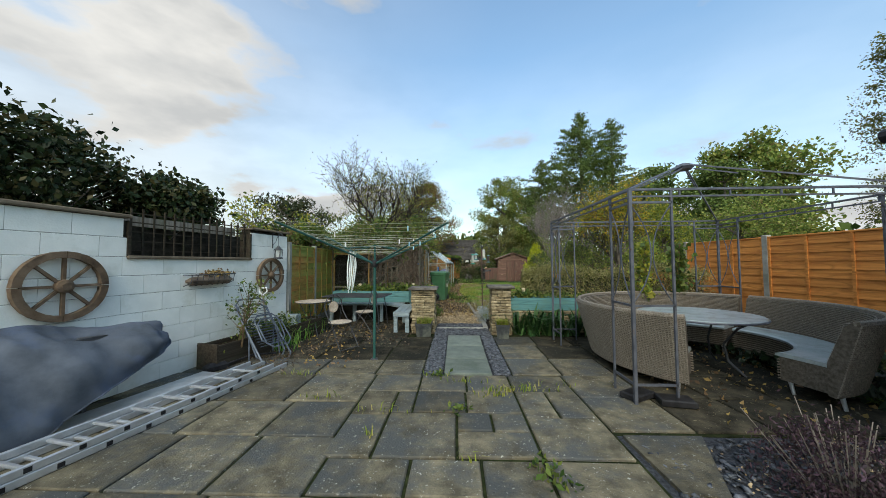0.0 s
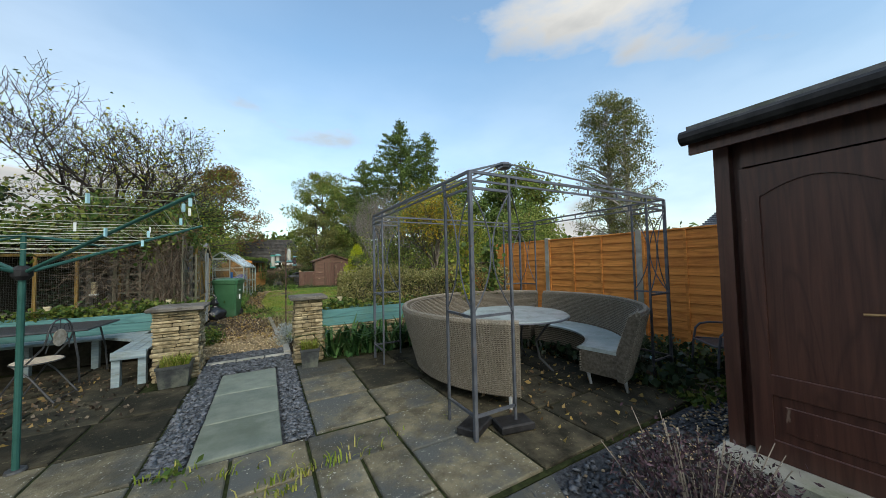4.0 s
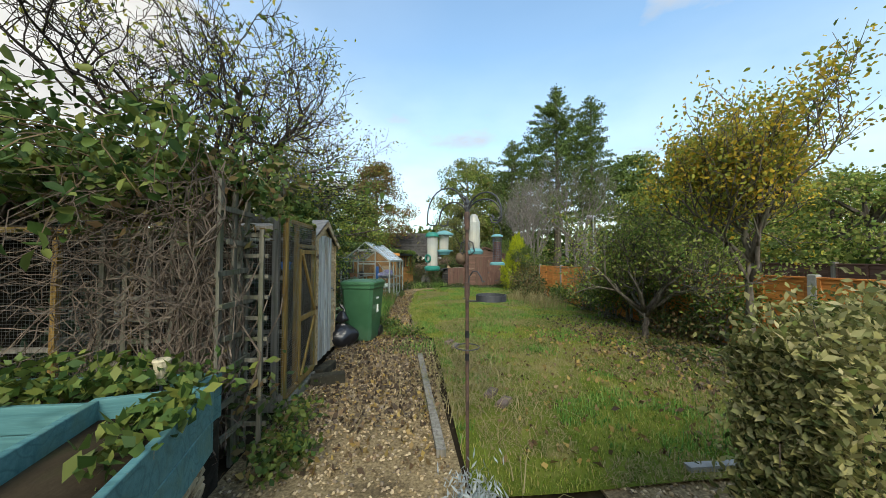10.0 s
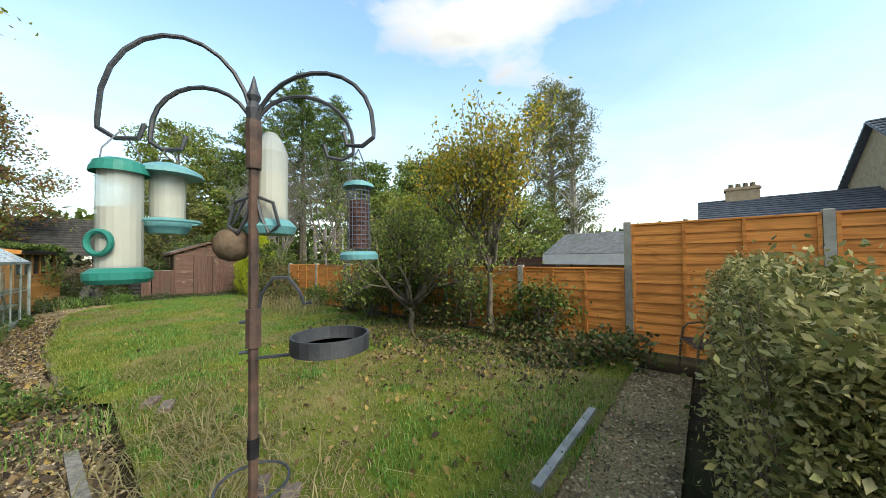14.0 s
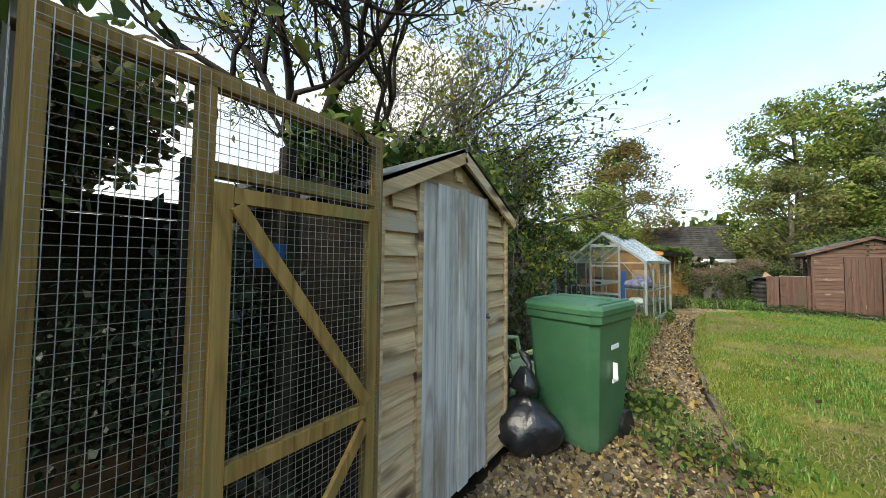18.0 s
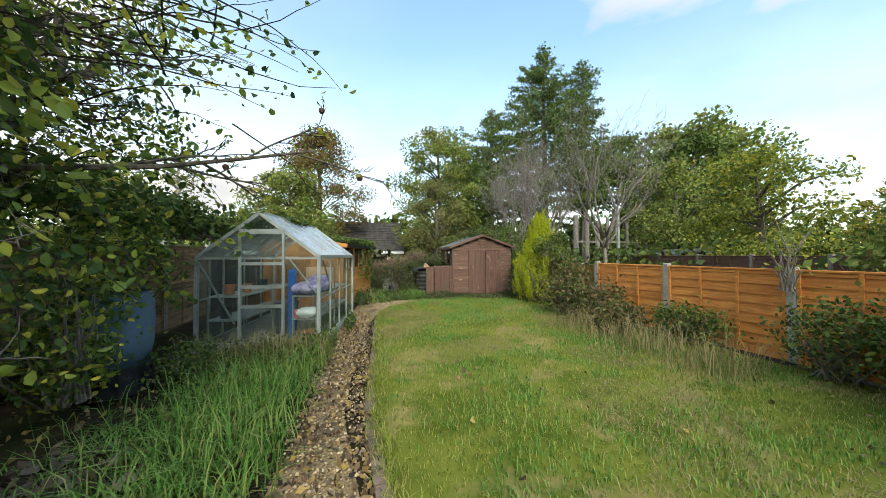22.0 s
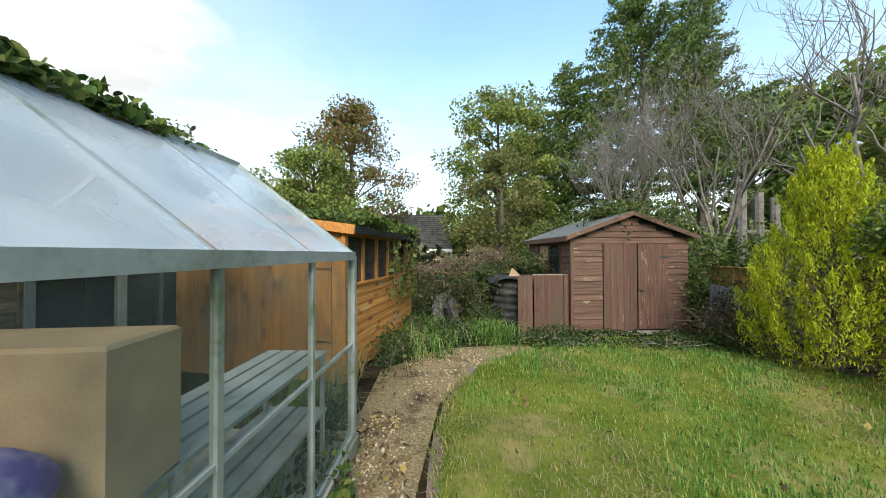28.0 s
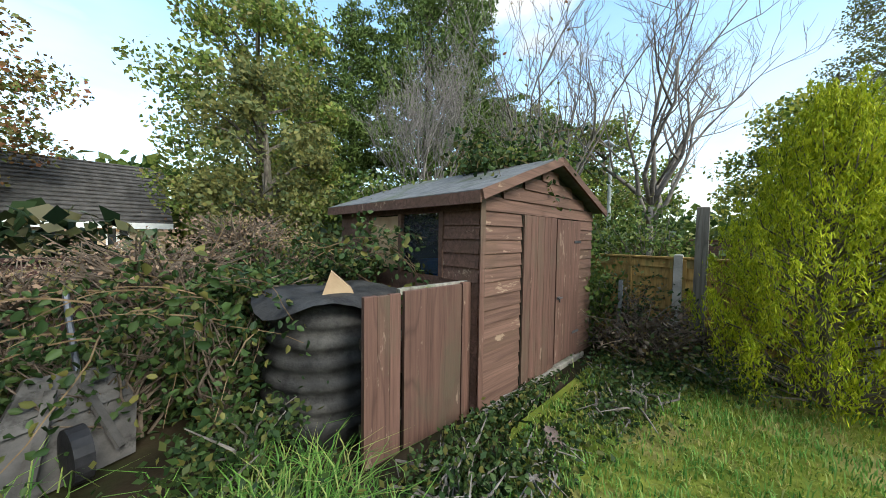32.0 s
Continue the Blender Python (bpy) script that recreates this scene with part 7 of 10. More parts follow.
stick((-1.2, 10.5, 0.1), (-1.2, 10.5, 1.9), 0.06, "darkfence")
stick((-1.7, 10.3, 0.1), (-1.7, 10.3, 1.9), 0.06, "darkfence")
stick((-1.35, AY0, 1.35), (-1.0, AY0, 1.35), 0.04, "greywood")
stick((-1.75, AY0, 0.15), (-1.1, AY0, 0.75), 0.04, "greywood")
stick((-1.75, AY0, 0.8), (-1.0, AY0, 0.8), 0.04, "greywood")
wire_panel(av, (AXF + 0.03, AY0, 0.14), (0, 1, 0), AY1 - AY0, 1.82)
wire_panel(av, (-2.6, AY0 - 0.03, 0.14), (1, 0, 0), 2.6 + AXF, 1.82)
wire_panel(av, (-2.57, 9.35, 0.14), (0, 1, 0), AY0 - 9.35, 1.64)
wire_panel(av, (-3.65, 9.32, 0.14), (1, 0, 0), 1.6, 1.64, 0.028)
# dark solid sheets added so the aviary's inside looks unlit
part("roof_mesh", MB().box(-3.66, -2.6, 9.33, 10.8, 1.8, 1.815), M["darkfence"], av)
for b_ in ((-3.7, -2.6, 10.78, 10.8, 0, 1.8), (-2.6, -1.0, 10.79, 10.81, 0, 1.95), (-3.72, -3.69, 9.5, 10.8, 0, 1.8)):
    part("back_board", MB().box(*b_), M["darkfence"], av, "dark boards put in for the interior's shade")
hopper = thing("seed_hopper", "pale seed hopper hung inside the aviary", "feeder", (-2.5, 9.72, 1.05))
part("tube", MB().box(-0.03, 0.03, -0.04, 0.04, 0.0, 0.22, bev=0.01), M["seed"], hopper)
part("tray", MB().box(-0.05, 0.05, -0.06, 0.06, -0.04, 0.0, bev=0.008), M["white"], hopper)
part("hanger", MB().box(-0.1, 0.03, -0.01, 0.01, 0.18, 0.2).box(-0.11, -0.09, -0.01, 0.01, -0.2, 0.75), M["greywood"], hopper)
bluebox = thing("blue_tub", "small blue plastic tub fixed inside the aviary", "tub", (-1.2, 10.43, 1.42))
part("tub", MB().lathe([(0.05, 0.0), (0.06, 0.09), (0.055, 0.09)], 12), M["blue"], bluebox)
q_ = np.concatenate([clumps(1800, (-1.9, 10.45, 0.75), (0.6, 0.25, 0.75), 91), clumps(900, (-3.1, 10.2, 0.7), (0.45, 0.4, 0.6), 92)])
stuff("aviary_ivy", leaves(q_, 0.075, 93), L["ivy"], "dark ivy growing inside the aviary", "ivy")

# trellis with a dead tangle of stems
ts = thing("trellis", "grey-green square timber trellis smothered in dead stems", "trellis", (-2.02, 9.08, 0))
for k in range(8):
    x = k * 0.165
    part("upright", MB().box(x - 0.017, x + 0.017, 0.0, 0.02, 0.05, 1.8 - 0.02 * (k % 3)), M["trelliswood"], ts)
for k in range(10):
    z = 0.25 + k * 0.165
    part("slat", MB().box(-0.03, 1.2, 0.021, 0.038, z - 0.015, z + 0.015), M["trelliswood"], ts)
for x in (-0.02, 0.56):
    part("post", MB().box(x - 0.03, x + 0.03, 0.04, 0.1, 0, 1.85), M["trelliswood"], ts)
tr2 = thing("trellis", "leaning grey-green trellis panel wound with old vine", "trellis", (-1.0, 8.8, 0))
for k in range(8):
    z = 0.28 + k * 0.232
    part("slat", MB().box(-0.012, 0.012, 0.0, 0.42, z - 0.018, z + 0.018, Matrix.Rotation(0.04 * (k % 3 - 1), 4, "X")), M["trelliswood"], tr2)
for y in (0.02, 0.2, 0.38):
    part("upright", MB().box(-0.036, -0.013, y - 0.02, y + 0.02, 0.0, 2.12 - y * 0.3), M["trelliswood"], tr2)
tg = thing("dead_tangle", "tangled leafless stems of an old climber", "climber", (-1.5, 9.08, 0))
mb = MB()
rr_ = random.Random(17)
for k in range(460):
    x, z = rr_.uniform(-0.9, 0.45), rr_.uniform(0.9, 2.2)
    p = Vector((x, rr_.uniform(-0.14, 0.06), z))
    d = Vector((rr_.gauss(0, 1), rr_.gauss(0, 0.6), rr_.gauss(0.1, 0.8))).normalized()
    pts = [p]
    for i in range(5):
        d = (d + Vector((rr_.gauss(0, 0.5), rr_.gauss(0, 0.4), rr_.gauss(-0.15, 0.4)))).normalized()
        pts.append(pts[-1] + d * rr_.uniform(0.08, 0.2))
        pts[-1].x, pts[-1].y = min(pts[-1].x, 0.5), min(pts[-1].y, 0.14)
    mb.tube(pts, [0.004, 0.0035, 0.003, 0.0025, 0.002, 0.0015], 3)
for k in range(190):
    p = Vector((rr_.uniform(0.1, 0.52), rr_.uniform(-0.36, 0.1), rr_.uniform(0.15, 2.15)))
    pts = [p]
    for i in range(5):
        pts.append(pts[-1] + Vector((rr_.gauss(0, 0.05), rr_.gauss(0, 0.08), rr_.gauss(0.03, 0.1))))
        pts[-1].x, pts[-1].y = min(pts[-1].x, 0.56), max(-0.4, min(pts[-1].y, 0.14))
    mb.tube(pts, [0.006, 0.005, 0.0045, 0.004, 0.003, 0.002], 3)
for k in range(40):
    x = rr_.uniform(0.1, 0.5)
    pts = [Vector((x, rr_.uniform(-0.15, 0.2), 0.0))]
    for i in range(6):
        pts.append(pts[-1] + Vector((rr_.gauss(0, 0.07), rr_.gauss(0, 0.05), rr_.uniform(0.15, 0.35))))
    mb.tube(pts, [0.013, 0.011, 0.009, 0.008, 0.007, 0.006, 0.004], 5)
part("stem_mass", mb, M["deadtwig"], tg)
stuff("foliage", leaves(np.concatenate([clumps(1100, (-0.1, 0.1, 2.0), (1.0, 0.35, 0.4), 95), clumps(220, (0.5, 0, 0.4), (0.4, 0.2, 0.4), 96)]), 0.07, 97), L["bramble"], "", "", tg)


# ---- small larch shed ----
sh = thing("small_shed", "small pale larch shed with a silvered plank door", "shed", (0, 0, 0))
SX, SY0, SY1, SE, SA = -1.06, 10.82, 12.14, 1.79, 2.08
ym = (SY0 + SY1) / 2


def lap_board(parent, x, y0, y1, z0, z1, m, out=1):
    """A horizontal board facing +x (out=1), thicker at its lower edge."""
    vs = [(x + out * 0.032, y0, z0), (x + out * 0.032, y1, z0), (x + out * 0.006, y1, z1), (x + out * 0.006, y0, z1), (x, y0, z0), (x, y1, z0), (x - out * 0.008, y1, z1), (x - out * 0.008, y0, z1)]
    return part("board", MB().add(vs, [(0, 1, 2, 3), (7, 6, 5, 4), (0, 4, 5, 1), (1, 5, 6, 2), (2, 6, 7, 3), (3, 7, 4, 0)]), M[m], parent)


z = 0.06
while z < SA - 0.08:
    z1 = z + 0.118
    hw = (SY1 - SY0) / 2 if z1 < SE else (SY1 - SY0) / 2 * max(0.05, (SA - z1) / (SA - SE))
    for a, b in (((ym - hw, 11.13), (11.79, ym + hw)) if z < 1.83 else ((ym - hw, ym + hw),)):
        if b - a > 0.03:
            lap_board(sh, SX, a, b, z, z1 + 0.008, "larch")
    z = z1
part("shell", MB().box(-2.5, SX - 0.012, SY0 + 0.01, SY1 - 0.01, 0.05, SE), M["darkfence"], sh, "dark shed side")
z = 0.06
while z < SE - 0.02:
    mb = MB().add([(-2.5, SY1 + 0.014, z), (SX, SY1 + 0.014, z), (SX, SY1 - 0.004, z + 0.126), (-2.5, SY1 - 0.004, z + 0.126), (-2.5, SY1 - 0.01, z), (SX, SY1 - 0.01, z), (SX, SY1 - 0.012, z + 0.126), (-2.5, SY1 - 0.012, z + 0.126)], [(0, 1, 2, 3), (7, 6, 5, 4), (0, 4, 5, 1), (1, 5, 6, 2), (2, 6, 7, 3), (3, 7, 4, 0)])
    part("side_board", mb, M["larch"], sh)
    z += 0.118
sd = part("door", MB().box(SX + 0.0, SX + 0.012, 11.13, 11.79, 0.08, 1.86), M["silver"], sh, "silver-grey plank door")
for k in range(6):
    y0 = 11.13 + k * 0.11
    part("plank", MB().box(SX + 0.012, SX + 0.036 + 0.012 * (k % 2), y0 + 0.003, y0 + 0.107, 0.08, 1.9 - 0.006 * abs(k - 3), bev=0.006), M["silver"], sd)
part("latch", MB().box(SX + 0.03, SX + 0.045, 11.72, 11.83, 1.06, 1.09).tube([(SX + 0.045, 11.79, 1.07), (SX + 0.075, 11.79, 1.07)], 0.01, 6), M["gaz"], sd, "grey metal latch")
part("gable", MB().slab([(SY0, SE - 0.16), (SY1, SE - 0.16), (SY1, SE - 0.02), (ym, SA), (SY0, SE - 0.02)], "x", SX - 0.012, SX + 0.004), M["larch"], sh)
for y in (11.11, 11.81, SY0 + 0.015, SY1 - 0.015):
    part("trim", MB().box(SX + 0.01, SX + 0.04, y - 0.018, y + 0.018, 0.05, 1.9 if 11 < y < 12 else SE - 0.02, bev=0.004), M["larch"], sh)
for s in (-1, 1):
    hw = (SY1 - SY0) / 2 + 0.07
    e = Vector((SX + 0.07, ym + s * hw, SE - 0.04))
    a = Vector((SX + 0.07, ym, SA + 0.02))
    part("bargeboard", MB().beam(e, a, 0.02, 0.085, (0, 0, 1)), M["larch"], sh)
    part("roof", MB().add([(SX + 0.08, e.y, e.z + 0.05), (SX + 0.08, a.y, a.z + 0.05), (-2.6, a.y, a.z + 0.05), (-2.6, e.y, e.z + 0.05), (SX + 0.08, e.y, e.z + 0.025), (SX + 0.08, a.y, a.z + 0.025), (-2.6, a.y, a.z + 0.025), (-2.6, e.y, e.z + 0.025)], [(0, 1, 2, 3), (7, 6, 5, 4), (0, 4, 5, 1), (1, 5, 6, 2), (2, 6, 7, 3), (3, 7, 4, 0)]), M["felt"], sh, "grey felt roof slope")

# ---- wheelie bin, bag, chair ----
wb = thing("wheelie_bin", "green plastic wheelie bin with a closed lid", "bin", (-0.64, 12.76, 0.0), -12)
wb.scale = (1.1, 1.1, 1.06)
prof = [(0.0, 0.43, 0.50, 0.0), (0.05, 0.45, 0.52, 0.0), (0.9, 0.545, 0.66, 0.0), (0.92, 0.585, 0.70, 0.0), (0.97, 0.585, 0.70, 0.0)]
mb = MB()
for z, w, d, o in prof:
    c = 0.05
    for x, y in ((-w / 2 + c, -d / 2), (w / 2 - c, -d / 2), (w / 2, -d / 2 + c), (w / 2, d / 2 - c), (w / 2 - c, d / 2), (-w / 2 + c, d / 2), (-w / 2, d / 2 - c), (-w / 2, -d / 2 + c)):
        mb.v.append((x, y + o, z + 0.03))
mb.f = [(8 * i + j, 8 * i + (j + 1) % 8, 8 * i + 8 + (j + 1) % 8, 8 * i + 8 + j) for i in range(4) for j in range(8)] + [tuple(range(7, -1, -1)), tuple(range(32, 40))]
part("body", mb, M["bin"], wb)
mb = MB()
for z, w, d in ((0.985, 0.60, 0.72), (1.02, 0.605, 0.725), (1.045, 0.57, 0.69), (1.065, 0.40, 0.5), (1.07, 0.2, 0.3)):
    c = 0.06
    for x, y in ((-w / 2 + c, -d / 2), (w / 2 - c, -d / 2), (w / 2, -d / 2 + c), (w / 2, d / 2 - c), (w / 2 - c, d / 2), (-w / 2 + c, d / 2), (-w / 2, d / 2 - c), (-w / 2, -d / 2 + c)):
        mb.v.append((x, y, z + 0.02))
mb.f = [(8 * i + j, 8 * i + (j + 1) % 8, 8 * i + 8 + (j + 1) % 8, 8 * i + 8 + j) for i in range(4) for j in range(8)] + [tuple(range(7, -1, -1)), tuple(range(32, 40))]
lid = part("lid", mb, M["bin"], wb)
part("ridge", MB().box(-0.24, 0.24, -0.02, 0.01, 1.07, 1.098, bev=0.008).box(-0.26, -0.23, -0.28, 0.28, 1.05, 1.085, bev=0.008).box(0.23, 0.26, -0.28, 0.28, 1.05, 1.085, bev=0.008), M["bin"], lid)
part("handle", MB().tube([(-0.22, 0.4, 0.98), (0.22, 0.4, 0.98)], 0.018, 8).box(-0.24, -0.2, 0.33, 0.41, 0.95, 1.0).box(0.2, 0.24, 0.33, 0.41, 0.95, 1.0), M["bin"], wb)
for x in (-0.23, 0.23):
    wl_ = MB().lathe([(0.1, -0.025), (0.1, 0.025)], 18)
    wl_.v = [(zz + x, yy + 0.24, xx + 0.1) for xx, yy, zz in wl_.v]
    part("wheel", wl_, M["black"], wb, "black rubber wheel")
for k, pts in enumerate(([(-0.06, 0.14), (0.06, 0.14)], [(0.0, 0.02), (0.0, -0.1)], [(-0.05, -0.1), (0.05, -0.1)])):
    (a, za), (b, zb) = pts
    part("number_stroke", MB().beam((0.277, -0.05 + a, 0.62 + za), (0.277, -0.05 + b, 0.62 + zb), 0.006, 0.03), M["white"], wb, "faded white painted mark")
bgt = thing("bin_bag", "full shiny black refuse sack on the ground", "refuse sack", (-0.93, 12.28, 0.0))
mb = MB()
for j in range(13):
    v = j / 12
    r_ = 0.26 * (math.sin(math.pi * min(1, v * 1.25 + 0.16)) ** 0.7 if v < 0.72 else 0.5 - 1.25 * (v - 0.72))
    for i in range(22):
        a = 2 * math.pi * i / 22
        k = 1 + 0.13 * math.sin(3 * a + 5 * v) + 0.08 * math.sin(7 * a - 9 * v) + 0.05 * math.sin(13 * a + 3 * v)
        mb.v.append((max(0.03, r_) * k * math.cos(a), max(0.03, r_) * k * math.sin(a) * 0.9, 0.62 * v))
mb.f = [(j * 22 + i, j * 22 + (i + 1) % 22, (j + 1) * 22 + (i + 1) % 22, (j + 1) * 22 + i) for j in range(12) for i in range(22)] + [tuple(range(21, -1, -1)), tuple(12 * 22 + i for i in range(22))]
part("sack", mb, M["bag"], bgt, smooth=True)
part("knot", MB().tube([(0.02, 0, 0.58), (0.03, 0.01, 0.64), (-0.02, 0.03, 0.7), (-0.06, 0.02, 0.74)], [0.035, 0.022, 0.035, 0.012], 7), M["bag"], bgt, "gathered and tied neck")
gc = thing("plastic_chair", "pale green moulded plastic garden chair behind the bin", "chair", (-1.25, 12.85, 0.0), 150)
part("seat", MB().box(-0.24, 0.24, -0.24, 0.22, 0.4, 0.43, bev=0.012), M["palegreen"], gc)
part("backrest", MB().add([(-0.24, 0.2, 0.43), (0.24, 0.2, 0.43), (0.2, 0.34, 0.86), (-0.2, 0.34, 0.86), (-0.24, 0.225, 0.43), (0.24, 0.225, 0.43), (0.2, 0.365, 0.86), (-0.2, 0.365, 0.86)], [(0, 1, 2, 3), (7, 6, 5, 4), (0, 4, 5, 1), (1, 5, 6, 2), (2, 6, 7, 3), (3, 7, 4, 0)]), M["palegreen"], gc)
for x, y in ((-0.23, -0.22), (0.23, -0.22), (-0.23, 0.22), (0.23, 0.22)):
    part("leg", MB().tube([(x, y, 0.4), (x * 1.15, y * 1.2, 0.0)], [0.035, 0.025], 6), M["palegreen"], gc)
for s in (-1, 1):
    part("arm", MB().tube([(s * 0.25, -0.22, 0.42), (s * 0.28, -0.2, 0.62), (s * 0.28, 0.0, 0.64), (s * 0.24, 0.24, 0.6)], 0.025, 6), M["palegreen"], gc)


# ---- bird feeding station ----
FX, FY = 0.715, 8.665
fs_ = thing("bird_feeder_pole", "rusty bird feeding pole with twisted hooks", "feeder pole", (FX, FY, 0.0))
part("pole", MB().tube([(0, 0, -0.05), (0, 0, 1.9)], 0.0125, 8), M["pole"], fs_)
part("finial", MB().lathe([(0.014, 1.88), (0.02, 1.91), (0.012, 1.93), (0.018, 1.945), (0.012, 1.96), (0.002, 2.0)], 8), M["iron"], fs_)
for z in (0.86, 1.02):
    part("tape", MB().lathe([(0.015, z - 0.025), (0.015, z + 0.025)], 8), M["black"], fs_, "black tape band")
part("collar", MB().lathe([(0.019, 1.28), (0.019, 1.38)], 8), M["pole"], fs_)
part("collar", MB().lathe([(0.019, 1.75), (0.021, 1.86), (0.018, 1.88)], 8), M["pole"], fs_)
VL, VD = Vector((-0.68, 0.73, 0)), Vector((0.73, 0.68, 0))
hooks = []
for d, ln_, up_ in ((Vector((-0.235, 0.10, 0)), 0.295, 0.13), (Vector((-0.15, 0.125, 0)), 0.235, 0.03), (Vector((0.145, -0.25, 0)), 0.33, 0.06), (Vector((0.17, -0.12, 0)), 0.25, 0.03)):
    d = d.normalized()
    pts = []
    for k in range(13):
        a = math.pi * k / 12
        pts.append(d * ln_ * (0.5 - 0.5 * math.cos(a)) * 1.02 + Vector((0, 0, 1.83 + (up_ + 0.1) * math.sin(a) ** 0.9)))
    e = pts[-1]
    pts += [e + Vector((0, 0, -0.02)), e - d * 0.03 + Vector((0, 0, -0.04)), e - d * 0.07 + Vector((0, 0, -0.035)), e - d * 0.08 + Vector((0, 0, 0.0))]
    part("hook", MB().tube(pts, 0.0055, 6), M["iron"], fs_, "black twisted iron hook")
    hooks.append(e - d * 0.04 + Vector((0, 0, -0.04)))
mb = MB()
for s in (-1, 1):
    mb.tube([Vector((0, 0, 1.68)) + VL * 0.0, Vector((0, 0, 1.66)) + VL * s * 0.05, Vector((0, 0, 1.6)) + VL * s * 0.065, Vector((0, 0, 1.58)) + VL * s * 0.04, Vector((0, 0, 1.62)) + VL * s * 0.02, Vector((0, 0, 1.7))], 0.005, 5)
part("scroll", mb, M["iron"], fs_)
part("small_hook", MB().tube([Vector((0, 0, 1.36)) - VL * t_ + Vector((0, 0, h_)) for t_, h_ in ((0.01, 0), (0.02, 0.06), (0.05, 0.1), (0.09, 0.1), (0.12, 0.06), (0.13, 0.03), (0.15, 0.035))], 0.005, 5), M["iron"], fs_)
tc_ = Vector((0, 0, 1.27)) - VL * 0.2
part("tray", MB().lathe([(0.085, 0.0), (0.1, 0.0), (0.1, 0.04), (0.094, 0.04), (0.09, 0.006)], 24, tuple(tc_)), M["iron"], fs_, "round dark mesh seed tray")
part("tray_seed", MB().lathe([(0.0, 0.007), (0.086, 0.007)], 20, tuple(tc_)), M["seed"], fs_)
part("tray_arm", MB().tube([(0, 0, 1.25), tuple(tc_ + Vector((0, 0, -0.005)))], 0.005, 5), M["iron"], fs_)
part("wing_nut", MB().tube([(0, 0, 1.27), tuple(VL * 0.035 + Vector((0, 0, 1.265)))], 0.005, 5).tube([(0, 0, 1.35), tuple(VL * 0.035 + Vector((0, 0, 1.345)))], 0.005, 5), M["gaz"], fs_)
part("water_ring", MB().tube([(0.085 * math.cos(2 * math.pi * k / 24), 0.085 * math.sin(2 * math.pi * k / 24) , 0.93) for k in range(24)], 0.004, 5, True), M["iron"], fs_)


def hang(ob_name, label, h, drop):
    th = thing(ob_name, label, "bird feeder", (FX + h.x, FY + h.y, h.z - drop), group="bird feeders on the pole")
    part("hanger", MB().tube([(0, 0, drop + 0.02), (0.03, 0, drop * 0.6), (0.035, 0, 0.0)], 0.002, 4).tube([(0, 0, drop + 0.02), (-0.03, 0, drop * 0.6), (-0.035, 0, 0.0)], 0.002, 4), M["gaz"], th, "thin wire hanger")
    return th


f1 = hang("tube_feeder", "green tube seed feeder with a ring perch, half full", hooks[0], 0.07)
part("lid", MB().lathe([(0.05, 0.0), (0.052, -0.012), (0.045, 0.012), (0.03, 0.02)][::-1], 20), M["feedgreen"], f1, "green plastic lid")
part("tube", MB().lathe([(0.04, -0.23), (0.04, -0.01)], 20), M["clear"], f1, "cloudy plastic tube")
part("seed", MB().lathe([(0.036, -0.22), (0.036, -0.09)], 16), M["seed"], f1, "seed filling")
part("base", MB().lathe([(0.05, -0.26), (0.058, -0.25), (0.058, -0.235), (0.045, -0.225)], 20), M["feedgreen"], f1, "green plastic base")
part("perch", MB().tube([tuple(-VD * 0.047 + VL * 0.025 * math.cos(a) + Vector((0, 0, -0.17 + 0.025 * math.sin(a)))) for a in [2 * math.pi * k / 16 for k in range(16)]], 0.006, 6, True), M["feedgreen"], f1, "green ring perch")
f2 = hang("dish_feeder", "green hooded seed feeder with a round perch tray", hooks[1], 0.05)
part("hood", MB().lathe([(0.115, -0.02), (0.11, -0.008), (0.06, 0.012), (0.02, 0.02)], 24), M["feedteal"], f2, "pale green hood")
part("tube", MB().lathe([(0.055, -0.15), (0.058, -0.015)], 20), M["clear"], f2, "clear seed tube")
part("seed", MB().lathe([(0.05, -0.145), (0.05, -0.08)], 16), M["seed"], f2, "seed filling")
part("tray", MB().lathe([(0.06, -0.19), (0.075, -0.17), (0.075, -0.15), (0.06, -0.145)], 24), M["feedteal"], f2, "pale green tray")
part("perch_ring", MB().tube([(0.105 * math.cos(2 * math.pi * k / 24), 0.105 * math.sin(2 * math.pi * k / 24), -0.155) for k in range(24)], 0.005, 5, True).tube([(0.105, 0, -0.155), (0.06, 0, -0.16)], 0.005, 4).tube([(-0.105, 0, -0.155), (-0.06, 0, -0.16)], 0.005, 4), M["feedteal"], f2)
f2.scale = (0.64, 0.64, 0.86)
f3 = hang("nut_feeder", "wire mesh peanut feeder with a teal base", hooks[2], 0.1)
f3.scale = (0.78, 0.78, 0.78)
part("lid", MB().lathe([(0.05, -0.006), (0.045, 0.006), (0.02, 0.016)], 18), M["feedteal"], f3, "teal metal lid")
part("nuts", MB().lathe([(0.031, -0.2), (0.031, -0.05)], 14), M["nuts"], f3, "dark peanuts")
mb = MB()
for k in range(16):
    a = 2 * math.pi * k / 16
    mb.tube([(0.035 * math.cos(a), 0.035 * math.sin(a), -0.21), (0.035 * math.cos(a), 0.035 * math.sin(a), -0.005)], 0.0012, 3)
for j in range(14):
    mb.tube([(0.035 * math.cos(2 * math.pi * k / 16), 0.035 * math.sin(2 * math.pi * k / 16), -0.2 + j * 0.014) for k in range(16)], 0.0012, 3, True)
part("mesh", mb, M["gaz"], f3)
part("base", MB().lathe([(0.058, -0.235), (0.06, -0.22), (0.05, -0.21)], 20), M["feedteal"], f3, "teal base tray")
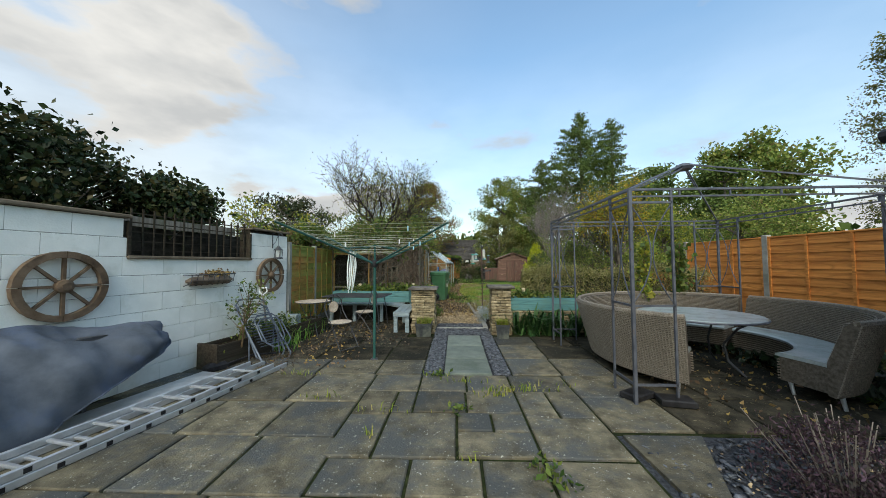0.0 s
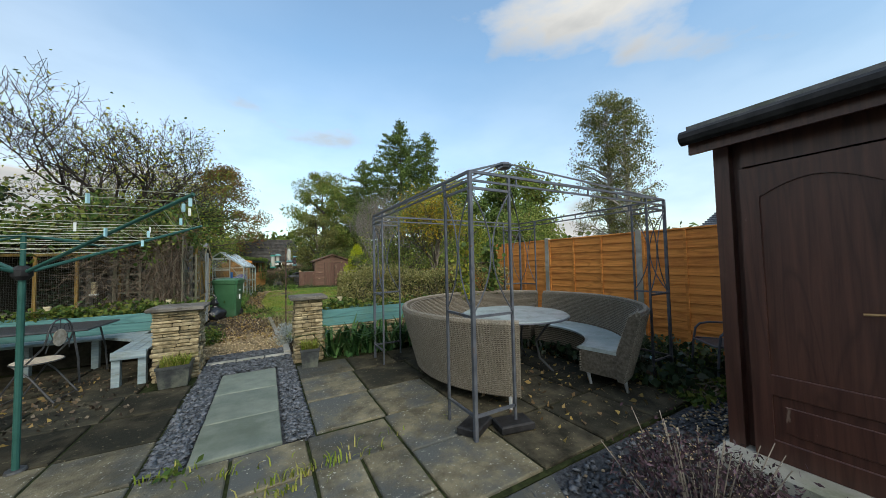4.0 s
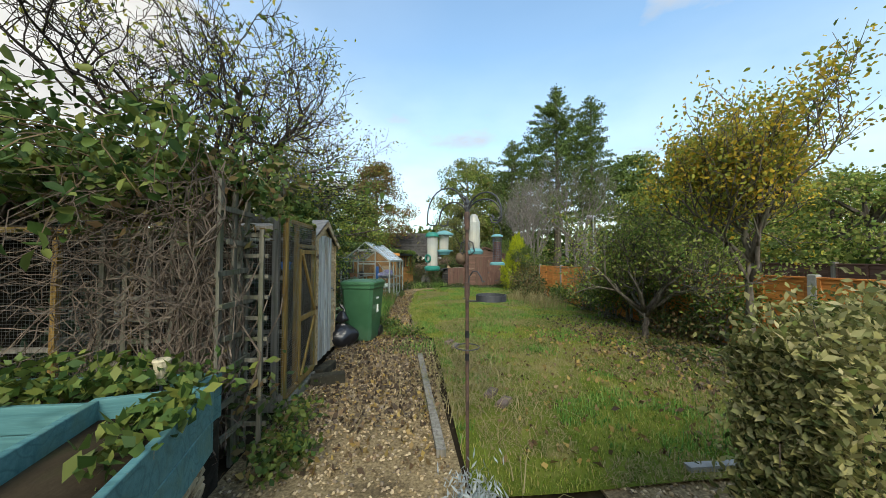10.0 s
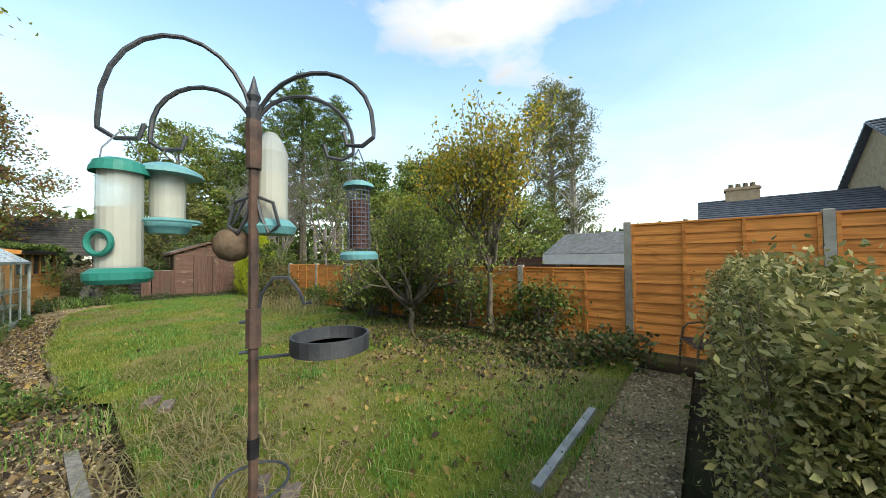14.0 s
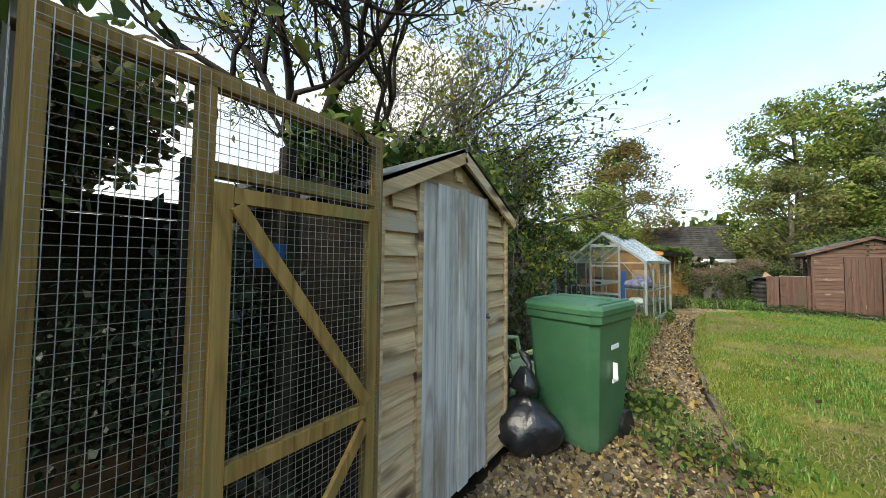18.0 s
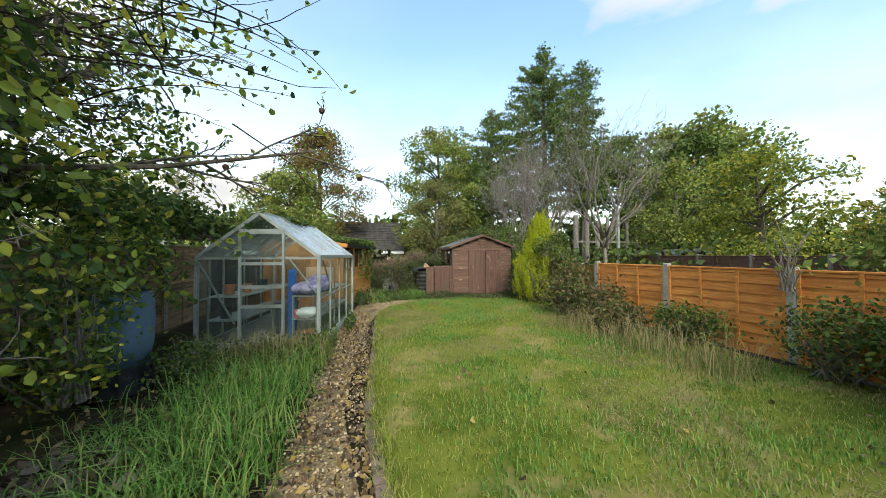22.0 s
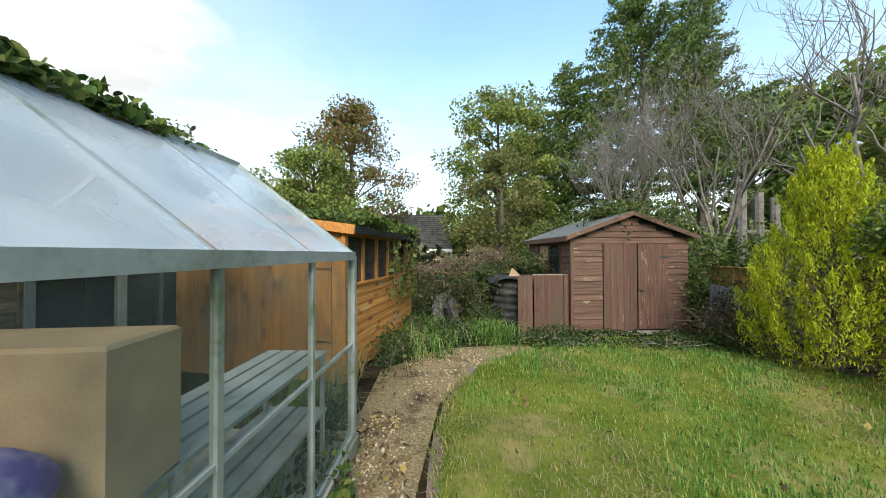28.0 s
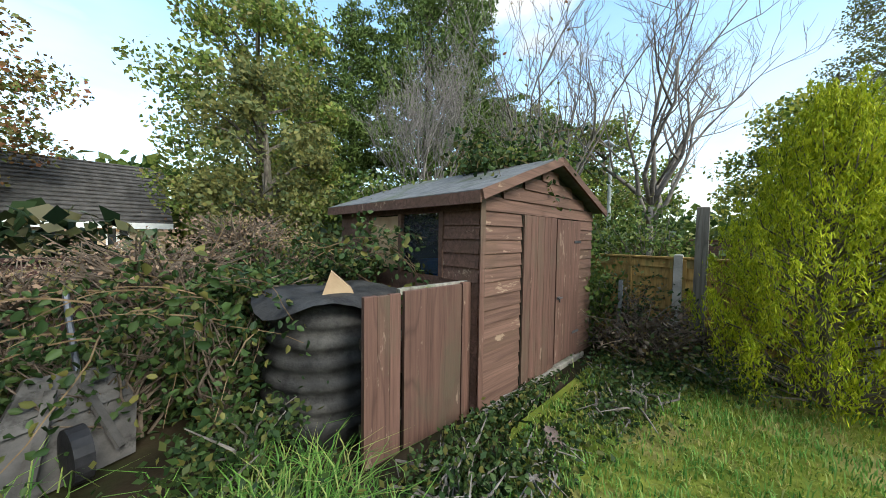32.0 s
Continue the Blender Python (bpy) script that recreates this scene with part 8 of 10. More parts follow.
f4 = hang("seed_bottle", "tall cloudy seed feeder with a pale teal base", Vector((0.055, 0.03, 1.9)), 0.03)
part("bottle", MB().lathe([(0.045, -0.25), (0.045, -0.06), (0.03, -0.02), (0.015, 0.0)], 20), M["clear"], f4, "cloudy bottle")
part("seed", MB().lathe([(0.04, -0.24), (0.04, -0.12)], 14), M["seed"], f4, "seed filling")
part("base", MB().lathe([(0.06, -0.29), (0.068, -0.27), (0.05, -0.25)], 20), M["feedteal"], f4, "pale teal base")
fb = thing("coconut_feeder", "brown fat-filled coconut hung on the pole", "bird feeder", (FX + VL.x * 0.07 + 0.02, FY + VL.y * 0.07 + 0.02, 1.55), group="bird feeders on the pole")
part("shell", MB().lathe([(0.008, -0.045), (0.032, -0.036), (0.046, -0.012), (0.046, 0.012), (0.032, 0.036), (0.008, 0.045)], 16), M["oldwood"], fb, smooth=True)
part("hanger", MB().tube([(0, 0, 0.055), (-VL.x * 0.05 - 0.01, -VL.y * 0.05 - 0.01, 0.14)], 0.003, 4), M["gaz"], fb)

# solar lights in the planters
for x, y, z in ((1.5, 7.1, 0.66), (-2.6, 8.5, 0.68), (-1.15, 8.5, 0.68)):
    so = thing("solar_light", "pale cone-shaped solar garden light on a spike", "garden light", (x, y, z), group="solar lights in the planters")
    part("spike", MB().tube([(0, 0, 0), (0, 0, 0.14)], 0.008, 6), M["gaz"], so)
    part("cone", MB().lathe([(0.022, 0.12), (0.042, 0.25), (0.046, 0.26), (0.04, 0.27)], 14), M["seed"], so, "pale frosted cone")


# ---- water butt ----
wbt = thing("water_butt", "blue-grey plastic water butt on a black stand", "water butt", (-2.5, 17.2, 0.0))
part("stand", MB().lathe([(0.3, 0), (0.27, 0.3)], 12), M["black"], wbt, "black plastic stand")
part("barrel", MB().lathe([(0.24, 0.3), (0.28, 0.5), (0.29, 0.75), (0.28, 1.0), (0.25, 1.12)], 24), M["butt"], wbt, smooth=True)
part("lid", MB().lathe([(0.27, 1.12), (0.27, 1.15), (0.1, 1.18)], 24), M["black"], wbt, "dark lid")

# ---- greenhouse ----
gh = thing("greenhouse", "weathered aluminium greenhouse with misted glass", "greenhouse", (0, 0, 0))
X0, X1, XM, Y0, Y1, EB, EH, AP = -2.36, -0.55, -1.45, 18.2, 20.92, 0.12, 1.48, 2.17
n = 4


def gbar(a, b, w=0.035, d=0.03, name="bar"):
    return part(name, MB().beam(a, b, w, d), M["alugreen"], gh)


part("base", MB().box(X0 - 0.04, X1 + 0.04, Y0 - 0.04, Y1 + 0.04, 0.0, EB), M["concrete"], gh, "concrete base")
for x in (X0, X1):
    for y in (Y0, Y1):
        gbar((x, y, EB), (x, y, EH), 0.05, 0.05, "corner_bar")
    gbar((x, Y0, EH), (x, Y1, EH), 0.05, 0.06, "eave")
    gbar((x, Y0, EB + 0.02), (x, Y1, EB + 0.02), 0.04, 0.04, "sill")
    gbar((x, Y0, 0.82), (x, Y1, 0.82), 0.02, 0.02)
for y in (Y0, Y1):
    gbar((X0, y, EB + 0.02), (X1, y, EB + 0.02), 0.04, 0.04, "sill")
    gbar((X0, y, EH), (XM, y, AP), 0.04, 0.05, "rafter")
    gbar((X1, y, EH), (XM, y, AP), 0.04, 0.05, "rafter")
    gbar((X0, y, EH - 0.02), (X1, y, EH - 0.02), 0.025, 0.03)
gbar((XM, Y0, AP), (XM, Y1, AP), 0.05, 0.06, "ridge")
for i in range(n + 1):
    y = Y0 + (Y1 - Y0) * i / n
    for x in (X0, X1):
        if 0 < i < n:
            gbar((x, y, EB), (x, y, EH), 0.028, 0.028)
            gbar((x, y, EH), (XM, y, AP), 0.028, 0.028)
    if i < n:
        ya, yb = y + 0.016, Y0 + (Y1 - Y0) * (i + 1) / n - 0.016
        for x in (X0, X1):
            for za, zb in ((EB + 0.04, 0.81), (0.83, EH - 0.03)):
                part("pane", MB().box(x - 0.002, x + 0.002, ya, yb, za, zb), M["glass"], gh).visible_shadow = False
            p = MB().add([(x, ya, EH + 0.02), (x, yb, EH + 0.02), (XM, yb, AP + 0.01), (XM, ya, AP + 0.01)], [(0, 1, 2, 3)])
            p.add([(x, ya, EH + 0.024), (x, yb, EH + 0.024), (XM, yb, AP + 0.014), (XM, ya, AP + 0.014)], [(3, 2, 1, 0)])
            part("roof_pane", p, M["roofglass"], gh).visible_shadow = False
# front with sliding door
DX0, DX1, DZ = -1.72, -1.08, 1.87
for x in (DX0, DX1):
    gbar((x, Y0 - 0.03, EB), (x, Y0 - 0.03, DZ), 0.045, 0.035, "door_stile")
for z in (EB + 0.03, 0.72, 1.02, 1.38, DZ):
    gbar((DX0, Y0 - 0.03, z), (DX1, Y0 - 0.03, z), 0.03, 0.05 if z != DZ else 0.07, "door_rail")
gbar((DX0 - 0.03, Y0, DZ + 0.03), (DX1 + 0.03, Y0, DZ + 0.03), 0.04, 0.03)
gbar((X1, Y0 + 0.02, 0.85), (DX1 + 0.05, Y0 + 0.02, EH), 0.02, 0.02, "brace")
gbar((X0, Y0 + 0.02, EH - 0.05), (DX0 - 0.1, Y0 + 0.02, 0.45), 0.025, 0.02, "brace")
gbar((X1 - 0.03, Y0 + 0.3, EH - 0.05), (X1 - 0.03, Y1 - 1.2, 0.3), 0.02, 0.02, "brace")
for x0, x1, z0, z1 in ((X0 + 0.03, DX0 - 0.02, EB + 0.05, EH - 0.04), (DX1 + 0.03, X1 - 0.03, EB + 0.05, EH - 0.04), (DX0 + 0.02, DX1 - 0.02, 1.05, 1.36), (DX0 + 0.02, DX1 - 0.02, 1.4, DZ - 0.03), (DX0 + 0.02, DX1 - 0.02, EB + 0.06, 0.7)):
    part("pane", MB().box(x0, x1, Y0 - 0.032, Y0 - 0.028, z0, z1), M["glass"], gh).visible_shadow = False
for sgn, x in ((1, X0), (-1, X1)):
    part("pane", MB().slab([(x + sgn * 0.05, EH + 0.01), (XM, EH + 0.01), (XM, AP - 0.05)], "y", Y0 - 0.002, Y0 + 0.002), M["glass"], gh).visible_shadow = False
    part("pane", MB().slab([(x + sgn * 0.05, EB + 0.05), (XM, EB + 0.05), (XM, AP - 0.05), (x + sgn * 0.05, EH)], "y", Y1 - 0.002, Y1 + 0.002), M["glass"], gh).visible_shadow = False
# greenhouse contents
st_ = thing("greenhouse_staging", "aluminium slatted staging inside the greenhouse", "staging", (0, 0, EB))
for x0, x1 in ((X0 + 0.06, DX0 - 0.05), (DX1 + 0.06, X1 - 0.06)):
    for z in (0.35, 0.72):
        for k in range(4):
            w = (x1 - x0) / 4
            part("slat", MB().box(x0 + k * w + 0.01, x0 + (k + 1) * w - 0.01, Y0 + 0.12, Y1 - 0.3, z, z + 0.02), M["alugreen"], st_)
    for y in (Y0 + 0.15, 19.5, Y1 - 0.35):
        for x in (x0 + 0.02, x1 - 0.02):
            part("leg", MB().box(x - 0.012, x + 0.012, y - 0.012, y + 0.012, 0, 0.74), M["alugreen"], st_)


inside = []


def sack(at, sx, sy, sz, m, label, cat="sack", rz=0):
    th = thing("sack", label, cat, at, rz)
    mb = MB()
    for j in range(9):
        v = j / 8
        for i in range(18):
            a = 2 * math.pi * i / 18
            k = (math.sin(math.pi * (0.08 + 0.84 * v)) ** 0.45) * (1 + 0.06 * math.sin(5 * a + 4 * v) + 0.04 * math.sin(9 * a))
            c, s = math.cos(a), math.sin(a)
            mb.v.append((sx * k * abs(c) ** 0.6 * (1 if c > 0 else -1), sy * k * abs(s) ** 0.6 * (1 if s > 0 else -1), sz * v))
    mb.f = [(j * 18 + i, j * 18 + (i + 1) % 18, (j + 1) * 18 + (i + 1) % 18, (j + 1) * 18 + i) for j in range(8) for i in range(18)] + [tuple(range(17, -1, -1)), tuple(8 * 18 + i for i in range(18))]
    part("sack", mb, m, th, smooth=True)
    inside.append(th)
    return th


sack((-0.82, 18.55, EB + 0.742), 0.23, 0.28, 0.2, M["purple"], "crumpled purple and white compost sack on the staging")
sack((-0.78, 19.0, EB + 0.742), 0.2, 0.24, 0.28, M["purple"], "purple compost sack slumped on the staging")
sack((-0.8, 18.45, EB + 0.372), 0.17, 0.14, 0.16, M["rag"], "pale packet on the lower shelf", "packet")
cb = thing("cardboard_sheet", "brown cardboard box leaning in the greenhouse", "box", (-0.85, 19.35, EB + 0.742), 8)
part("sheet", MB().box(-0.25, 0.25, -0.12, 0.12, 0, 0.42, bev=0.01), M["card"], cb)
bb = thing("blue_board", "bright blue plastic sheet leaning in the greenhouse", "board", (-1.15, 18.75, EB), 15)
part("sheet", MB().box(-0.05, 0.05, -0.2, 0.2, 0.0, 1.15, bev=0.02), M["blue"], bb)
for x, y, z, m_, r_ in ((-0.95, 18.42, 0.372, "pink", 0.07), (-2.1, 18.6, 0.742, "terracotta", 0.09), (-2.0, 18.95, 0.742, "terracotta", 0.08), (-2.1, 18.5, 0.372, "black", 0.1), (-2.0, 19.5, 0.742, "black", 0.1), (-0.75, 18.35, 0.0, "terracotta", 0.1)):
    pt = thing("flower_pot", "empty plastic or clay flower pot in the greenhouse", "pot", (x, y, EB + z), group="greenhouse pots")
    part("pot", MB().lathe([(r_ * 0.72, 0), (r_ * 0.95, r_ * 1.5), (r_ * 1.05, r_ * 1.5), (r_ * 1.05, r_ * 1.8), (r_ * 0.95, r_ * 1.8), (r_ * 0.9, r_ * 1.5)], 16, cap=False).lathe([(0.001, 0.002), (r_ * 0.7, 0.002)], 16, cap=False), M[m_], pt)
    inside.append(pt)
tin = thing("steel_bin", "grey galvanised dustbin inside the greenhouse", "bin", (-1.35, 19.0, EB))
part("drum", MB().lathe([(0.17, 0), (0.2, 0.55), (0.21, 0.56)], 20), M["gaz"], tin)

# the greenhouse and all in it stand eight degrees askew
TURN = Matrix.Translation((X1, Y0, 0)) @ Matrix.Rotation(radians(-8.0), 4, "Z") @ Matrix.Translation((-X1, -Y0, 0))
for ob in [gh, st_, cb, bb, tin] + inside:
    w = TURN @ (Matrix.Translation(ob.location) @ ob.rotation_euler.to_matrix().to_4x4())
    ob.location, ob.rotation_euler = w.to_translation(), w.to_euler()

# ---- workshop ----
ws = thing("workshop", "orange-stained shiplap workshop with a row of windows", "shed", (-0.5, 22.22, 0.0), 74.5)
WLn, WW, WS, WT, WR = 2.95, 2.3, 1.12, 1.71, 1.77
z = 0.02
while z < WS - 0.03:
    z1 = min(z + 0.12, WS - 0.01)
    vs = [(0, -0.016, z), (WLn, -0.016, z), (WLn, -0.002, z1 + 0.008), (0, -0.002, z1 + 0.008), (0, 0.004, z), (WLn, 0.004, z), (WLn, 0.01, z1 + 0.008), (0, 0.01, z1 + 0.008)]
    part("board", MB().add(vs, [(0, 1, 2, 3), (7, 6, 5, 4), (0, 4, 5, 1), (1, 5, 6, 2), (2, 6, 7, 3), (3, 7, 4, 0)]), M["workshop"], ws)
    z = z1
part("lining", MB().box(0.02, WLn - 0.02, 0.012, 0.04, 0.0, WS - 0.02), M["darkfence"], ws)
part("header", MB().box(0, WLn, -0.02, 0.05, WT, WR), M["workshop"], ws)
part("window_sill", MB().box(0.0, WLn, -0.045, 0.05, WS - 0.02, WS + 0.015, bev=0.006), M["workshop"], ws)
nw = 6
for i in range(nw + 1):
    u = 0.03 + i * (WLn - 0.06) / nw
    part("mullion", MB().box(u - 0.03, u + 0.03, -0.025, 0.05, WS, WT), M["workshop_up"], ws)
    if i < nw:
        u1 = 0.03 + (i + 1) * (WLn - 0.06) / nw
        part("pane", MB().box(u + 0.031, u1 - 0.031, 0.005, 0.01, WS + 0.01, WT), M["winglass"], ws)
part("end_wall", MB().slab([(0.0, 0.0), (WW, 0.0), (WW, 2.05), (0.0, WR)], "x", 0.0, 0.04), M["workshop_up"], ws)
part("end_door", MB().box(-0.02, 0.0, 0.15, 0.85, 0.04, 1.75, bev=0.005), M["workshop_up"], ws, "ledged plank door")
for z in (0.46, 1.31):
    part("hinge", MB().box(-0.026, -0.02, 0.14, 0.34, z, z + 0.02), M["brass"], ws)
part("corner_trim", MB().box(-0.03, 0.03, -0.03, 0.02, 0, WR, bev=0.005), M["workshop_up"], ws)
part("far_wall", MB().slab([(0.0, 0.0), (WW, 0.0), (WW, 2.05), (0.0, WR)], "x", WLn - 0.04, WLn).box(0, WLn, WW - 0.04, WW, 0, 2.05), M["workshop"], ws)
part("roof", MB().add([(-0.06, -0.16, WR), (WLn + 0.1, -0.16, WR), (WLn + 0.1, WW + 0.1, 2.14), (-0.06, WW + 0.1, 2.14), (-0.06, -0.16, WR + 0.04), (WLn + 0.1, -0.16, WR + 0.04), (WLn + 0.1, WW + 0.1, 2.18), (-0.06, WW + 0.1, 2.18)], [(3, 2, 1, 0), (4, 5, 6, 7), (0, 1, 5, 4), (1, 2, 6, 5), (2, 3, 7, 6), (3, 0, 4, 7)]), M["felt"], ws, "felted pent roof")
part("bargeboard", MB().beam((-0.08, -0.17, WR), (-0.08, WW + 0.1, 2.14), 0.025, 0.11), M["workshop"], ws)
part("fascia", MB().box(-0.08, WLn + 0.1, -0.185, -0.16, WR - 0.04, WR + 0.05), M["black"], ws)
wsb = thing("workbench", "cluttered workbench inside the workshop", "bench", (-0.5, 22.22, 0.0), 74.5)
part("top", MB().box(0.15, WLn - 0.15, 0.1, 0.6, 0.85, 0.9), M["greywood"], wsb)
for x, y in ((0.2, 0.15), (2.7, 0.15), (0.2, 0.55), (2.7, 0.55)):
    part("leg", MB().box(x - 0.03, x + 0.03, y - 0.03, y + 0.03, 0, 0.85), M["greywood"], wsb)
for x, m_, h in ((0.5, "white", 0.3), (1.2, "blue", 0.12), (1.9, "gaz", 0.25), (2.4, "card", 0.2)):
    bx_ = thing("storage_box", "storage box on the workbench behind glass", "box", (0, 0, 0))
    bx_.matrix_basis = wsb.matrix_basis
    bx_.location = (-0.5 + math.cos(radians(74.5)) * x - math.sin(radians(74.5)) * 0.35, 22.22 + math.sin(radians(74.5)) * x + math.cos(radians(74.5)) * 0.35, 0.9)
    bx_.rotation_euler = (0, 0, radians(74.5))
    part("box", MB().box(-0.15, 0.15, -0.12, 0.12, 0, h, bev=0.01), M[m_], bx_)

# ---- brown shed ----
bs = thing("brown_shed", "brown-painted shiplap shed with peeling double doors", "shed", (3.2, 23.93, 0.0), -3)
BW, BD, BE, BA = 2.22, 2.3, 1.80, 2.19
z = 0.06
while z < BA - 0.06:
    z1 = z + 0.115
    ins = 0 if z1 < BE else BW / 2 * (z1 - BE) / (BA - BE)
    for a, b in (((ins, 0.58), (1.82, BW - ins)) if z < 1.6 else ((ins, BW - ins),)):
        if b - a > 0.04:
            vs = [(a, -0.02, z), (b, -0.02, z), (b, -0.004, z1 + 0.006), (a, -0.004, z1 + 0.006), (a, 0.0, z), (b, 0.0, z), (b, 0.008, z1 + 0.006), (a, 0.008, z1 + 0.006)]
            part("board", MB().add(vs, [(0, 1, 2, 3), (7, 6, 5, 4), (0, 4, 5, 1), (1, 5, 6, 2), (2, 6, 7, 3), (3, 7, 4, 0)]), M["shedbrown"], bs)
    z = z1
part("front_frame", MB().slab([(0, 0.05), (BW, 0.05), (BW, BE), (BW / 2, BA - 0.02), (0, BE)], "y", 0.012, 0.03), M["darkfence"], bs)
d_ = part("door", MB().box(0.585, 1.215, -0.024, 0.0, 0.08, 1.665, bev=0.004), M["darkfence"], bs, "peeling brown plank door")
for j in range(5):
    a = 0.587 + j * 0.1256
    part("plank", MB().box(a + 0.002, a + 0.1236, -0.036, -0.025, 0.08 - 0.006 * (j % 2), 1.664, bev=0.004), M["shedboard"], d_)
d_ = part("door", MB().box(1.24, 1.815, -0.034, 0.0, 0.1, 1.655, bev=0.005), M["shedboard"], bs, "smooth brown door leaf, peeling at the foot")
part("latch", MB().box(1.26, 1.32, -0.046, -0.034, 0.8, 0.83).tube([(1.27, -0.05, 0.815), (1.36, -0.05, 0.815)], 0.008, 6).tube([(1.3, -0.05, 0.815), (1.3, -0.05, 0.77)], 0.007, 5), M["iron"], d_, "rusty dark latch")
for z in (0.35, 1.4):
    part("hinge", MB().box(1.66, 1.83, -0.042, -0.034, z, z + 0.03, bev=0.003), M["iron"], d_)
part("threshold", MB().box(0.0, BW * 0.9, -0.05, 0.02, 0.0, 0.065, bev=0.008), M["greywood"], bs, "mossy bare timber threshold")
part("corner_trim", MB().box(-0.03, 0.03, -0.032, -0.021, 0.03, BE - 0.02, bev=0.004), M["shedboard"], bs)
# side with window
z = 0.06
while z < BE - 0.02:
    z1 = z + 0.115
    spans = [(0.0, BD)] if not (1.12 < z1 and z < 1.62) else [(0.0, 0.42), (1.62, BD)]
    for a, b in spans:
        vs = [(-0.02, a, z), (-0.02, b, z), (-0.004, b, z1 + 0.006), (-0.004, a, z1 + 0.006), (0.0, a, z), (0.0, b, z), (0.008, b, z1 + 0.006), (0.008, a, z1 + 0.006)]
        part("side_board", MB().add(vs, [(0, 1, 2, 3), (7, 6, 5, 4), (0, 4, 5, 1), (1, 5, 6, 2), (2, 6, 7, 3), (3, 7, 4, 0)]), M["shedbrown"], bs)
    z = z1
part("window_pane", MB().box(-0.002, 0.004, 0.44, 0.98, 1.12, 1.66), M["winglass"], bs)
part("window_board", MB().box(-0.002, 0.006, 1.06, 1.6, 1.12, 1.66), M["card"], bs, "pale board in place of a pane")
for y in (0.42, 1.02, 1.62):
    part("window_frame", MB().box(-0.03, 0.01, y - 0.025, y + 0.025, 1.1, 1.68), M["shedbrown"], bs)
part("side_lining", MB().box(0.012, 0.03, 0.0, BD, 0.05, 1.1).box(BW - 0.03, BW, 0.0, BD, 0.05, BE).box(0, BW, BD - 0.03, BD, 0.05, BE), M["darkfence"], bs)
for s in (0, 1):
    e = Vector((-0.14 if s == 0 else BW + 0.14, 0, BE - 0.02))
    a = Vector((BW / 2, 0, BA + 0.04))
    part("roof", MB().add([(e.x, -0.12, e.z), (a.x, -0.12, a.z), (a.x, BD + 0.12, a.z), (e.x, BD + 0.12, e.z), (e.x, -0.12, e.z + 0.03), (a.x, -0.12, a.z + 0.03), (a.x, BD + 0.12, a.z + 0.03), (e.x, BD + 0.12, e.z + 0.03)], [(3, 2, 1, 0), (4, 5, 6, 7), (0, 1, 5, 4), (1, 2, 6, 5), (2, 3, 7, 6), (3, 0, 4, 7)]), M["felt"], bs, "grey felt roof slope")
    part("bargeboard", MB().beam((e.x, -0.13, e.z - 0.01), (a.x, -0.13, a.z - 0.01), 0.022, 0.075), M["shedbrown"], bs)
part("eave_board", MB().box(-0.15, -0.13, -0.12, BD + 0.12, BE - 0.09, BE - 0.0), M["shedbrown"], bs)
part("shelf_inside", MB().box(0.05, 0.4, 0.3, 1.7, 0.95, 0.98), M["greywood"], bs)
tub = thing("storage_tub", "blue plastic tub on the shelf inside the shed", "tub", (3.2 + 0.25, 23.93 + 0.7, 0.98))
part("tub", MB().lathe([(0.02, 0.0), (0.14, 0.0), (0.17, 0.24), (0.18, 0.25), (0.165, 0.25), (0.135, 0.01)], 18), M["blue"], tub, smooth=True)
gt = thing("gate_boards", "two weathered brown plank panels beside the shed", "panel", (2.25, 24.1, 0.0), -5)
for x0, x1, z1 in ((0.0, 0.09, 1.085), (0.092, 0.18, 1.08), (0.182, 0.265, 1.083)):
    part("narrow_board", MB().box(x0, x1, -0.018, 0.018, 0.0, z1, bev=0.004), M["shedboard"], gt)
part("wide_board", MB().box(0.30, 0.84, -0.014, 0.014, 0.0, 1.09, bev=0.005), M["shedboard"], gt)
part("edge_post", MB().box(0.846, 0.94, -0.022, 0.03, 0.0, 1.1, bev=0.006), M["shedboard"], gt)
part("top_rail", MB().box(0.28, 0.95, 0.016, 0.06, 1.06, 1.105, bev=0.005), M["greywood"], gt)
for z in (0.2, 0.75):
    part("back_rail", MB().box(0.0, 0.94, 0.02, 0.05, z, z + 0.07), M["darkfence"], gt)
cm = thing("compost_bin", "black corrugated plastic compost bin, lid askew", "compost bin", (2.44, 24.86, 0.0))
prof = [(0.5, 0.0)]
for k in range(25):
    v = k / 24
    prof.append((0.50 - 0.07 * v + 0.022 * math.sin(v * 6 * 2 * math.pi), 0.1 + 0.85 * v))
prof += [(0.40, 0.98), (0.30, 1.0)]
part("drum", MB().lathe(prof, 28), M["compost"], cm, smooth=True)
lid = MB()
for i in range(7):
    for k in range(28):
        a = 2 * math.pi * k / 28
        r_ = 0.56 * i / 6
        z = 1.03 + 0.015 * math.sin(3 * a + 2 * r_) - (0.0 if i < 5 else (0.03, 0.13)[i - 5] * (0.6 + 0.4 * math.sin(4 * a + 0.5)))
        lid.v.append((r_ * math.cos(a), r_ * math.sin(a), z))
lid.f = [(i * 28 + k, i * 28 + (k + 1) % 28, i * 28 + 28 + (k + 1) % 28, i * 28 + 28 + k) for i in range(6) for k in range(28)]
part("lid", lid, M["compost"], cm, "dark sheet draped over the top", smooth=True)
pn = thing("board_offcut", "pale tan triangular offcut propped on the compost cover", "offcut", (2.33, 24.58, 1.03), -30)
part("offcut", MB().slab([(-0.09, 0.0), (0.13, 0.0), (0.11, 0.04), (-0.03, 0.17)], "y", -0.05, 0.05), M["card"], pn)
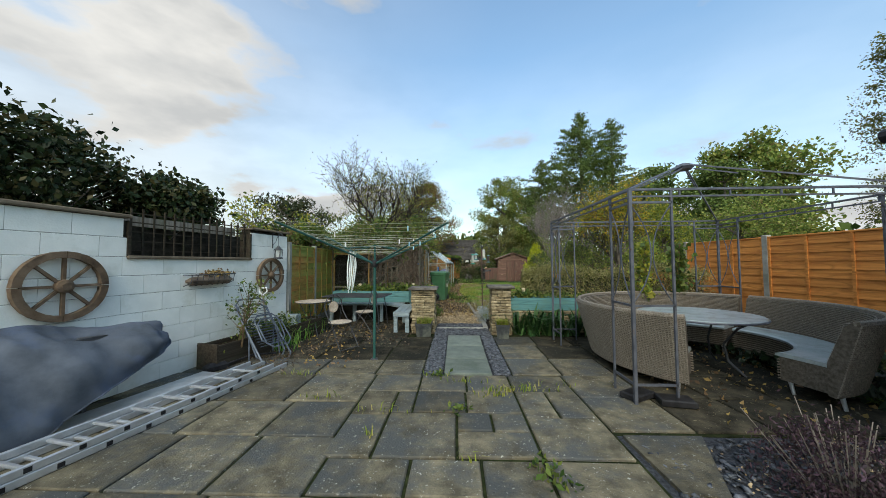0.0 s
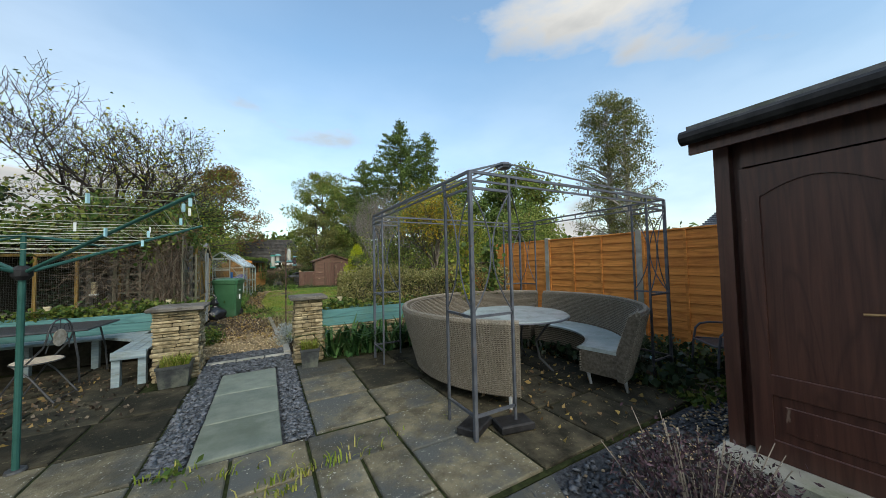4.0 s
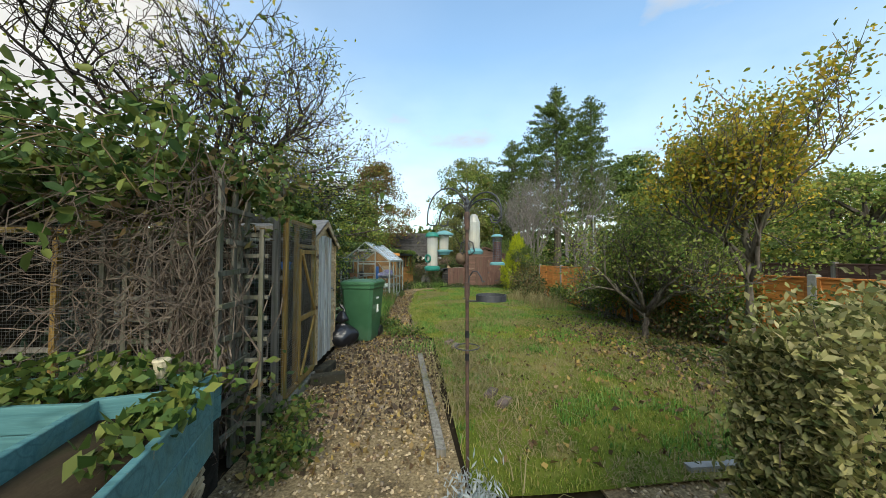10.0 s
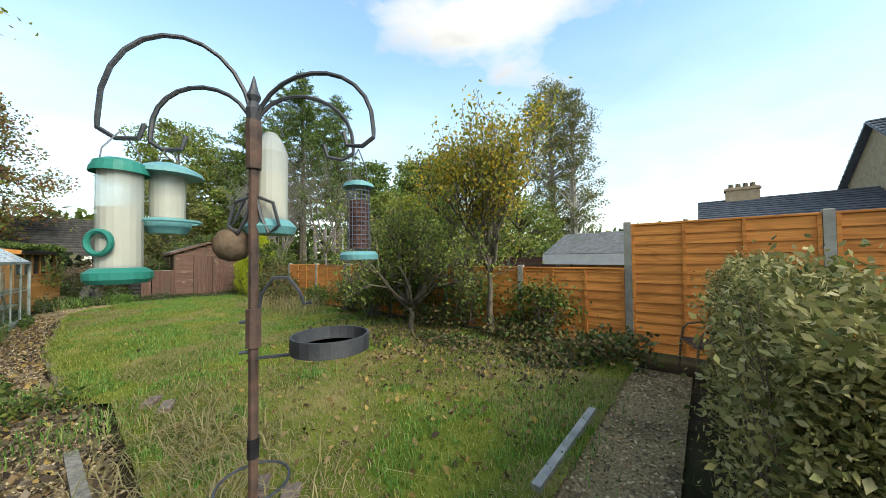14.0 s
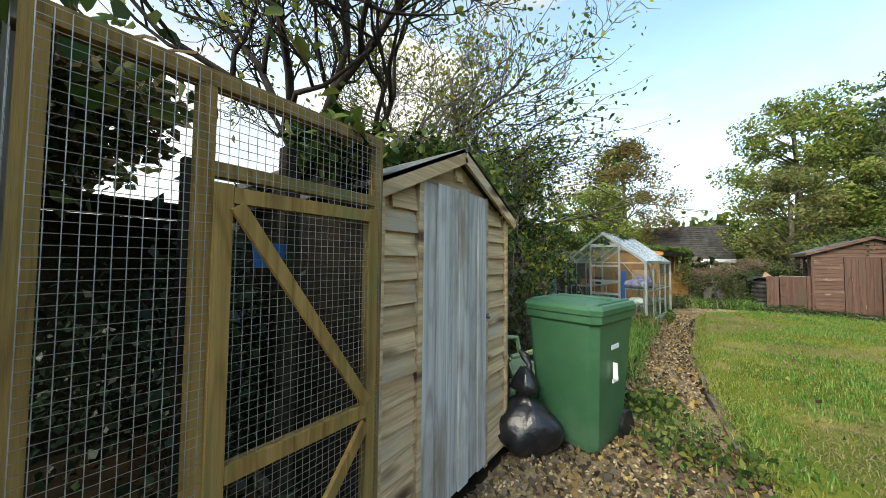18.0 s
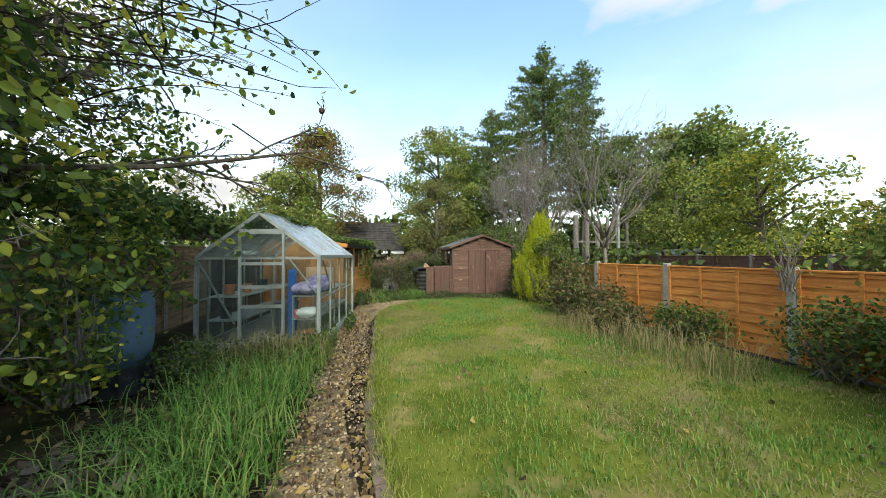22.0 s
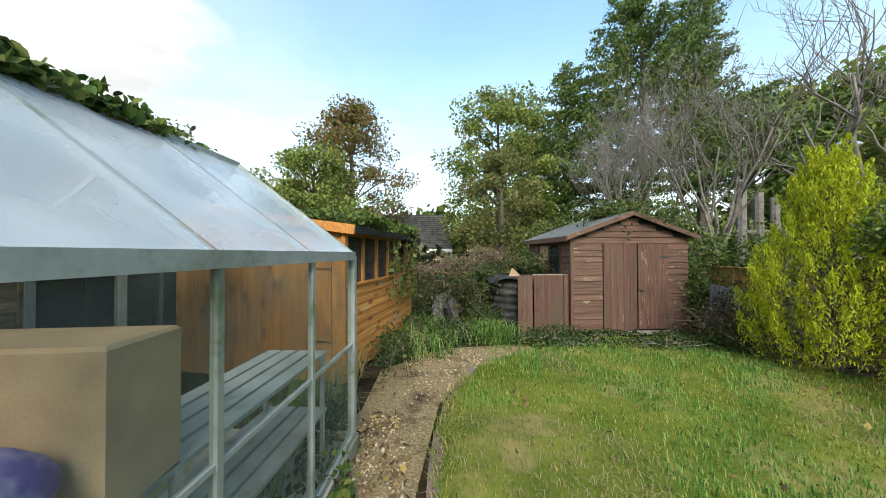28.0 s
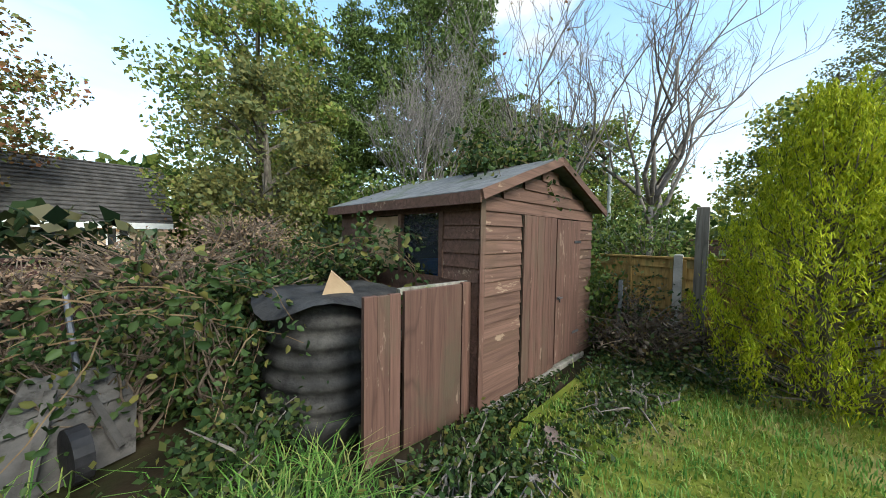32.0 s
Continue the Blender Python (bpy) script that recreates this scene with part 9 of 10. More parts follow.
bw = thing("old_barrow", "upturned dull grey wheelbarrow overgrown with brambles", "wheelbarrow", (1.05, 25.2, 0.0), 15)
part("tray", MB().slab([(-0.30, 0.0), (0.28, 0.02), (0.33, 0.36), (0.24, 0.62), (-0.12, 0.66), (-0.22, 0.45)], "y", 0.06, 0.16), M["tin"], bw, "dented tin tray").rotation_euler = (-0.35, 0, 0)
part("rim", MB().slab([(-0.28, 0.36), (0.3, 0.40), (0.26, 0.46), (-0.25, 0.42)], "y", 0.03, 0.058), M["tin"], bw).rotation_euler = (-0.35, 0, 0)
part("brace", MB().beam((-0.16, 0.02, 0.1), (-0.04, 0.2, 0.52), 0.05, 0.02).beam((0.2, 0.02, 0.1), (0.08, 0.2, 0.52), 0.05, 0.02), M["tin"], bw)
wl_ = MB().lathe([(0.08, -0.05), (0.16, -0.04), (0.16, 0.04), (0.08, 0.05)], 20)
wl_.v = [(zz, yy - 0.02, xx + 0.18) for xx, yy, zz in wl_.v]
part("wheel", wl_, M["black"], bw, "black rubber wheel")
part("handle", MB().tube([(0.1, 0.25, 0.3), (0.08, 0.4, 0.9), (0.08, 0.44, 1.05)], 0.016, 6), M["gaz"], bw)
sg = thing("slate_board", "grey weathered board leaning on the low fence", "board", (5.85, 23.55, 0.0), 12)
part("board", MB().slab([(-0.35, 0.15), (0.45, 0.1), (0.5, 0.8), (0.3, 0.86), (-0.3, 0.95)], "y", -0.02, 0.02), M["felt"], sg)


# ---- shrubs, hedges and trees of the garden ----
def shrub(name, label, boxes, leaf, size, n, seed, stems=0, groups=60, tight=0.22, at=(0, 0, 0), wide=0.6, bark="twig", category="shrub", oval=False):
    """A shrub: leaf clumps in ellipsoids (centre, radii), with stems rising to them."""
    th = thing(name, label, category, at)
    rr = random.Random(seed)
    mb = MB()
    pts = []
    for b, (c, r) in enumerate(boxes):
        pts.append(clumps(n // len(boxes), c, r, seed + b, groups, tight))
        for k in range(stems):
            e = Vector((c[0] + rr.uniform(-0.8, 0.8) * r[0], c[1] + rr.uniform(-0.8, 0.8) * r[1], c[2] + rr.uniform(-0.3, 0.9) * r[2]))
            f = Vector((c[0] + rr.uniform(-0.3, 0.3) * r[0], c[1] + rr.uniform(-0.3, 0.3) * r[1], max(0.0, c[2] - r[2] * 1.0)))
            m_ = f.lerp(e, 0.5) + Vector((rr.gauss(0, 0.06), rr.gauss(0, 0.06), 0.05))
            mb.tube([f, m_, e], [0.012, 0.008, 0.003], 4)
    if stems:
        part("stem_mass", mb, M[bark], th)
    p = np.concatenate(pts)
    stuff("foliage", ovals(p, size, seed, wide) if oval else leaves(p, size, seed, wide), L[leaf], "", "", th)
    return th


def hedge_points(n, x0, x1, y0, y1, z0, z1, seed, shell=0.12):
    """Points on the faces of a clipped hedge, uneven."""
    r = np.random.default_rng(seed)
    p = in_box(n, x0, x1, y0, y1, z0, z1, seed)
    k = r.integers(0, 4, n)
    p[k == 0, 1] = y0 + r.normal(0, shell, (k == 0).sum())
    p[k == 1, 2] = z1 + r.normal(0, shell * 0.8, (k == 1).sum())
    p[k == 2, 0] = x0 + np.abs(r.normal(0, shell, (k == 2).sum())) * (1 if x1 > x0 else -1)
    p[k == 3, 1] = y1 + r.normal(0, shell, (k == 3).sum())
    p[:, 2] += 0.07 * np.sin(p[:, 0] * 3.1 + 0.6) * (p[:, 2] > z0 + 0.5)
    return p


hd = thing("privet_hedge", "pale bleached privet hedge, bare and twiggy low down", "hedge", (0, 0, 0))
hp_ = hedge_points(46000, 1.55, 5.7, 7.26, 7.6, 0.1, 1.3, 101, 0.08)
hp_ = hp_[(hp_[:, 2] > 0.55) | (rng.random(len(hp_)) < 0.8)]
hp_ = np.concatenate([hp_, in_box(9000, 1.6, 5.65, 7.3, 7.58, 0.05, 1.24, 103)])
stuff("foliage", leaves(hp_, 0.033, 102, 0.5), L["hedge"], "", "", hd)
# dark-coloured leaves inside paint the shade in the hedge's gaps
stuff("gap_shade_foliage", leaves(in_box(7000, 1.66, 5.6, 7.34, 7.56, 0.05, 1.16, 104), 0.05, 105), L["dark"], "", "", hd)
mb = MB()
rr_ = random.Random(21)
for k in range(260):
    x, y = rr_.uniform(1.6, 5.6), rr_.uniform(7.28, 7.58)
    mb.tube([(x, y, 0), (x + rr_.gauss(0, 0.07), y + rr_.gauss(0, 0.06), 0.6), (x + rr_.gauss(0, 0.13), y + rr_.gauss(0, 0.1), rr_.uniform(0.9, 1.38))], [0.008, 0.005, 0.002], 3)
part("stem_mass", mb, M["deadtwig"], hd)

shrub("wall_shrub", "dense dark-leaved shrub growing over the white wall", [((-5.3, 1.5, 2.7), (0.9, 1.7, 1.0)), ((-5.15, 3.5, 2.6), (0.8, 1.3, 0.85)), ((-4.8, 5.1, 2.45), (0.65, 0.9, 0.55)), ((-5.3, -0.6, 2.8), (0.9, 1.4, 1.0))], "dark", 0.085, 30000, 110, 26, 110, 0.15)
shrub("fence_bramble", "bramble and ivy mass over the boundary fence", [((-4.6, 7.2, 2.0), (0.5, 0.9, 0.35)), ((-4.4, 8.7, 2.05), (0.6, 0.9, 0.4)), ((-3.4, 9.8, 2.12), (0.7, 0.55, 0.28)), ((-2.3, 9.9, 2.18), (0.7, 0.5, 0.22))], "bramble", 0.085, 7000, 120, 30, 80, 0.2)
shrub("fence_shrub", "wispy shrub with yellow-green leaves behind the fence", [((-5.0, 7.6, 2.7), (0.6, 0.9, 0.6)), ((-4.6, 9.3, 2.6), (0.6, 0.7, 0.5))], "yellowgreen", 0.085, 900, 125, 24, 60, 0.2)

# old bare fruit tree
tree("fruit_tree", "old leafless fruit tree with tangled dark twigs", (-2.95, 11.4, 0.0), 2.6, 0.085, 8, 1.75, 4, 5, "yellowgreen", 2200, 0.06, "twigdark", 0.12, (0.25, 0.1), kids=4, up=0.17, wander=0.3, spread=1.0, rise=(0.8, 2.2))
tree("pear_tree", "thin fruit tree with sparse yellowing leaves", (-2.75, 13.4, 0.0), 2.2, 0.09, 9, 1.75, 4, 9, "yellowgreen", 8500, 0.055, "twig", 0.16, (0.2, 0.1), kids=4, up=0.10, wander=0.38)
# apple tree over the border
at_ = tree("apple_tree", "old apple tree with turning yellow-green leaves", (-2.95, 15.85, 0.0), 2.3, 0.19, 8, 1.5, 4, 23, "apple", 6500, 0.066, "bark", 0.2, (-0.1, 0.0), kids=4, up=0.05, wander=0.34, rise=(0.3, 1.2))
stuff("hanging_leaf", ovals(np.concatenate([clumps(1100, (0.7, 0.9, 1.6), (0.4, 0.5, 0.8), 128, 70, 0.16), clumps(1500, (0.25, -0.5, 3.0), (0.9, 0.9, 0.6), 129, 70, 0.16), clumps(380, (0.75, 1.35, 2.85), (0.5, 0.6, 0.45), 126, 60, 0.13)]), 0.062, 127), L["apple"], "", "", at_)
mb, tips = MB(), []
grow(mb, (0.1, 0.1, 2.15), (2.6, 0.5, 0.25), 2.6, 0.03, 3, tips, 77, 5, 0.10, -0.02, 0.34, 6, 0.9)
part("long_branch", mb, M["bark"], at_)
t_ = np.array([tuple(p) for p in tips])
q_ = t_[rng.integers(0, len(t_), 130)] + rng.normal(size=(130, 3)) * 0.035
stuff("branch_leaf", leaves(q_, 0.06, 131), L["yellowgreen"], "", "", at_)
for k in (3, 11, 12):
    p = t_[k * len(t_) // 14]
    part("apple", MB().lathe([(0.004, -0.045), (0.02, -0.042), (0.03, -0.02), (0.028, 0.0), (0.012, 0.012)], 10, (p[0], p[1], p[2] - 0.02)), M["nuts"], at_, "withered dark apple", smooth=True)
shrub("border_bush", "bush of turning leaves below the apple tree", [((-2.3, 16.3, 0.9), (0.4, 0.4, 0.65)), ((-2.6, 16.6, 0.5), (0.35, 0.35, 0.4))], "apple", 0.06, 2200, 132, 26, 70, 0.22, oval=True)
shrub("dark_understorey", "dark ivy and bramble along the old fence", [((-3.45, 13.4, 0.4), (0.3, 0.6, 0.4)), ((-3.55, 17.2, 0.3), (0.25, 0.6, 0.3)), ((-3.0, 17.5, 0.2), (0.4, 0.3, 0.22)), ((-3.6, 18.8, 0.7), (0.3, 0.7, 0.6))], "ivy", 0.08, 2600, 133, 20, 70, 0.22, oval=True)
shrub("overhead_ivy", "ivy canopy spilling over fence and greenhouse", [((-3.1, 18.2, 2.15), (0.9, 1.2, 0.35)), ((-2.9, 19.8, 2.05), (0.9, 1.2, 0.25)), ((-3.6, 16.6, 2.2), (0.6, 0.9, 0.45)), ((-2.4, 21.2, 2.1), (0.9, 0.7, 0.22))], "mid", 0.08, 13000, 134, 18, 110, 0.2, oval=True)
shrub("greenhouse_ivy", "ivy creeping across the greenhouse roof", [((-1.25, 20.1, 2.2), (0.2, 0.9, 0.09)), ((-1.7, 19.0, 2.05), (0.25, 0.7, 0.14))], "mid", 0.07, 2200, 135, 0, 40, 0.2, oval=True)
shrub("workshop_ivy", "ivy growing along the workshop roof edge", [((-0.35, 23.2, 1.95), (0.35, 0.9, 0.1)), ((0.12, 24.7, 1.92), (0.32, 0.7, 0.14)), ((-1.0, 23.4, 2.02), (0.6, 0.9, 0.1))], "mid", 0.065, 4200, 136, 14, 120, 0.2, oval=True)
vn = thing("workshop_creeper", "trailing bramble hanging down the workshop front", "creeper", (0, 0, 0))
mb = MB()
cp = []
for k in range(18):
    u = rr_.uniform(0.9, 2.9)
    c, s = math.cos(radians(74.5)), math.sin(radians(74.5))
    x0, y0 = -0.5 + c * u + 0.06, 22.22 + s * u
    pts = [Vector((x0 + 0.08, y0, 1.9))]
    for i in range(6):
        pts.append(pts[-1] + Vector((rr_.gauss(0.0, 0.03), rr_.gauss(0, 0.06), -rr_.uniform(0.12, 0.26))))
    mb.tube(pts, 0.004, 3)
    for p in pts:
        for _ in range(4):
            cp.append(tuple(p + Vector((rr_.gauss(0.02, 0.03), rr_.gauss(0, 0.06), rr_.gauss(0, 0.06)))))
part("stem_mass", mb, M["vinebark"], vn)
stuff("foliage", leaves(np.array(cp), 0.075, 137, 0.7), L["mid"], "", "", vn)
shrub("shed_border", "nettles and weeds at the workshop foot", [((0.0, 22.9, 0.2), (0.3, 0.9, 0.22)), ((0.35, 24.5, 0.18), (0.3, 0.7, 0.2)), ((1.4, 24.2, 0.15), (0.6, 0.4, 0.18)), ((-0.35, 21.0, 0.15), (0.15, 0.8, 0.16)), ((2.6, 23.7, 0.12), (0.7, 0.15, 0.12)), ((4.4, 23.0, 0.08), (0.9, 0.35, 0.1)), ((5.3, 22.6, 0.2), (0.5, 0.6, 0.22)), ((5.75, 23.4, 0.55), (0.2, 0.7, 0.5)), ((1.7, 24.5, 0.3), (0.35, 0.25, 0.25))], "thicket", 0.045, 9000, 138, 12, 60, 0.3)
shrub("greenhouse_weeds", "low brambles and weeds before the greenhouse", [((-1.3, 17.85, 0.16), (0.7, 0.3, 0.2)), ((-0.45, 18.6, 0.1), (0.12, 0.7, 0.13)), ((-0.15, 19.9, 0.1), (0.1, 0.7, 0.12)), ((-1.9, 17.4, 0.25), (0.4, 0.4, 0.28)), ((-1.0, 17.6, 0.14), (0.5, 0.3, 0.16)), ((-0.6, 17.9, 0.16), (0.2, 0.5, 0.18))], "mid", 0.05, 4200, 143, 26, 60, 0.28, oval=True)
shrub("verge_weeds", "green nettles and weeds round the path end", [((0.5, 23.6, 0.1), (0.5, 0.7, 0.13)), ((1.4, 23.9, 0.1), (0.6, 0.4, 0.13)), ((2.4, 23.5, 0.07), (0.6, 0.25, 0.09)), ((0.7, 24.4, 0.1), (0.4, 0.3, 0.12)), ((3.6, 23.75, 0.05), (0.7, 0.12, 0.08)), ((3.0, 23.3, 0.04), (0.7, 0.3, 0.07)), ((4.9, 23.3, 0.08), (0.6, 0.35, 0.1)), ((5.3, 22.9, 0.12), (0.4, 0.5, 0.14)), ((4.1, 23.2, 0.03), (0.6, 0.3, 0.05))], "thicket", 0.045, 9000, 144, 20, 70, 0.3, oval=True)
shrub("far_bramble", "sprawling dark bramble thicket", [((1.7, 25.8, 0.7), (0.9, 0.6, 0.6)), ((0.8, 26.3, 0.6), (0.9, 0.8, 0.5)), ((2.5, 26.6, 1.1), (0.7, 0.6, 0.45)), ((0.3, 25.7, 0.4), (0.5, 0.5, 0.36)), ((1.75, 25.2, 0.55), (0.3, 0.35, 0.5)), ((1.2, 25.6, 0.4), (0.6, 0.35, 0.4)), ((2.1, 25.35, 1.05), (0.5, 0.25, 0.14)), ((2.9, 25.5, 1.15), (0.4, 0.5, 0.16))], "thicket", 0.055, 9500, 139, 120, 110, 0.24, bark="deadtwig", oval=True)
shrub("dead_bramble", "russet dying bramble stems above the thicket", [((1.5, 26.0, 1.2), (0.8, 0.5, 0.28)), ((0.7, 26.4, 1.05), (0.6, 0.5, 0.25)), ((2.2, 26.3, 1.45), (0.6, 0.4, 0.25))], "withered", 0.032, 3800, 145, 170, 90, 0.3, bark="deadtwig")
shrub("shed_back_ivy", "ivy and bramble billowing behind the brown shed", [((5.2, 25.6, 1.7), (1.1, 0.7, 0.65)), ((4.3, 26.4, 1.9), (1.1, 0.6, 0.6)), ((6.6, 24.9, 1.4), (0.8, 0.7, 0.7)), ((4.5, 24.6, 2.35), (0.4, 0.6, 0.2)), ((7.2, 23.6, 1.3), (0.6, 0.9, 0.8)), ((6.2, 25.4, 2.1), (0.9, 0.6, 0.75)), ((5.6, 24.0, 0.7), (0.35, 0.5, 0.7))], "mid", 0.07, 17000, 140, 30, 120, 0.22)
shrub("shed_side_brush", "dead stems and prunings heaped beside the shed", [((5.4, 23.1, 0.3), (0.55, 0.5, 0.3))], "bramble", 0.05, 900, 141, 180, 40, 0.3, bark="deadtwig")
shrub("leaf_heap", "heap of curled dead leaves and prunings under the apple tree", [((-2.3, 14.75, 0.08), (0.9, 0.5, 0.22)), ((-3.0, 15.1, 0.15), (0.6, 0.5, 0.3)), ((-1.7, 15.3, 0.05), (0.5, 0.5, 0.16))], "deadleaf", 0.1, 3000, 142, 60, 60, 0.24, bark="deadtwig", oval=True)
bth = thing("bird_bath", "pale weathered stone bird bath by the old fence", "bird bath", (-3.62, 14.72, 0.0))
part("pedestal", MB().lathe([(0.16, 0.0), (0.15, 0.05), (0.09, 0.1), (0.07, 0.28), (0.1, 0.4), (0.13, 0.43)], 16), M["concrete"], bth, smooth=True)
part("bowl", MB().lathe([(0.12, 0.43), (0.25, 0.5), (0.27, 0.55), (0.25, 0.56), (0.2, 0.51), (0.02, 0.49)], 20), M["concrete"], bth, smooth=True)
crd = thing("cord", "frayed white cord hanging from the apple tree", "cord", (-2.3, 15.05, 0.0))
part("strand", MB().tube([(0, 0, 0.9), (0.01, 0.01, 1.6), (-0.01, 0.0, 2.3), (0, 0, 3.0)], 0.004, 4), M["rope"], crd)

# golden conifer
gc_ = thing("golden_conifer", "bright golden-yellow conifer, upright and feathery", "tree", (5.5, 21.85, 0.0))
mb = MB()
mb.tube([(0, 0, -0.1), (0.02, 0, 1.4), (0, 0.02, 2.9)], [0.08, 0.06, 0.01], 7)
pts, bh = [], MB()
r2 = np.random.default_rng(150)
for k in range(190):
    u = (k + 0.5) / 190
    z = 0.1 + 2.42 * u
    w = (0.88 * (1 - u ** 1.5) + 0.02) * rr_.uniform(0.55, 1.08) * (0.8 if u < 0.08 else 1.0)
    a = k * 2.39996
    s_ = np.array([w * math.cos(a), w * math.sin(a), z])
    d_ = np.array([0.32 * math.cos(a), 0.32 * math.sin(a), 1.0])
    ln_ = rr_.uniform(0.3, 0.52)
    bh.tube([(s_[0] * 0.2, s_[1] * 0.2, max(0.05, z - 0.25)), tuple(s_), tuple(s_ + d_ * ln_ * 0.8)], [0.012, 0.007, 0.002], 3)
    t = r2.random(300) ** 0.8
    q = r2.normal(size=(300, 3)) * (0.062 * (1 - t) ** 0.7 + 0.004)[:, None]
    pts.append(s_ + d_ * (ln_ * (t - 0.15))[:, None] + q)
part("trunk", mb, M["bark"], gc_)
tagged(part("branch_mass", bh, M["bark"], gc_), kind="stuff")
stuff("crown", leaves(np.concatenate(pts), 0.05, 151, 0.2, 2.2), L["lime"], "", "", gc_)
shrub("conifer_ivy", "ivy clambering over one side of the golden conifer", [((5.3, 21.2, 1.75), (0.45, 0.25, 0.3)), ((5.7, 21.1, 1.4), (0.3, 0.25, 0.35)), ((5.75, 21.25, 2.0), (0.3, 0.25, 0.2))], "mid", 0.06, 1600, 152, 20, 40, 0.24, oval=True, category="climber")

shrub("patio_ivy", "sprawling ivy and dead stems along the fence foot", [((5.6, 3.4, 0.06), (0.45, 0.5, 0.1)), ((5.3, 2.6, 0.05), (0.8, 0.4, 0.08)), ((4.6, 2.9, 0.04), (0.5, 0.2, 0.06)), ((5.6, 4.6, 0.08), (0.35, 0.8, 0.12)), ((4.7, 3.6, 0.03), (0.4, 0.4, 0.05))], "mid", 0.06, 2400, 153, 40, 60, 0.3, bark="deadtwig", oval=True, category="climber")
bl_ = thing("ball", "small blue ball lying among the ivy", "ball", (5.5, 3.55, 0.06))
part("ball", MB().lathe([(0.001, -0.055), (0.03, -0.046), (0.05, -0.022), (0.055, 0.0), (0.05, 0.022), (0.03, 0.046), (0.001, 0.055)], 16), M["blue"], bl_, smooth=True)

# right-hand side: ivy mounds, shrubs and small trees
shrub("ivy_mound", "dark ivy mound at the foot of the fence", [((5.4, 8.9, 0.2), (0.7, 0.7, 0.24)), ((5.6, 10.4, 0.22), (0.5, 0.9, 0.26)), ((5.5, 12.3, 0.25), (0.5, 0.9, 0.34)), ((4.9, 9.6, 0.06), (0.5, 0.6, 0.08)), ((4.7, 11.2, 0.05), (0.4, 0.7, 0.07))], "patchy", 0.062, 5600, 160, 26, 80, 0.25, wide=0.8, bark="deadtwig", oval=True)
tree("golden_tree", "small fruit tree in gold and green autumn leaf", (5.45, 10.8, 0.0), 1.5, 0.07, 8, 1.4, 3, 41, "gold", 12500, 0.06, "bark", 0.11, (-0.05, 0.0), kids=5, up=0.26, wander=0.2, rise=(1.0, 2.2))
tree("leafy_shrub_tree", "bushy many-stemmed tree with dull green leaves", (4.95, 12.4, 0.0), 0.5, 0.07, 9, 1.3, 3, 42, "far", 9000, 0.055, "bark", 0.13, kids=5, up=0.16, wander=0.24, rise=(0.5, 1.4))
tree("leafy_shrub_tree", "bushy many-stemmed tree with dull green leaves", (5.5, 13.7, 0.0), 0.4, 0.05, 8, 0.8, 3, 43, "far", 5200, 0.055, "bark", 0.13, kids=5, up=0.12, wander=0.24, rise=(0.4, 1.3))
shrub("fence_bush", "loose leafy bush along the low fence", [((5.4, 14.3, 0.75), (0.7, 0.9, 0.7)), ((5.5, 15.4, 0.55), (0.5, 0.6, 0.5)), ((5.7, 11.6, 0.75), (0.4, 0.8, 0.6)), ((5.8, 10.0, 0.6), (0.35, 0.7, 0.5)), ((5.6, 13.0, 0.8), (0.4, 0.7, 0.65)), ((5.5, 17.2, 0.35), (0.35, 0.8, 0.32))], "mid", 0.06, 11000, 161, 30, 80, 0.24)
shrub("bramble_mound", "bramble mound with yellowing leaves by the conifer", [((5.1, 19.9, 0.6), (0.6, 0.7, 0.55)), ((5.1, 18.9, 0.5), (0.6, 0.6, 0.48)), ((5.7, 20.9, 1.0), (0.5, 0.8, 0.5)), ((4.9, 18.0, 0.3), (0.5, 0.4, 0.3))], "bramble", 0.075, 6500, 162, 30, 90, 0.24)
shrub("slim_sapling", "thin sapling with a few leaves by the fence", [((5.8, 16.0, 1.6), (0.3, 0.3, 0.6))], "yellowgreen", 0.06, 160, 163, 14, 20, 0.3)
shrub("path_weeds", "low green weeds beside the gravel path", [((-0.75, 9.4, 0.1), (0.25, 0.5, 0.12)), ((-0.6, 8.9, 0.12), (0.2, 0.25, 0.14)), ((0.2, 12.9, 0.08), (0.5, 0.4, 0.1)), ((-0.2, 13.6, 0.15), (0.25, 0.4, 0.18))], "mid", 0.055, 1500, 164, 0, 40, 0.3)
shrub("hanging_bramble", "leafy bramble sprays arching over aviary and shed", [((-1.7, 9.25, 2.15), (0.8, 0.3, 0.25)), ((-1.9, 12.2, 2.4), (0.5, 0.6, 0.15)), ((-1.5, 12.6, 1.9), (0.3, 0.4, 0.4)), ((-1.15, 10.65, 1.95), (0.15, 0.15, 0.12)), ((-2.3, 9.3, 2.2), (0.7, 0.4, 0.25))], "mid", 0.075, 5600, 165, 16, 70, 0.25, oval=True)
shrub("bin_hedge", "leafy growth behind the bin and shed", [((-2.2, 13.2, 0.8), (0.7, 0.6, 0.8)), ((-1.7, 13.9, 0.7), (0.4, 0.5, 0.7)), ((-1.5, 12.4, 0.5), (0.3, 0.3, 0.5))], "patchy", 0.07, 3000, 166, 20, 70, 0.24)


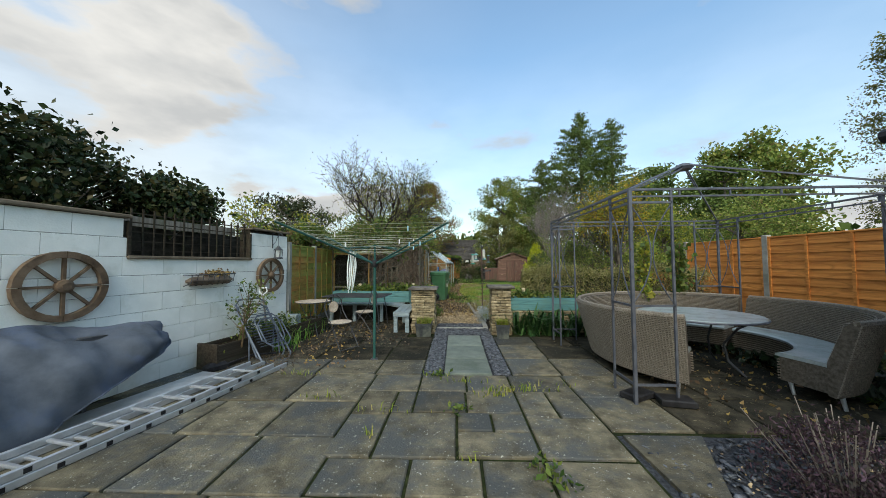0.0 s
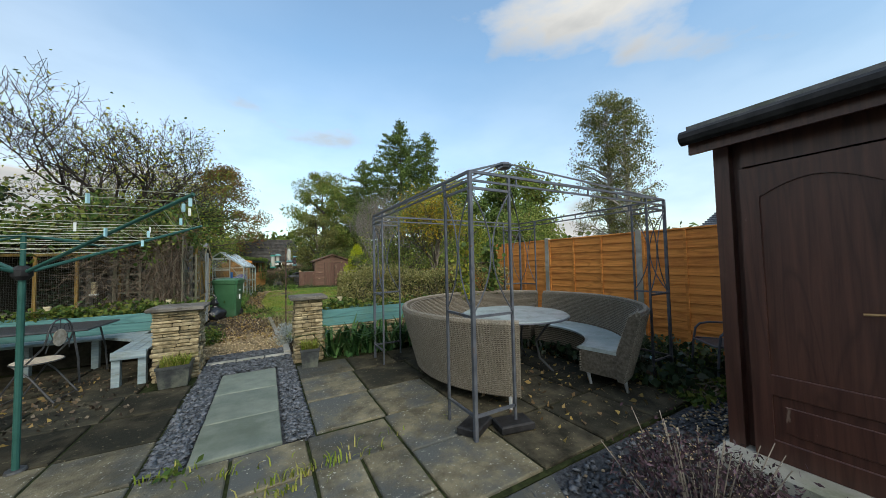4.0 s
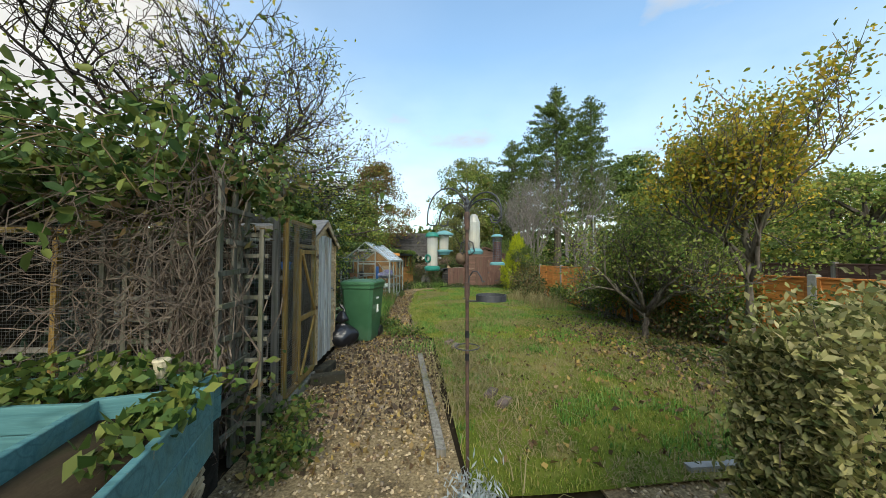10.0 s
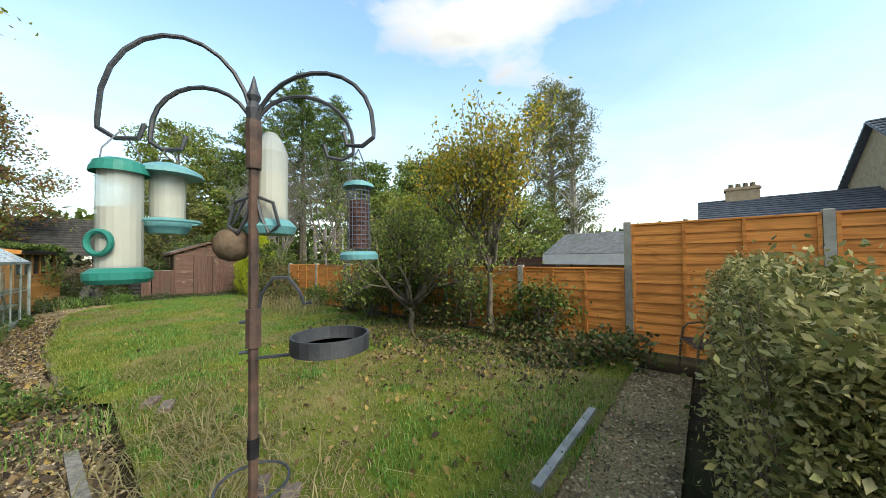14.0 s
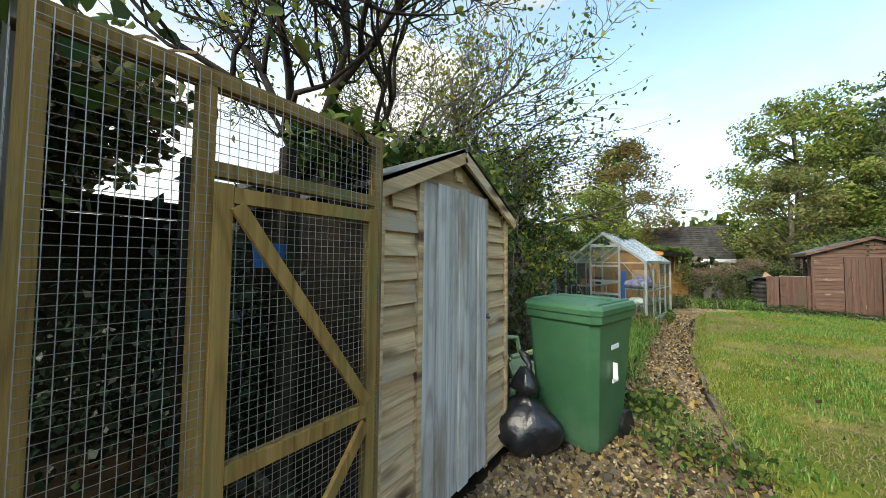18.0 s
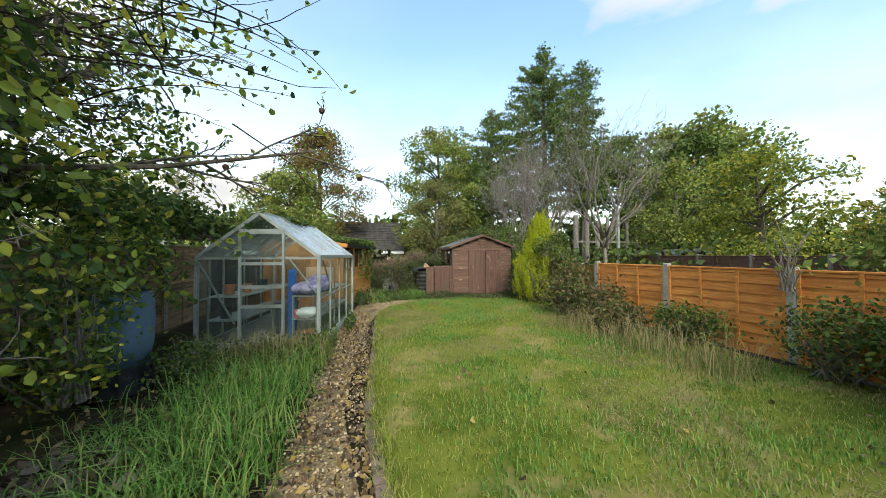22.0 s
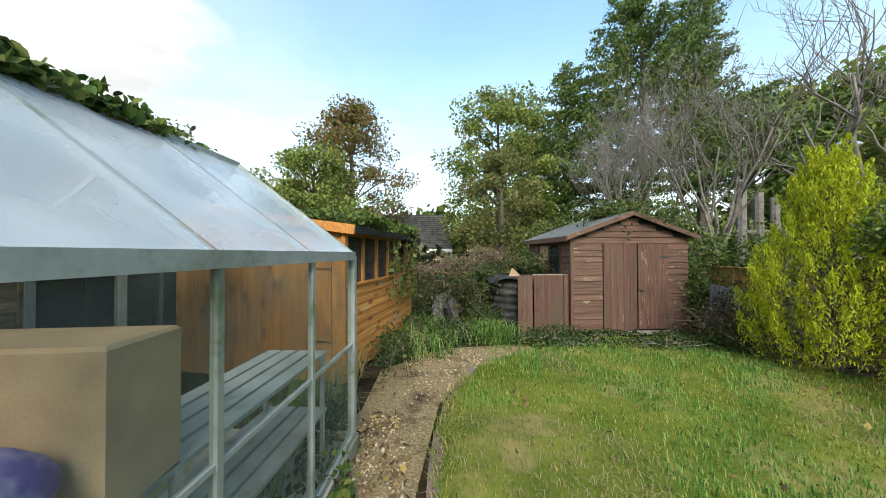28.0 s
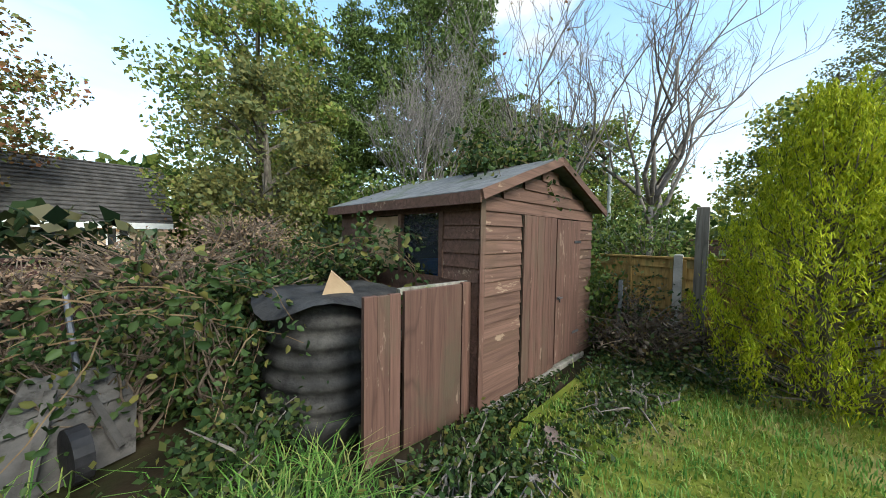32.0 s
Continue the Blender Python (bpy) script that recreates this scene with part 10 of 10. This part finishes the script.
def sprays(name, label, starts, leaf, size, seed, out=(0.2, 0.0), drop=0.12, steps=9, per=5, bark="vinebark", step=0.13, r=0.006, category="climber"):
    """Arching, hanging stems from a box of starting points (centre, radii, number), set with leaves."""
    th = thing(name, label, category)
    rr = random.Random(seed)
    mb, pts = MB(), []
    for c, rad, k in starts:
        for _ in range(k):
            p = Vector((c[0] + rr.uniform(-1, 1) * rad[0], c[1] + rr.uniform(-1, 1) * rad[1], c[2] + rr.uniform(-1, 1) * rad[2]))
            d = Vector((out[0] + rr.gauss(0, 0.5), out[1] + rr.gauss(0, 0.5), rr.uniform(0.0, 0.5))).normalized()
            line_ = [p]
            for i in range(steps):
                d = (d + Vector((rr.gauss(0, 0.16), rr.gauss(0, 0.16), rr.gauss(0, 0.1) - drop))).normalized()
                line_.append(line_[-1] + d * step * rr.uniform(0.7, 1.2))
                if line_[-1].z < 0.06:
                    line_[-1].z = 0.06
                for _ in range(per):
                    pts.append(tuple(line_[-1] + Vector((rr.gauss(0, 0.055), rr.gauss(0, 0.055), rr.gauss(-0.01, 0.05)))))
            mb.tube(line_, [r * (1 - 0.8 * i / steps) + 0.0008 for i in range(steps + 1)], 3)
    part("stem_mass", mb, M[bark], th)
    if pts:
        stuff("foliage", ovals(np.array(pts), size, seed, 0.62), L[leaf], "", "", th)
    return th


shrub("aviary_canopy", "heavy tangle of ivy and bramble roofing the aviary", [((-3.3, 9.5, 2.2), (0.9, 0.6, 0.3)), ((-2.1, 9.4, 2.2), (0.8, 0.5, 0.32)), ((-1.45, 9.3, 2.15), (0.45, 0.35, 0.32)), ((-3.9, 8.6, 2.25), (0.4, 0.8, 0.32))], "mid", 0.07, 7000, 170, 40, 110, 0.2, bark="deadtwig")
sprays("aviary_sprays", "arching bramble stems hanging over the trellis", [((-3.2, 9.0, 2.4), (1.0, 0.3, 0.2), 26), ((-1.9, 9.0, 2.35), (0.8, 0.3, 0.25), 30), ((-1.3, 10.2, 2.2), (0.25, 0.6, 0.12), 6), ((-1.6, 11.8, 2.3), (0.4, 0.6, 0.12), 7)], "mid", 0.075, 171, (0.1, -0.25), 0.16, per=4)
sprays("apple_sprays", "drooping apple shoots with yellow and green leaves", [((-2.5, 16.3, 2.5), (0.5, 0.5, 0.35), 18), ((-2.4, 16.7, 1.8), (0.3, 0.3, 0.3), 9), ((-2.9, 14.6, 3.0), (0.6, 0.6, 0.35), 12), ((-2.2, 15.0, 1.7), (0.25, 0.25, 0.15), 7), ((-2.5, 15.3, 2.7), (0.5, 0.5, 0.3), 14)], "apple", 0.082, 172, (0.35, -0.05), 0.17, 10, 3, "twigdark", category="tree shoots")
sprays("bare_shoots", "fine leafless apple shoots against the sky", [((-1.9, 15.3, 3.1), (0.8, 0.8, 0.5), 70), ((-2.0, 13.9, 3.3), (0.7, 0.7, 0.5), 50)], "apple", 0.06, 173, (0.5, 0.05), 0.03, 9, 1, "twigdark", 0.15, 0.007, "tree shoots")
tw = thing("overhead_twig", "single drooping apple twig with withered fruit", "twig")
part("stem", MB().tube([(-1.3, 16.9, 3.0), (-0.95, 17.05, 2.78), (-0.7, 17.12, 2.62), (-0.58, 17.2, 2.42), (-0.42, 17.26, 2.3), (-0.22, 17.3, 2.27)], [0.009, 0.007, 0.006, 0.005, 0.004, 0.002], 6).tube([(-0.5, 17.24, 2.36), (-0.47, 17.24, 2.26), (-0.38, 17.26, 2.14)], [0.003, 0.002, 0.0015], 4), M["twigdark"], tw)
for x, y, z in ((-0.66, 17.14, 2.55), (-0.62, 17.17, 2.49)):
    part("fruit", MB().lathe([(0.003, -0.022), (0.015, -0.016), (0.018, 0.0), (0.008, 0.014)], 8, (x, y, z)), M["nuts"], tw, "withered dark fruit", smooth=True)
stuff("foliage", leaves(np.array([(-0.36, 17.26, 2.11), (-0.5, 17.2, 2.62), (-0.55, 17.15, 2.68), (-0.42, 17.2, 2.64), (-0.8, 17.1, 2.7), (-0.75, 17.1, 2.6)]), 0.08, 5, 0.5), L["yellowgreen"], "", "", tw)
sprays("brush_heap", "heap of cut bare prunings beside the shed", [((5.55, 23.3, 0.3), (0.35, 0.35, 0.22), 120), ((5.9, 22.8, 0.25), (0.35, 0.3, 0.2), 70)], "deadleaf", 0.05, 174, (0.0, -0.1), 0.05, 7, 1, "deadtwig", 0.085, 0.006, "prunings")
sprays("shed_roof_bramble", "bramble trailing over the brown shed roof", [((4.5, 24.6, 2.3), (0.5, 0.4, 0.1), 26), ((1.5, 25.4, 0.9), (0.6, 0.4, 0.2), 30), ((2.7, 25.2, 1.3), (0.4, 0.3, 0.1), 14)], "thicket", 0.055, 175, (-0.1, -0.3), 0.12, per=5)


# ---- beyond the garden ----
far_conifer("cypress", "tall dark conifer beyond the gardens", (14.3, 36, 0), 18.9, 6.6, 201, 56000, 0.21, 0.22, whorls=48, slope=0.75)
far_conifer("cypress", "narrow dark conifer with a bare lower trunk", (17.4, 35.2, 0), 17.9, 2.4, 202, 18000, 0.19, 0.3, whorls=36, slope=0.6)
far_conifer("cypress", "dark conifer standing among the others", (10.2, 37.5, 0), 14.0, 4.2, 222, 24000, 0.20, 0.2, whorls=36, slope=0.7)
far_tree("oak", "dark green broad-leaved tree beyond the fence", (5.6, 37, 0), 11.0, 3.3, "far", 203, 25500, 0.176, 0.2)
far_tree("oak", "broad tree turning russet at the top", (-3.8, 41, 0), 11.4, 3.6, "russet", 204, 22500, 0.176, 0.22)
far_tree("oak", "leafy green tree behind the bungalow", (-5.2, 37, 0), 7.4, 3.0, "far", 205, 16500, 0.168, 0.2)
far_tree("oak", "green tree lit at its edges", (9.5, 41, 0), 10.0, 3.6, "far", 206, 21000, 0.192, 0.2)
far_tree("oak", "leafy tree in front of the conifers", (4.4, 32.5, 0), 6.0, 2.0, "birch", 207, 15000, 0.128, 0.15)
far_tree("birch_tree", "tall weeping birch with thin yellowing leaves", (25.2, 17.0, 0), 15.2, 2.9, "birch", 208, 26000, 0.12, 0.16, "palebark", groups=240, tight=0.13)
far_tree("birch_tree", "pale birch in a neighbouring garden", (24.6, 15.2, 0), 13.5, 2.2, "birch", 218, 15000, 0.12, 0.16, "palebark", groups=180, tight=0.13)
far_tree("round_tree", "large rounded evergreen in the distance", (38, 43, 0), 17.0, 8.0, "far", 209, 18000, 0.50, 0.1)
far_tree("conifer_row", "row of dark conifers beyond the houses", (24, 38, 0), 12.5, 4.0, "conifer", 210, 14000, 0.31, 0.1)
far_tree("conifer_row", "row of dark conifers beyond the houses", (30, 36, 0), 12.0, 4.2, "conifer", 211, 14000, 0.31, 0.1)
far_tree("garden_tree", "green garden tree behind the fence", (17, 27, 0), 6.5, 2.8, "far", 212, 15000, 0.152, 0.1)
far_tree("garden_tree", "yellowing garden tree behind the fence", (13.5, 21, 0), 5.0, 2.2, "yellowgreen", 213, 15000, 0.112, 0.08)
far_tree("garden_tree", "orange-leaved shrub tree behind the fence", (19, 19.5, 0), 4.2, 1.8, "gold", 214, 12000, 0.112, 0.05)
far_tree("garden_tree", "green garden tree behind the fence", (15.5, 16.5, 0), 4.6, 2.4, "far", 215, 15000, 0.120, 0.05)
far_tree("garden_tree", "green shrub tree behind the fence", (8.8, 15.2, 0), 2.7, 1.4, "far", 216, 10800, 0.088, 0.1)
far_tree("garden_tree", "green shrub tree behind the orange fence", (11.5, 13.2, 0), 3.6, 1.7, "far", 217, 10800, 0.096, 0.05)
far_tree("neighbour_tree", "leafy tree in the neighbouring garden", (-9.5, 17.5, 0), 5.2, 2.6, "dark", 219, 15000, 0.128, 0.1)
far_tree("neighbour_tree", "leafy tree in the neighbouring garden", (-8.5, 26, 0), 4.6, 2.4, "far", 220, 13500, 0.128, 0.1)
far_tree("neighbour_tree", "thin pale birch in the neighbouring garden", (-10, 33, 0), 7.2, 1.6, "birch", 221, 1350, 0.160, 0.35, "palebark")
tree("bare_tree", "tall leafless ash with pale upright branches", (7.9, 25.6, 0), 1.6, 0.085, 10, 2.8, 4, 51, "russet", 120, 0.08, "twig", 0.1, kids=3, up=0.2, wander=0.2, spread=0.85, rise=(1.1, 2.4))
tree("bare_tree", "leafless tree with forked grey limbs", (9.6, 23.9, 0), 2.2, 0.10, 9, 3.0, 4, 52, None, 0, 0.08, "twig", 0.1, kids=3, up=0.2, wander=0.2, spread=0.9, rise=(1.0, 2.2))
tree("bare_tree", "leafless pale thorny tree against the conifers", (9.0, 30.5, 0), 2.0, 0.085, 10, 3.2, 4, 53, None, 0, 0.08, "ashbark", 0.1, kids=4, up=0.18, wander=0.16, spread=0.6, rise=(1.1, 2.2))
# screens of distant foliage that close the horizon
for i, (x0, x1, y0, y1, h, lf, n, sz) in enumerate(((-45, -9, 42, 52, 5.0, "mid", 5000, 0.8), (-5, 22, 47, 55, 6.0, "mid", 6000, 0.8), (22, 60, 40, 55, 6.0, "mid", 6000, 0.9), (40, 55, -5, 40, 5.0, "mid", 5000, 0.9), (-14, -8, 2, 34, 2.8, "dark", 6000, 0.4), (10, 13, 9, 27, 1.9, "mid", 5000, 0.25), (-2, 12, 29, 31, 1.9, "dark", 6500, 0.28))):
    p = in_box(n, x0, x1, y0, y1, 0, h, 230 + i)
    p[:, 2] *= 0.75 + 0.25 * np.sin(p[:, 0] * 0.7 + p[:, 1] * 0.5) + 0.12 * np.sin(p[:, 0] * 2.3 + p[:, 1] * 1.9)
    stuff("distant_hedge", leaves(p, sz, 240 + i, 0.7), L[lf], "distant line of trees and hedges", "hedge")


def gable_house(name, label, at, rz, w, d, eave, ridge, wall_m, roof_m, windows=(), chimney=None, rows=10, door=None):
    th = thing(name, label, "house", at, rz)
    part("wall", MB().box(-w / 2, w / 2, -d / 2, d / 2, 0, eave).slab([(-d / 2, eave), (d / 2, eave), (0, ridge - 0.05)], "x", -w / 2, -w / 2 + 0.2).slab([(-d / 2, eave), (d / 2, eave), (0, ridge - 0.05)], "x", w / 2 - 0.2, w / 2), M[wall_m], th)
    for s in (-1, 1):
        rf = part("roof", MB().add([(-w / 2 - 0.25, s * (d / 2 + 0.35), eave - 0.15), (w / 2 + 0.25, s * (d / 2 + 0.35), eave - 0.15), (w / 2 + 0.25, 0, ridge), (-w / 2 - 0.25, 0, ridge), (-w / 2 - 0.25, s * (d / 2 + 0.35), eave - 0.25), (w / 2 + 0.25, s * (d / 2 + 0.35), eave - 0.25), (w / 2 + 0.25, 0, ridge - 0.1), (-w / 2 - 0.25, 0, ridge - 0.1)], [(0, 1, 2, 3), (7, 6, 5, 4), (0, 4, 5, 1), (1, 5, 6, 2), (2, 6, 7, 3), (3, 7, 4, 0)]), M[roof_m], th)
        if rows:
            mb = MB()
            for k in range(rows):
                t = (k + 0.5) / rows
                yy, zz = s * (d / 2 + 0.35) * (1 - t), eave - 0.15 + (ridge - eave + 0.15) * t + 0.02
                mb.box(-w / 2 - 0.25, w / 2 + 0.25, yy - 0.05, yy + 0.05, zz - 0.015, zz + 0.03)
            part("tile_course", mb, M[roof_m], rf)
        part("fascia", MB().box(-w / 2 - 0.25, w / 2 + 0.25, s * (d / 2 + 0.36) - 0.03, s * (d / 2 + 0.36) + 0.03, eave - 0.42, eave - 0.17), M["white"], th, "white fascia and gutter")
    for x, z, ww, hh, s in windows:
        y = s * d / 2
        wn_ = part("window", MB().box(x - ww / 2, x + ww / 2, y - 0.06, y + 0.06, z, z + hh), M["white"], th, "white-framed window")
        for k in (-1, 1):
            part("pane", MB().box(x + k * ww / 4 - ww / 4 + 0.05, x + k * ww / 4 + ww / 4 - 0.05, y + s * 0.06 - 0.004, y + s * 0.06 + 0.006, z + 0.06, z + hh - 0.06), M["darkglass"], wn_)
    if chimney is not None:
        ch = part("chimney", MB().box(chimney - 0.55, chimney + 0.55, -0.35, 0.35, ridge - 0.6, ridge + 0.5).box(chimney - 0.6, chimney + 0.6, -0.4, 0.4, ridge + 0.38, ridge + 0.46), M["wallbrick"], th, "stone chimney stack")
        for k in range(4):
            part("chimney_pot", MB().lathe([(0.1, ridge + 0.5), (0.08, ridge + 0.7)], 8, (chimney - 0.36 + k * 0.24, 0, 0)), M["coping"], ch)
    return th


gable_house("bungalow", "low buff bungalow with a dark tiled roof", (-3.4, 44.5, -0.2), 0, 13.0, 6.0, 2.2, 4.9, "wallbrick", "tile", [(3.6, 0.9, 1.2, 1.0, -1), (0.3, 0.9, 1.6, 1.0, -1), (5.0, 0.9, 0.7, 1.0, -1)], None, 16)
lmp = thing("porch_lamp", "lit orange porch lamp on the bungalow wall", "lamp", (1.45, 41.35, 1.75))
lm_ = bpy.data.materials.new("lamp_glow")
lm_.use_nodes = True
lm_.node_tree.nodes["Principled BSDF"].inputs["Emission Color"].default_value = (1, 0.5, 0.15, 1)
lm_.node_tree.nodes["Principled BSDF"].inputs["Emission Strength"].default_value = 4.0
part("globe", MB().lathe([(0.02, -0.09), (0.08, -0.04), (0.09, 0.02), (0.05, 0.09)], 10), lm_, lmp, "glowing orange globe")
gable_house("terrace_house", "buff stone house with a blue slate roof and chimney", (20.0, 5.2, 0), 90, 5.0, 5.4, 2.75, 3.95, "wallbrick", "roofslate", [(-1.4, 1.0, 1.0, 1.1, 1)], 1.2, 12)
gable_house("terrace_house", "buff stone house with a slate roof and white windows", (20.0, -0.6, 0), 90, 6.5, 6.5, 4.6, 6.5, "wallbrick", "roofslate", [(-1.8, 3.1, 1.0, 1.1, 1), (0.4, 3.1, 1.0, 1.1, 1), (2.4, 3.1, 0.9, 1.1, 1)], 2.0, 12)
gable_house("neighbour_shed", "pale weathered timber shed over the fence", (9.4, 9.6, 0), 80, 2.0, 1.6, 1.7, 2.1, "larch", "felt", (), None, 0)
gable_house("neighbour_garage", "low flat-roofed outbuilding over the fence", (15.0, 26.0, 0), 85, 3.6, 2.5, 1.5, 1.75, "greywood", "felt", (), None, 0)
pf = thing("palisade", "row of weathered pale timber posts beyond the fence", "posts", (0, 0, 0))
for k in range(8):
    x, y = 11.0 + k * 0.75, 27.6 + 0.1 * k
    part("post", MB().tube([(x, y, 0), (x + 0.02, y, 3.6 - 0.12 * (k % 3))], 0.13 - 0.05 * (k > 2), 8), M["ashbark"], pf)
part("rail", MB().beam((10.8, 27.6, 2.2), (17, 28.4, 2.2), 0.06, 0.1), M["greywood"], pf)
sl_ = thing("street_lamp", "grey steel street lamp with a small lantern head", "street lamp", (11.6, 25.3, 0))
part("column", MB().tube([(0, 0, 0), (0, 0, 2.0), (0, 0, 4.25)], [0.07, 0.06, 0.045], 10), M["alugreen"], sl_)
part("head", MB().box(-0.45, 0.08, -0.09, 0.09, 4.2, 4.32, bev=0.04), M["alu"], sl_)
fence_run("fence_neighbour", "brown fence of the neighbouring garden", (12.0, 26.5), (9.5, 11.0), 1.45, M["shedbrown"], -1, post="wood")
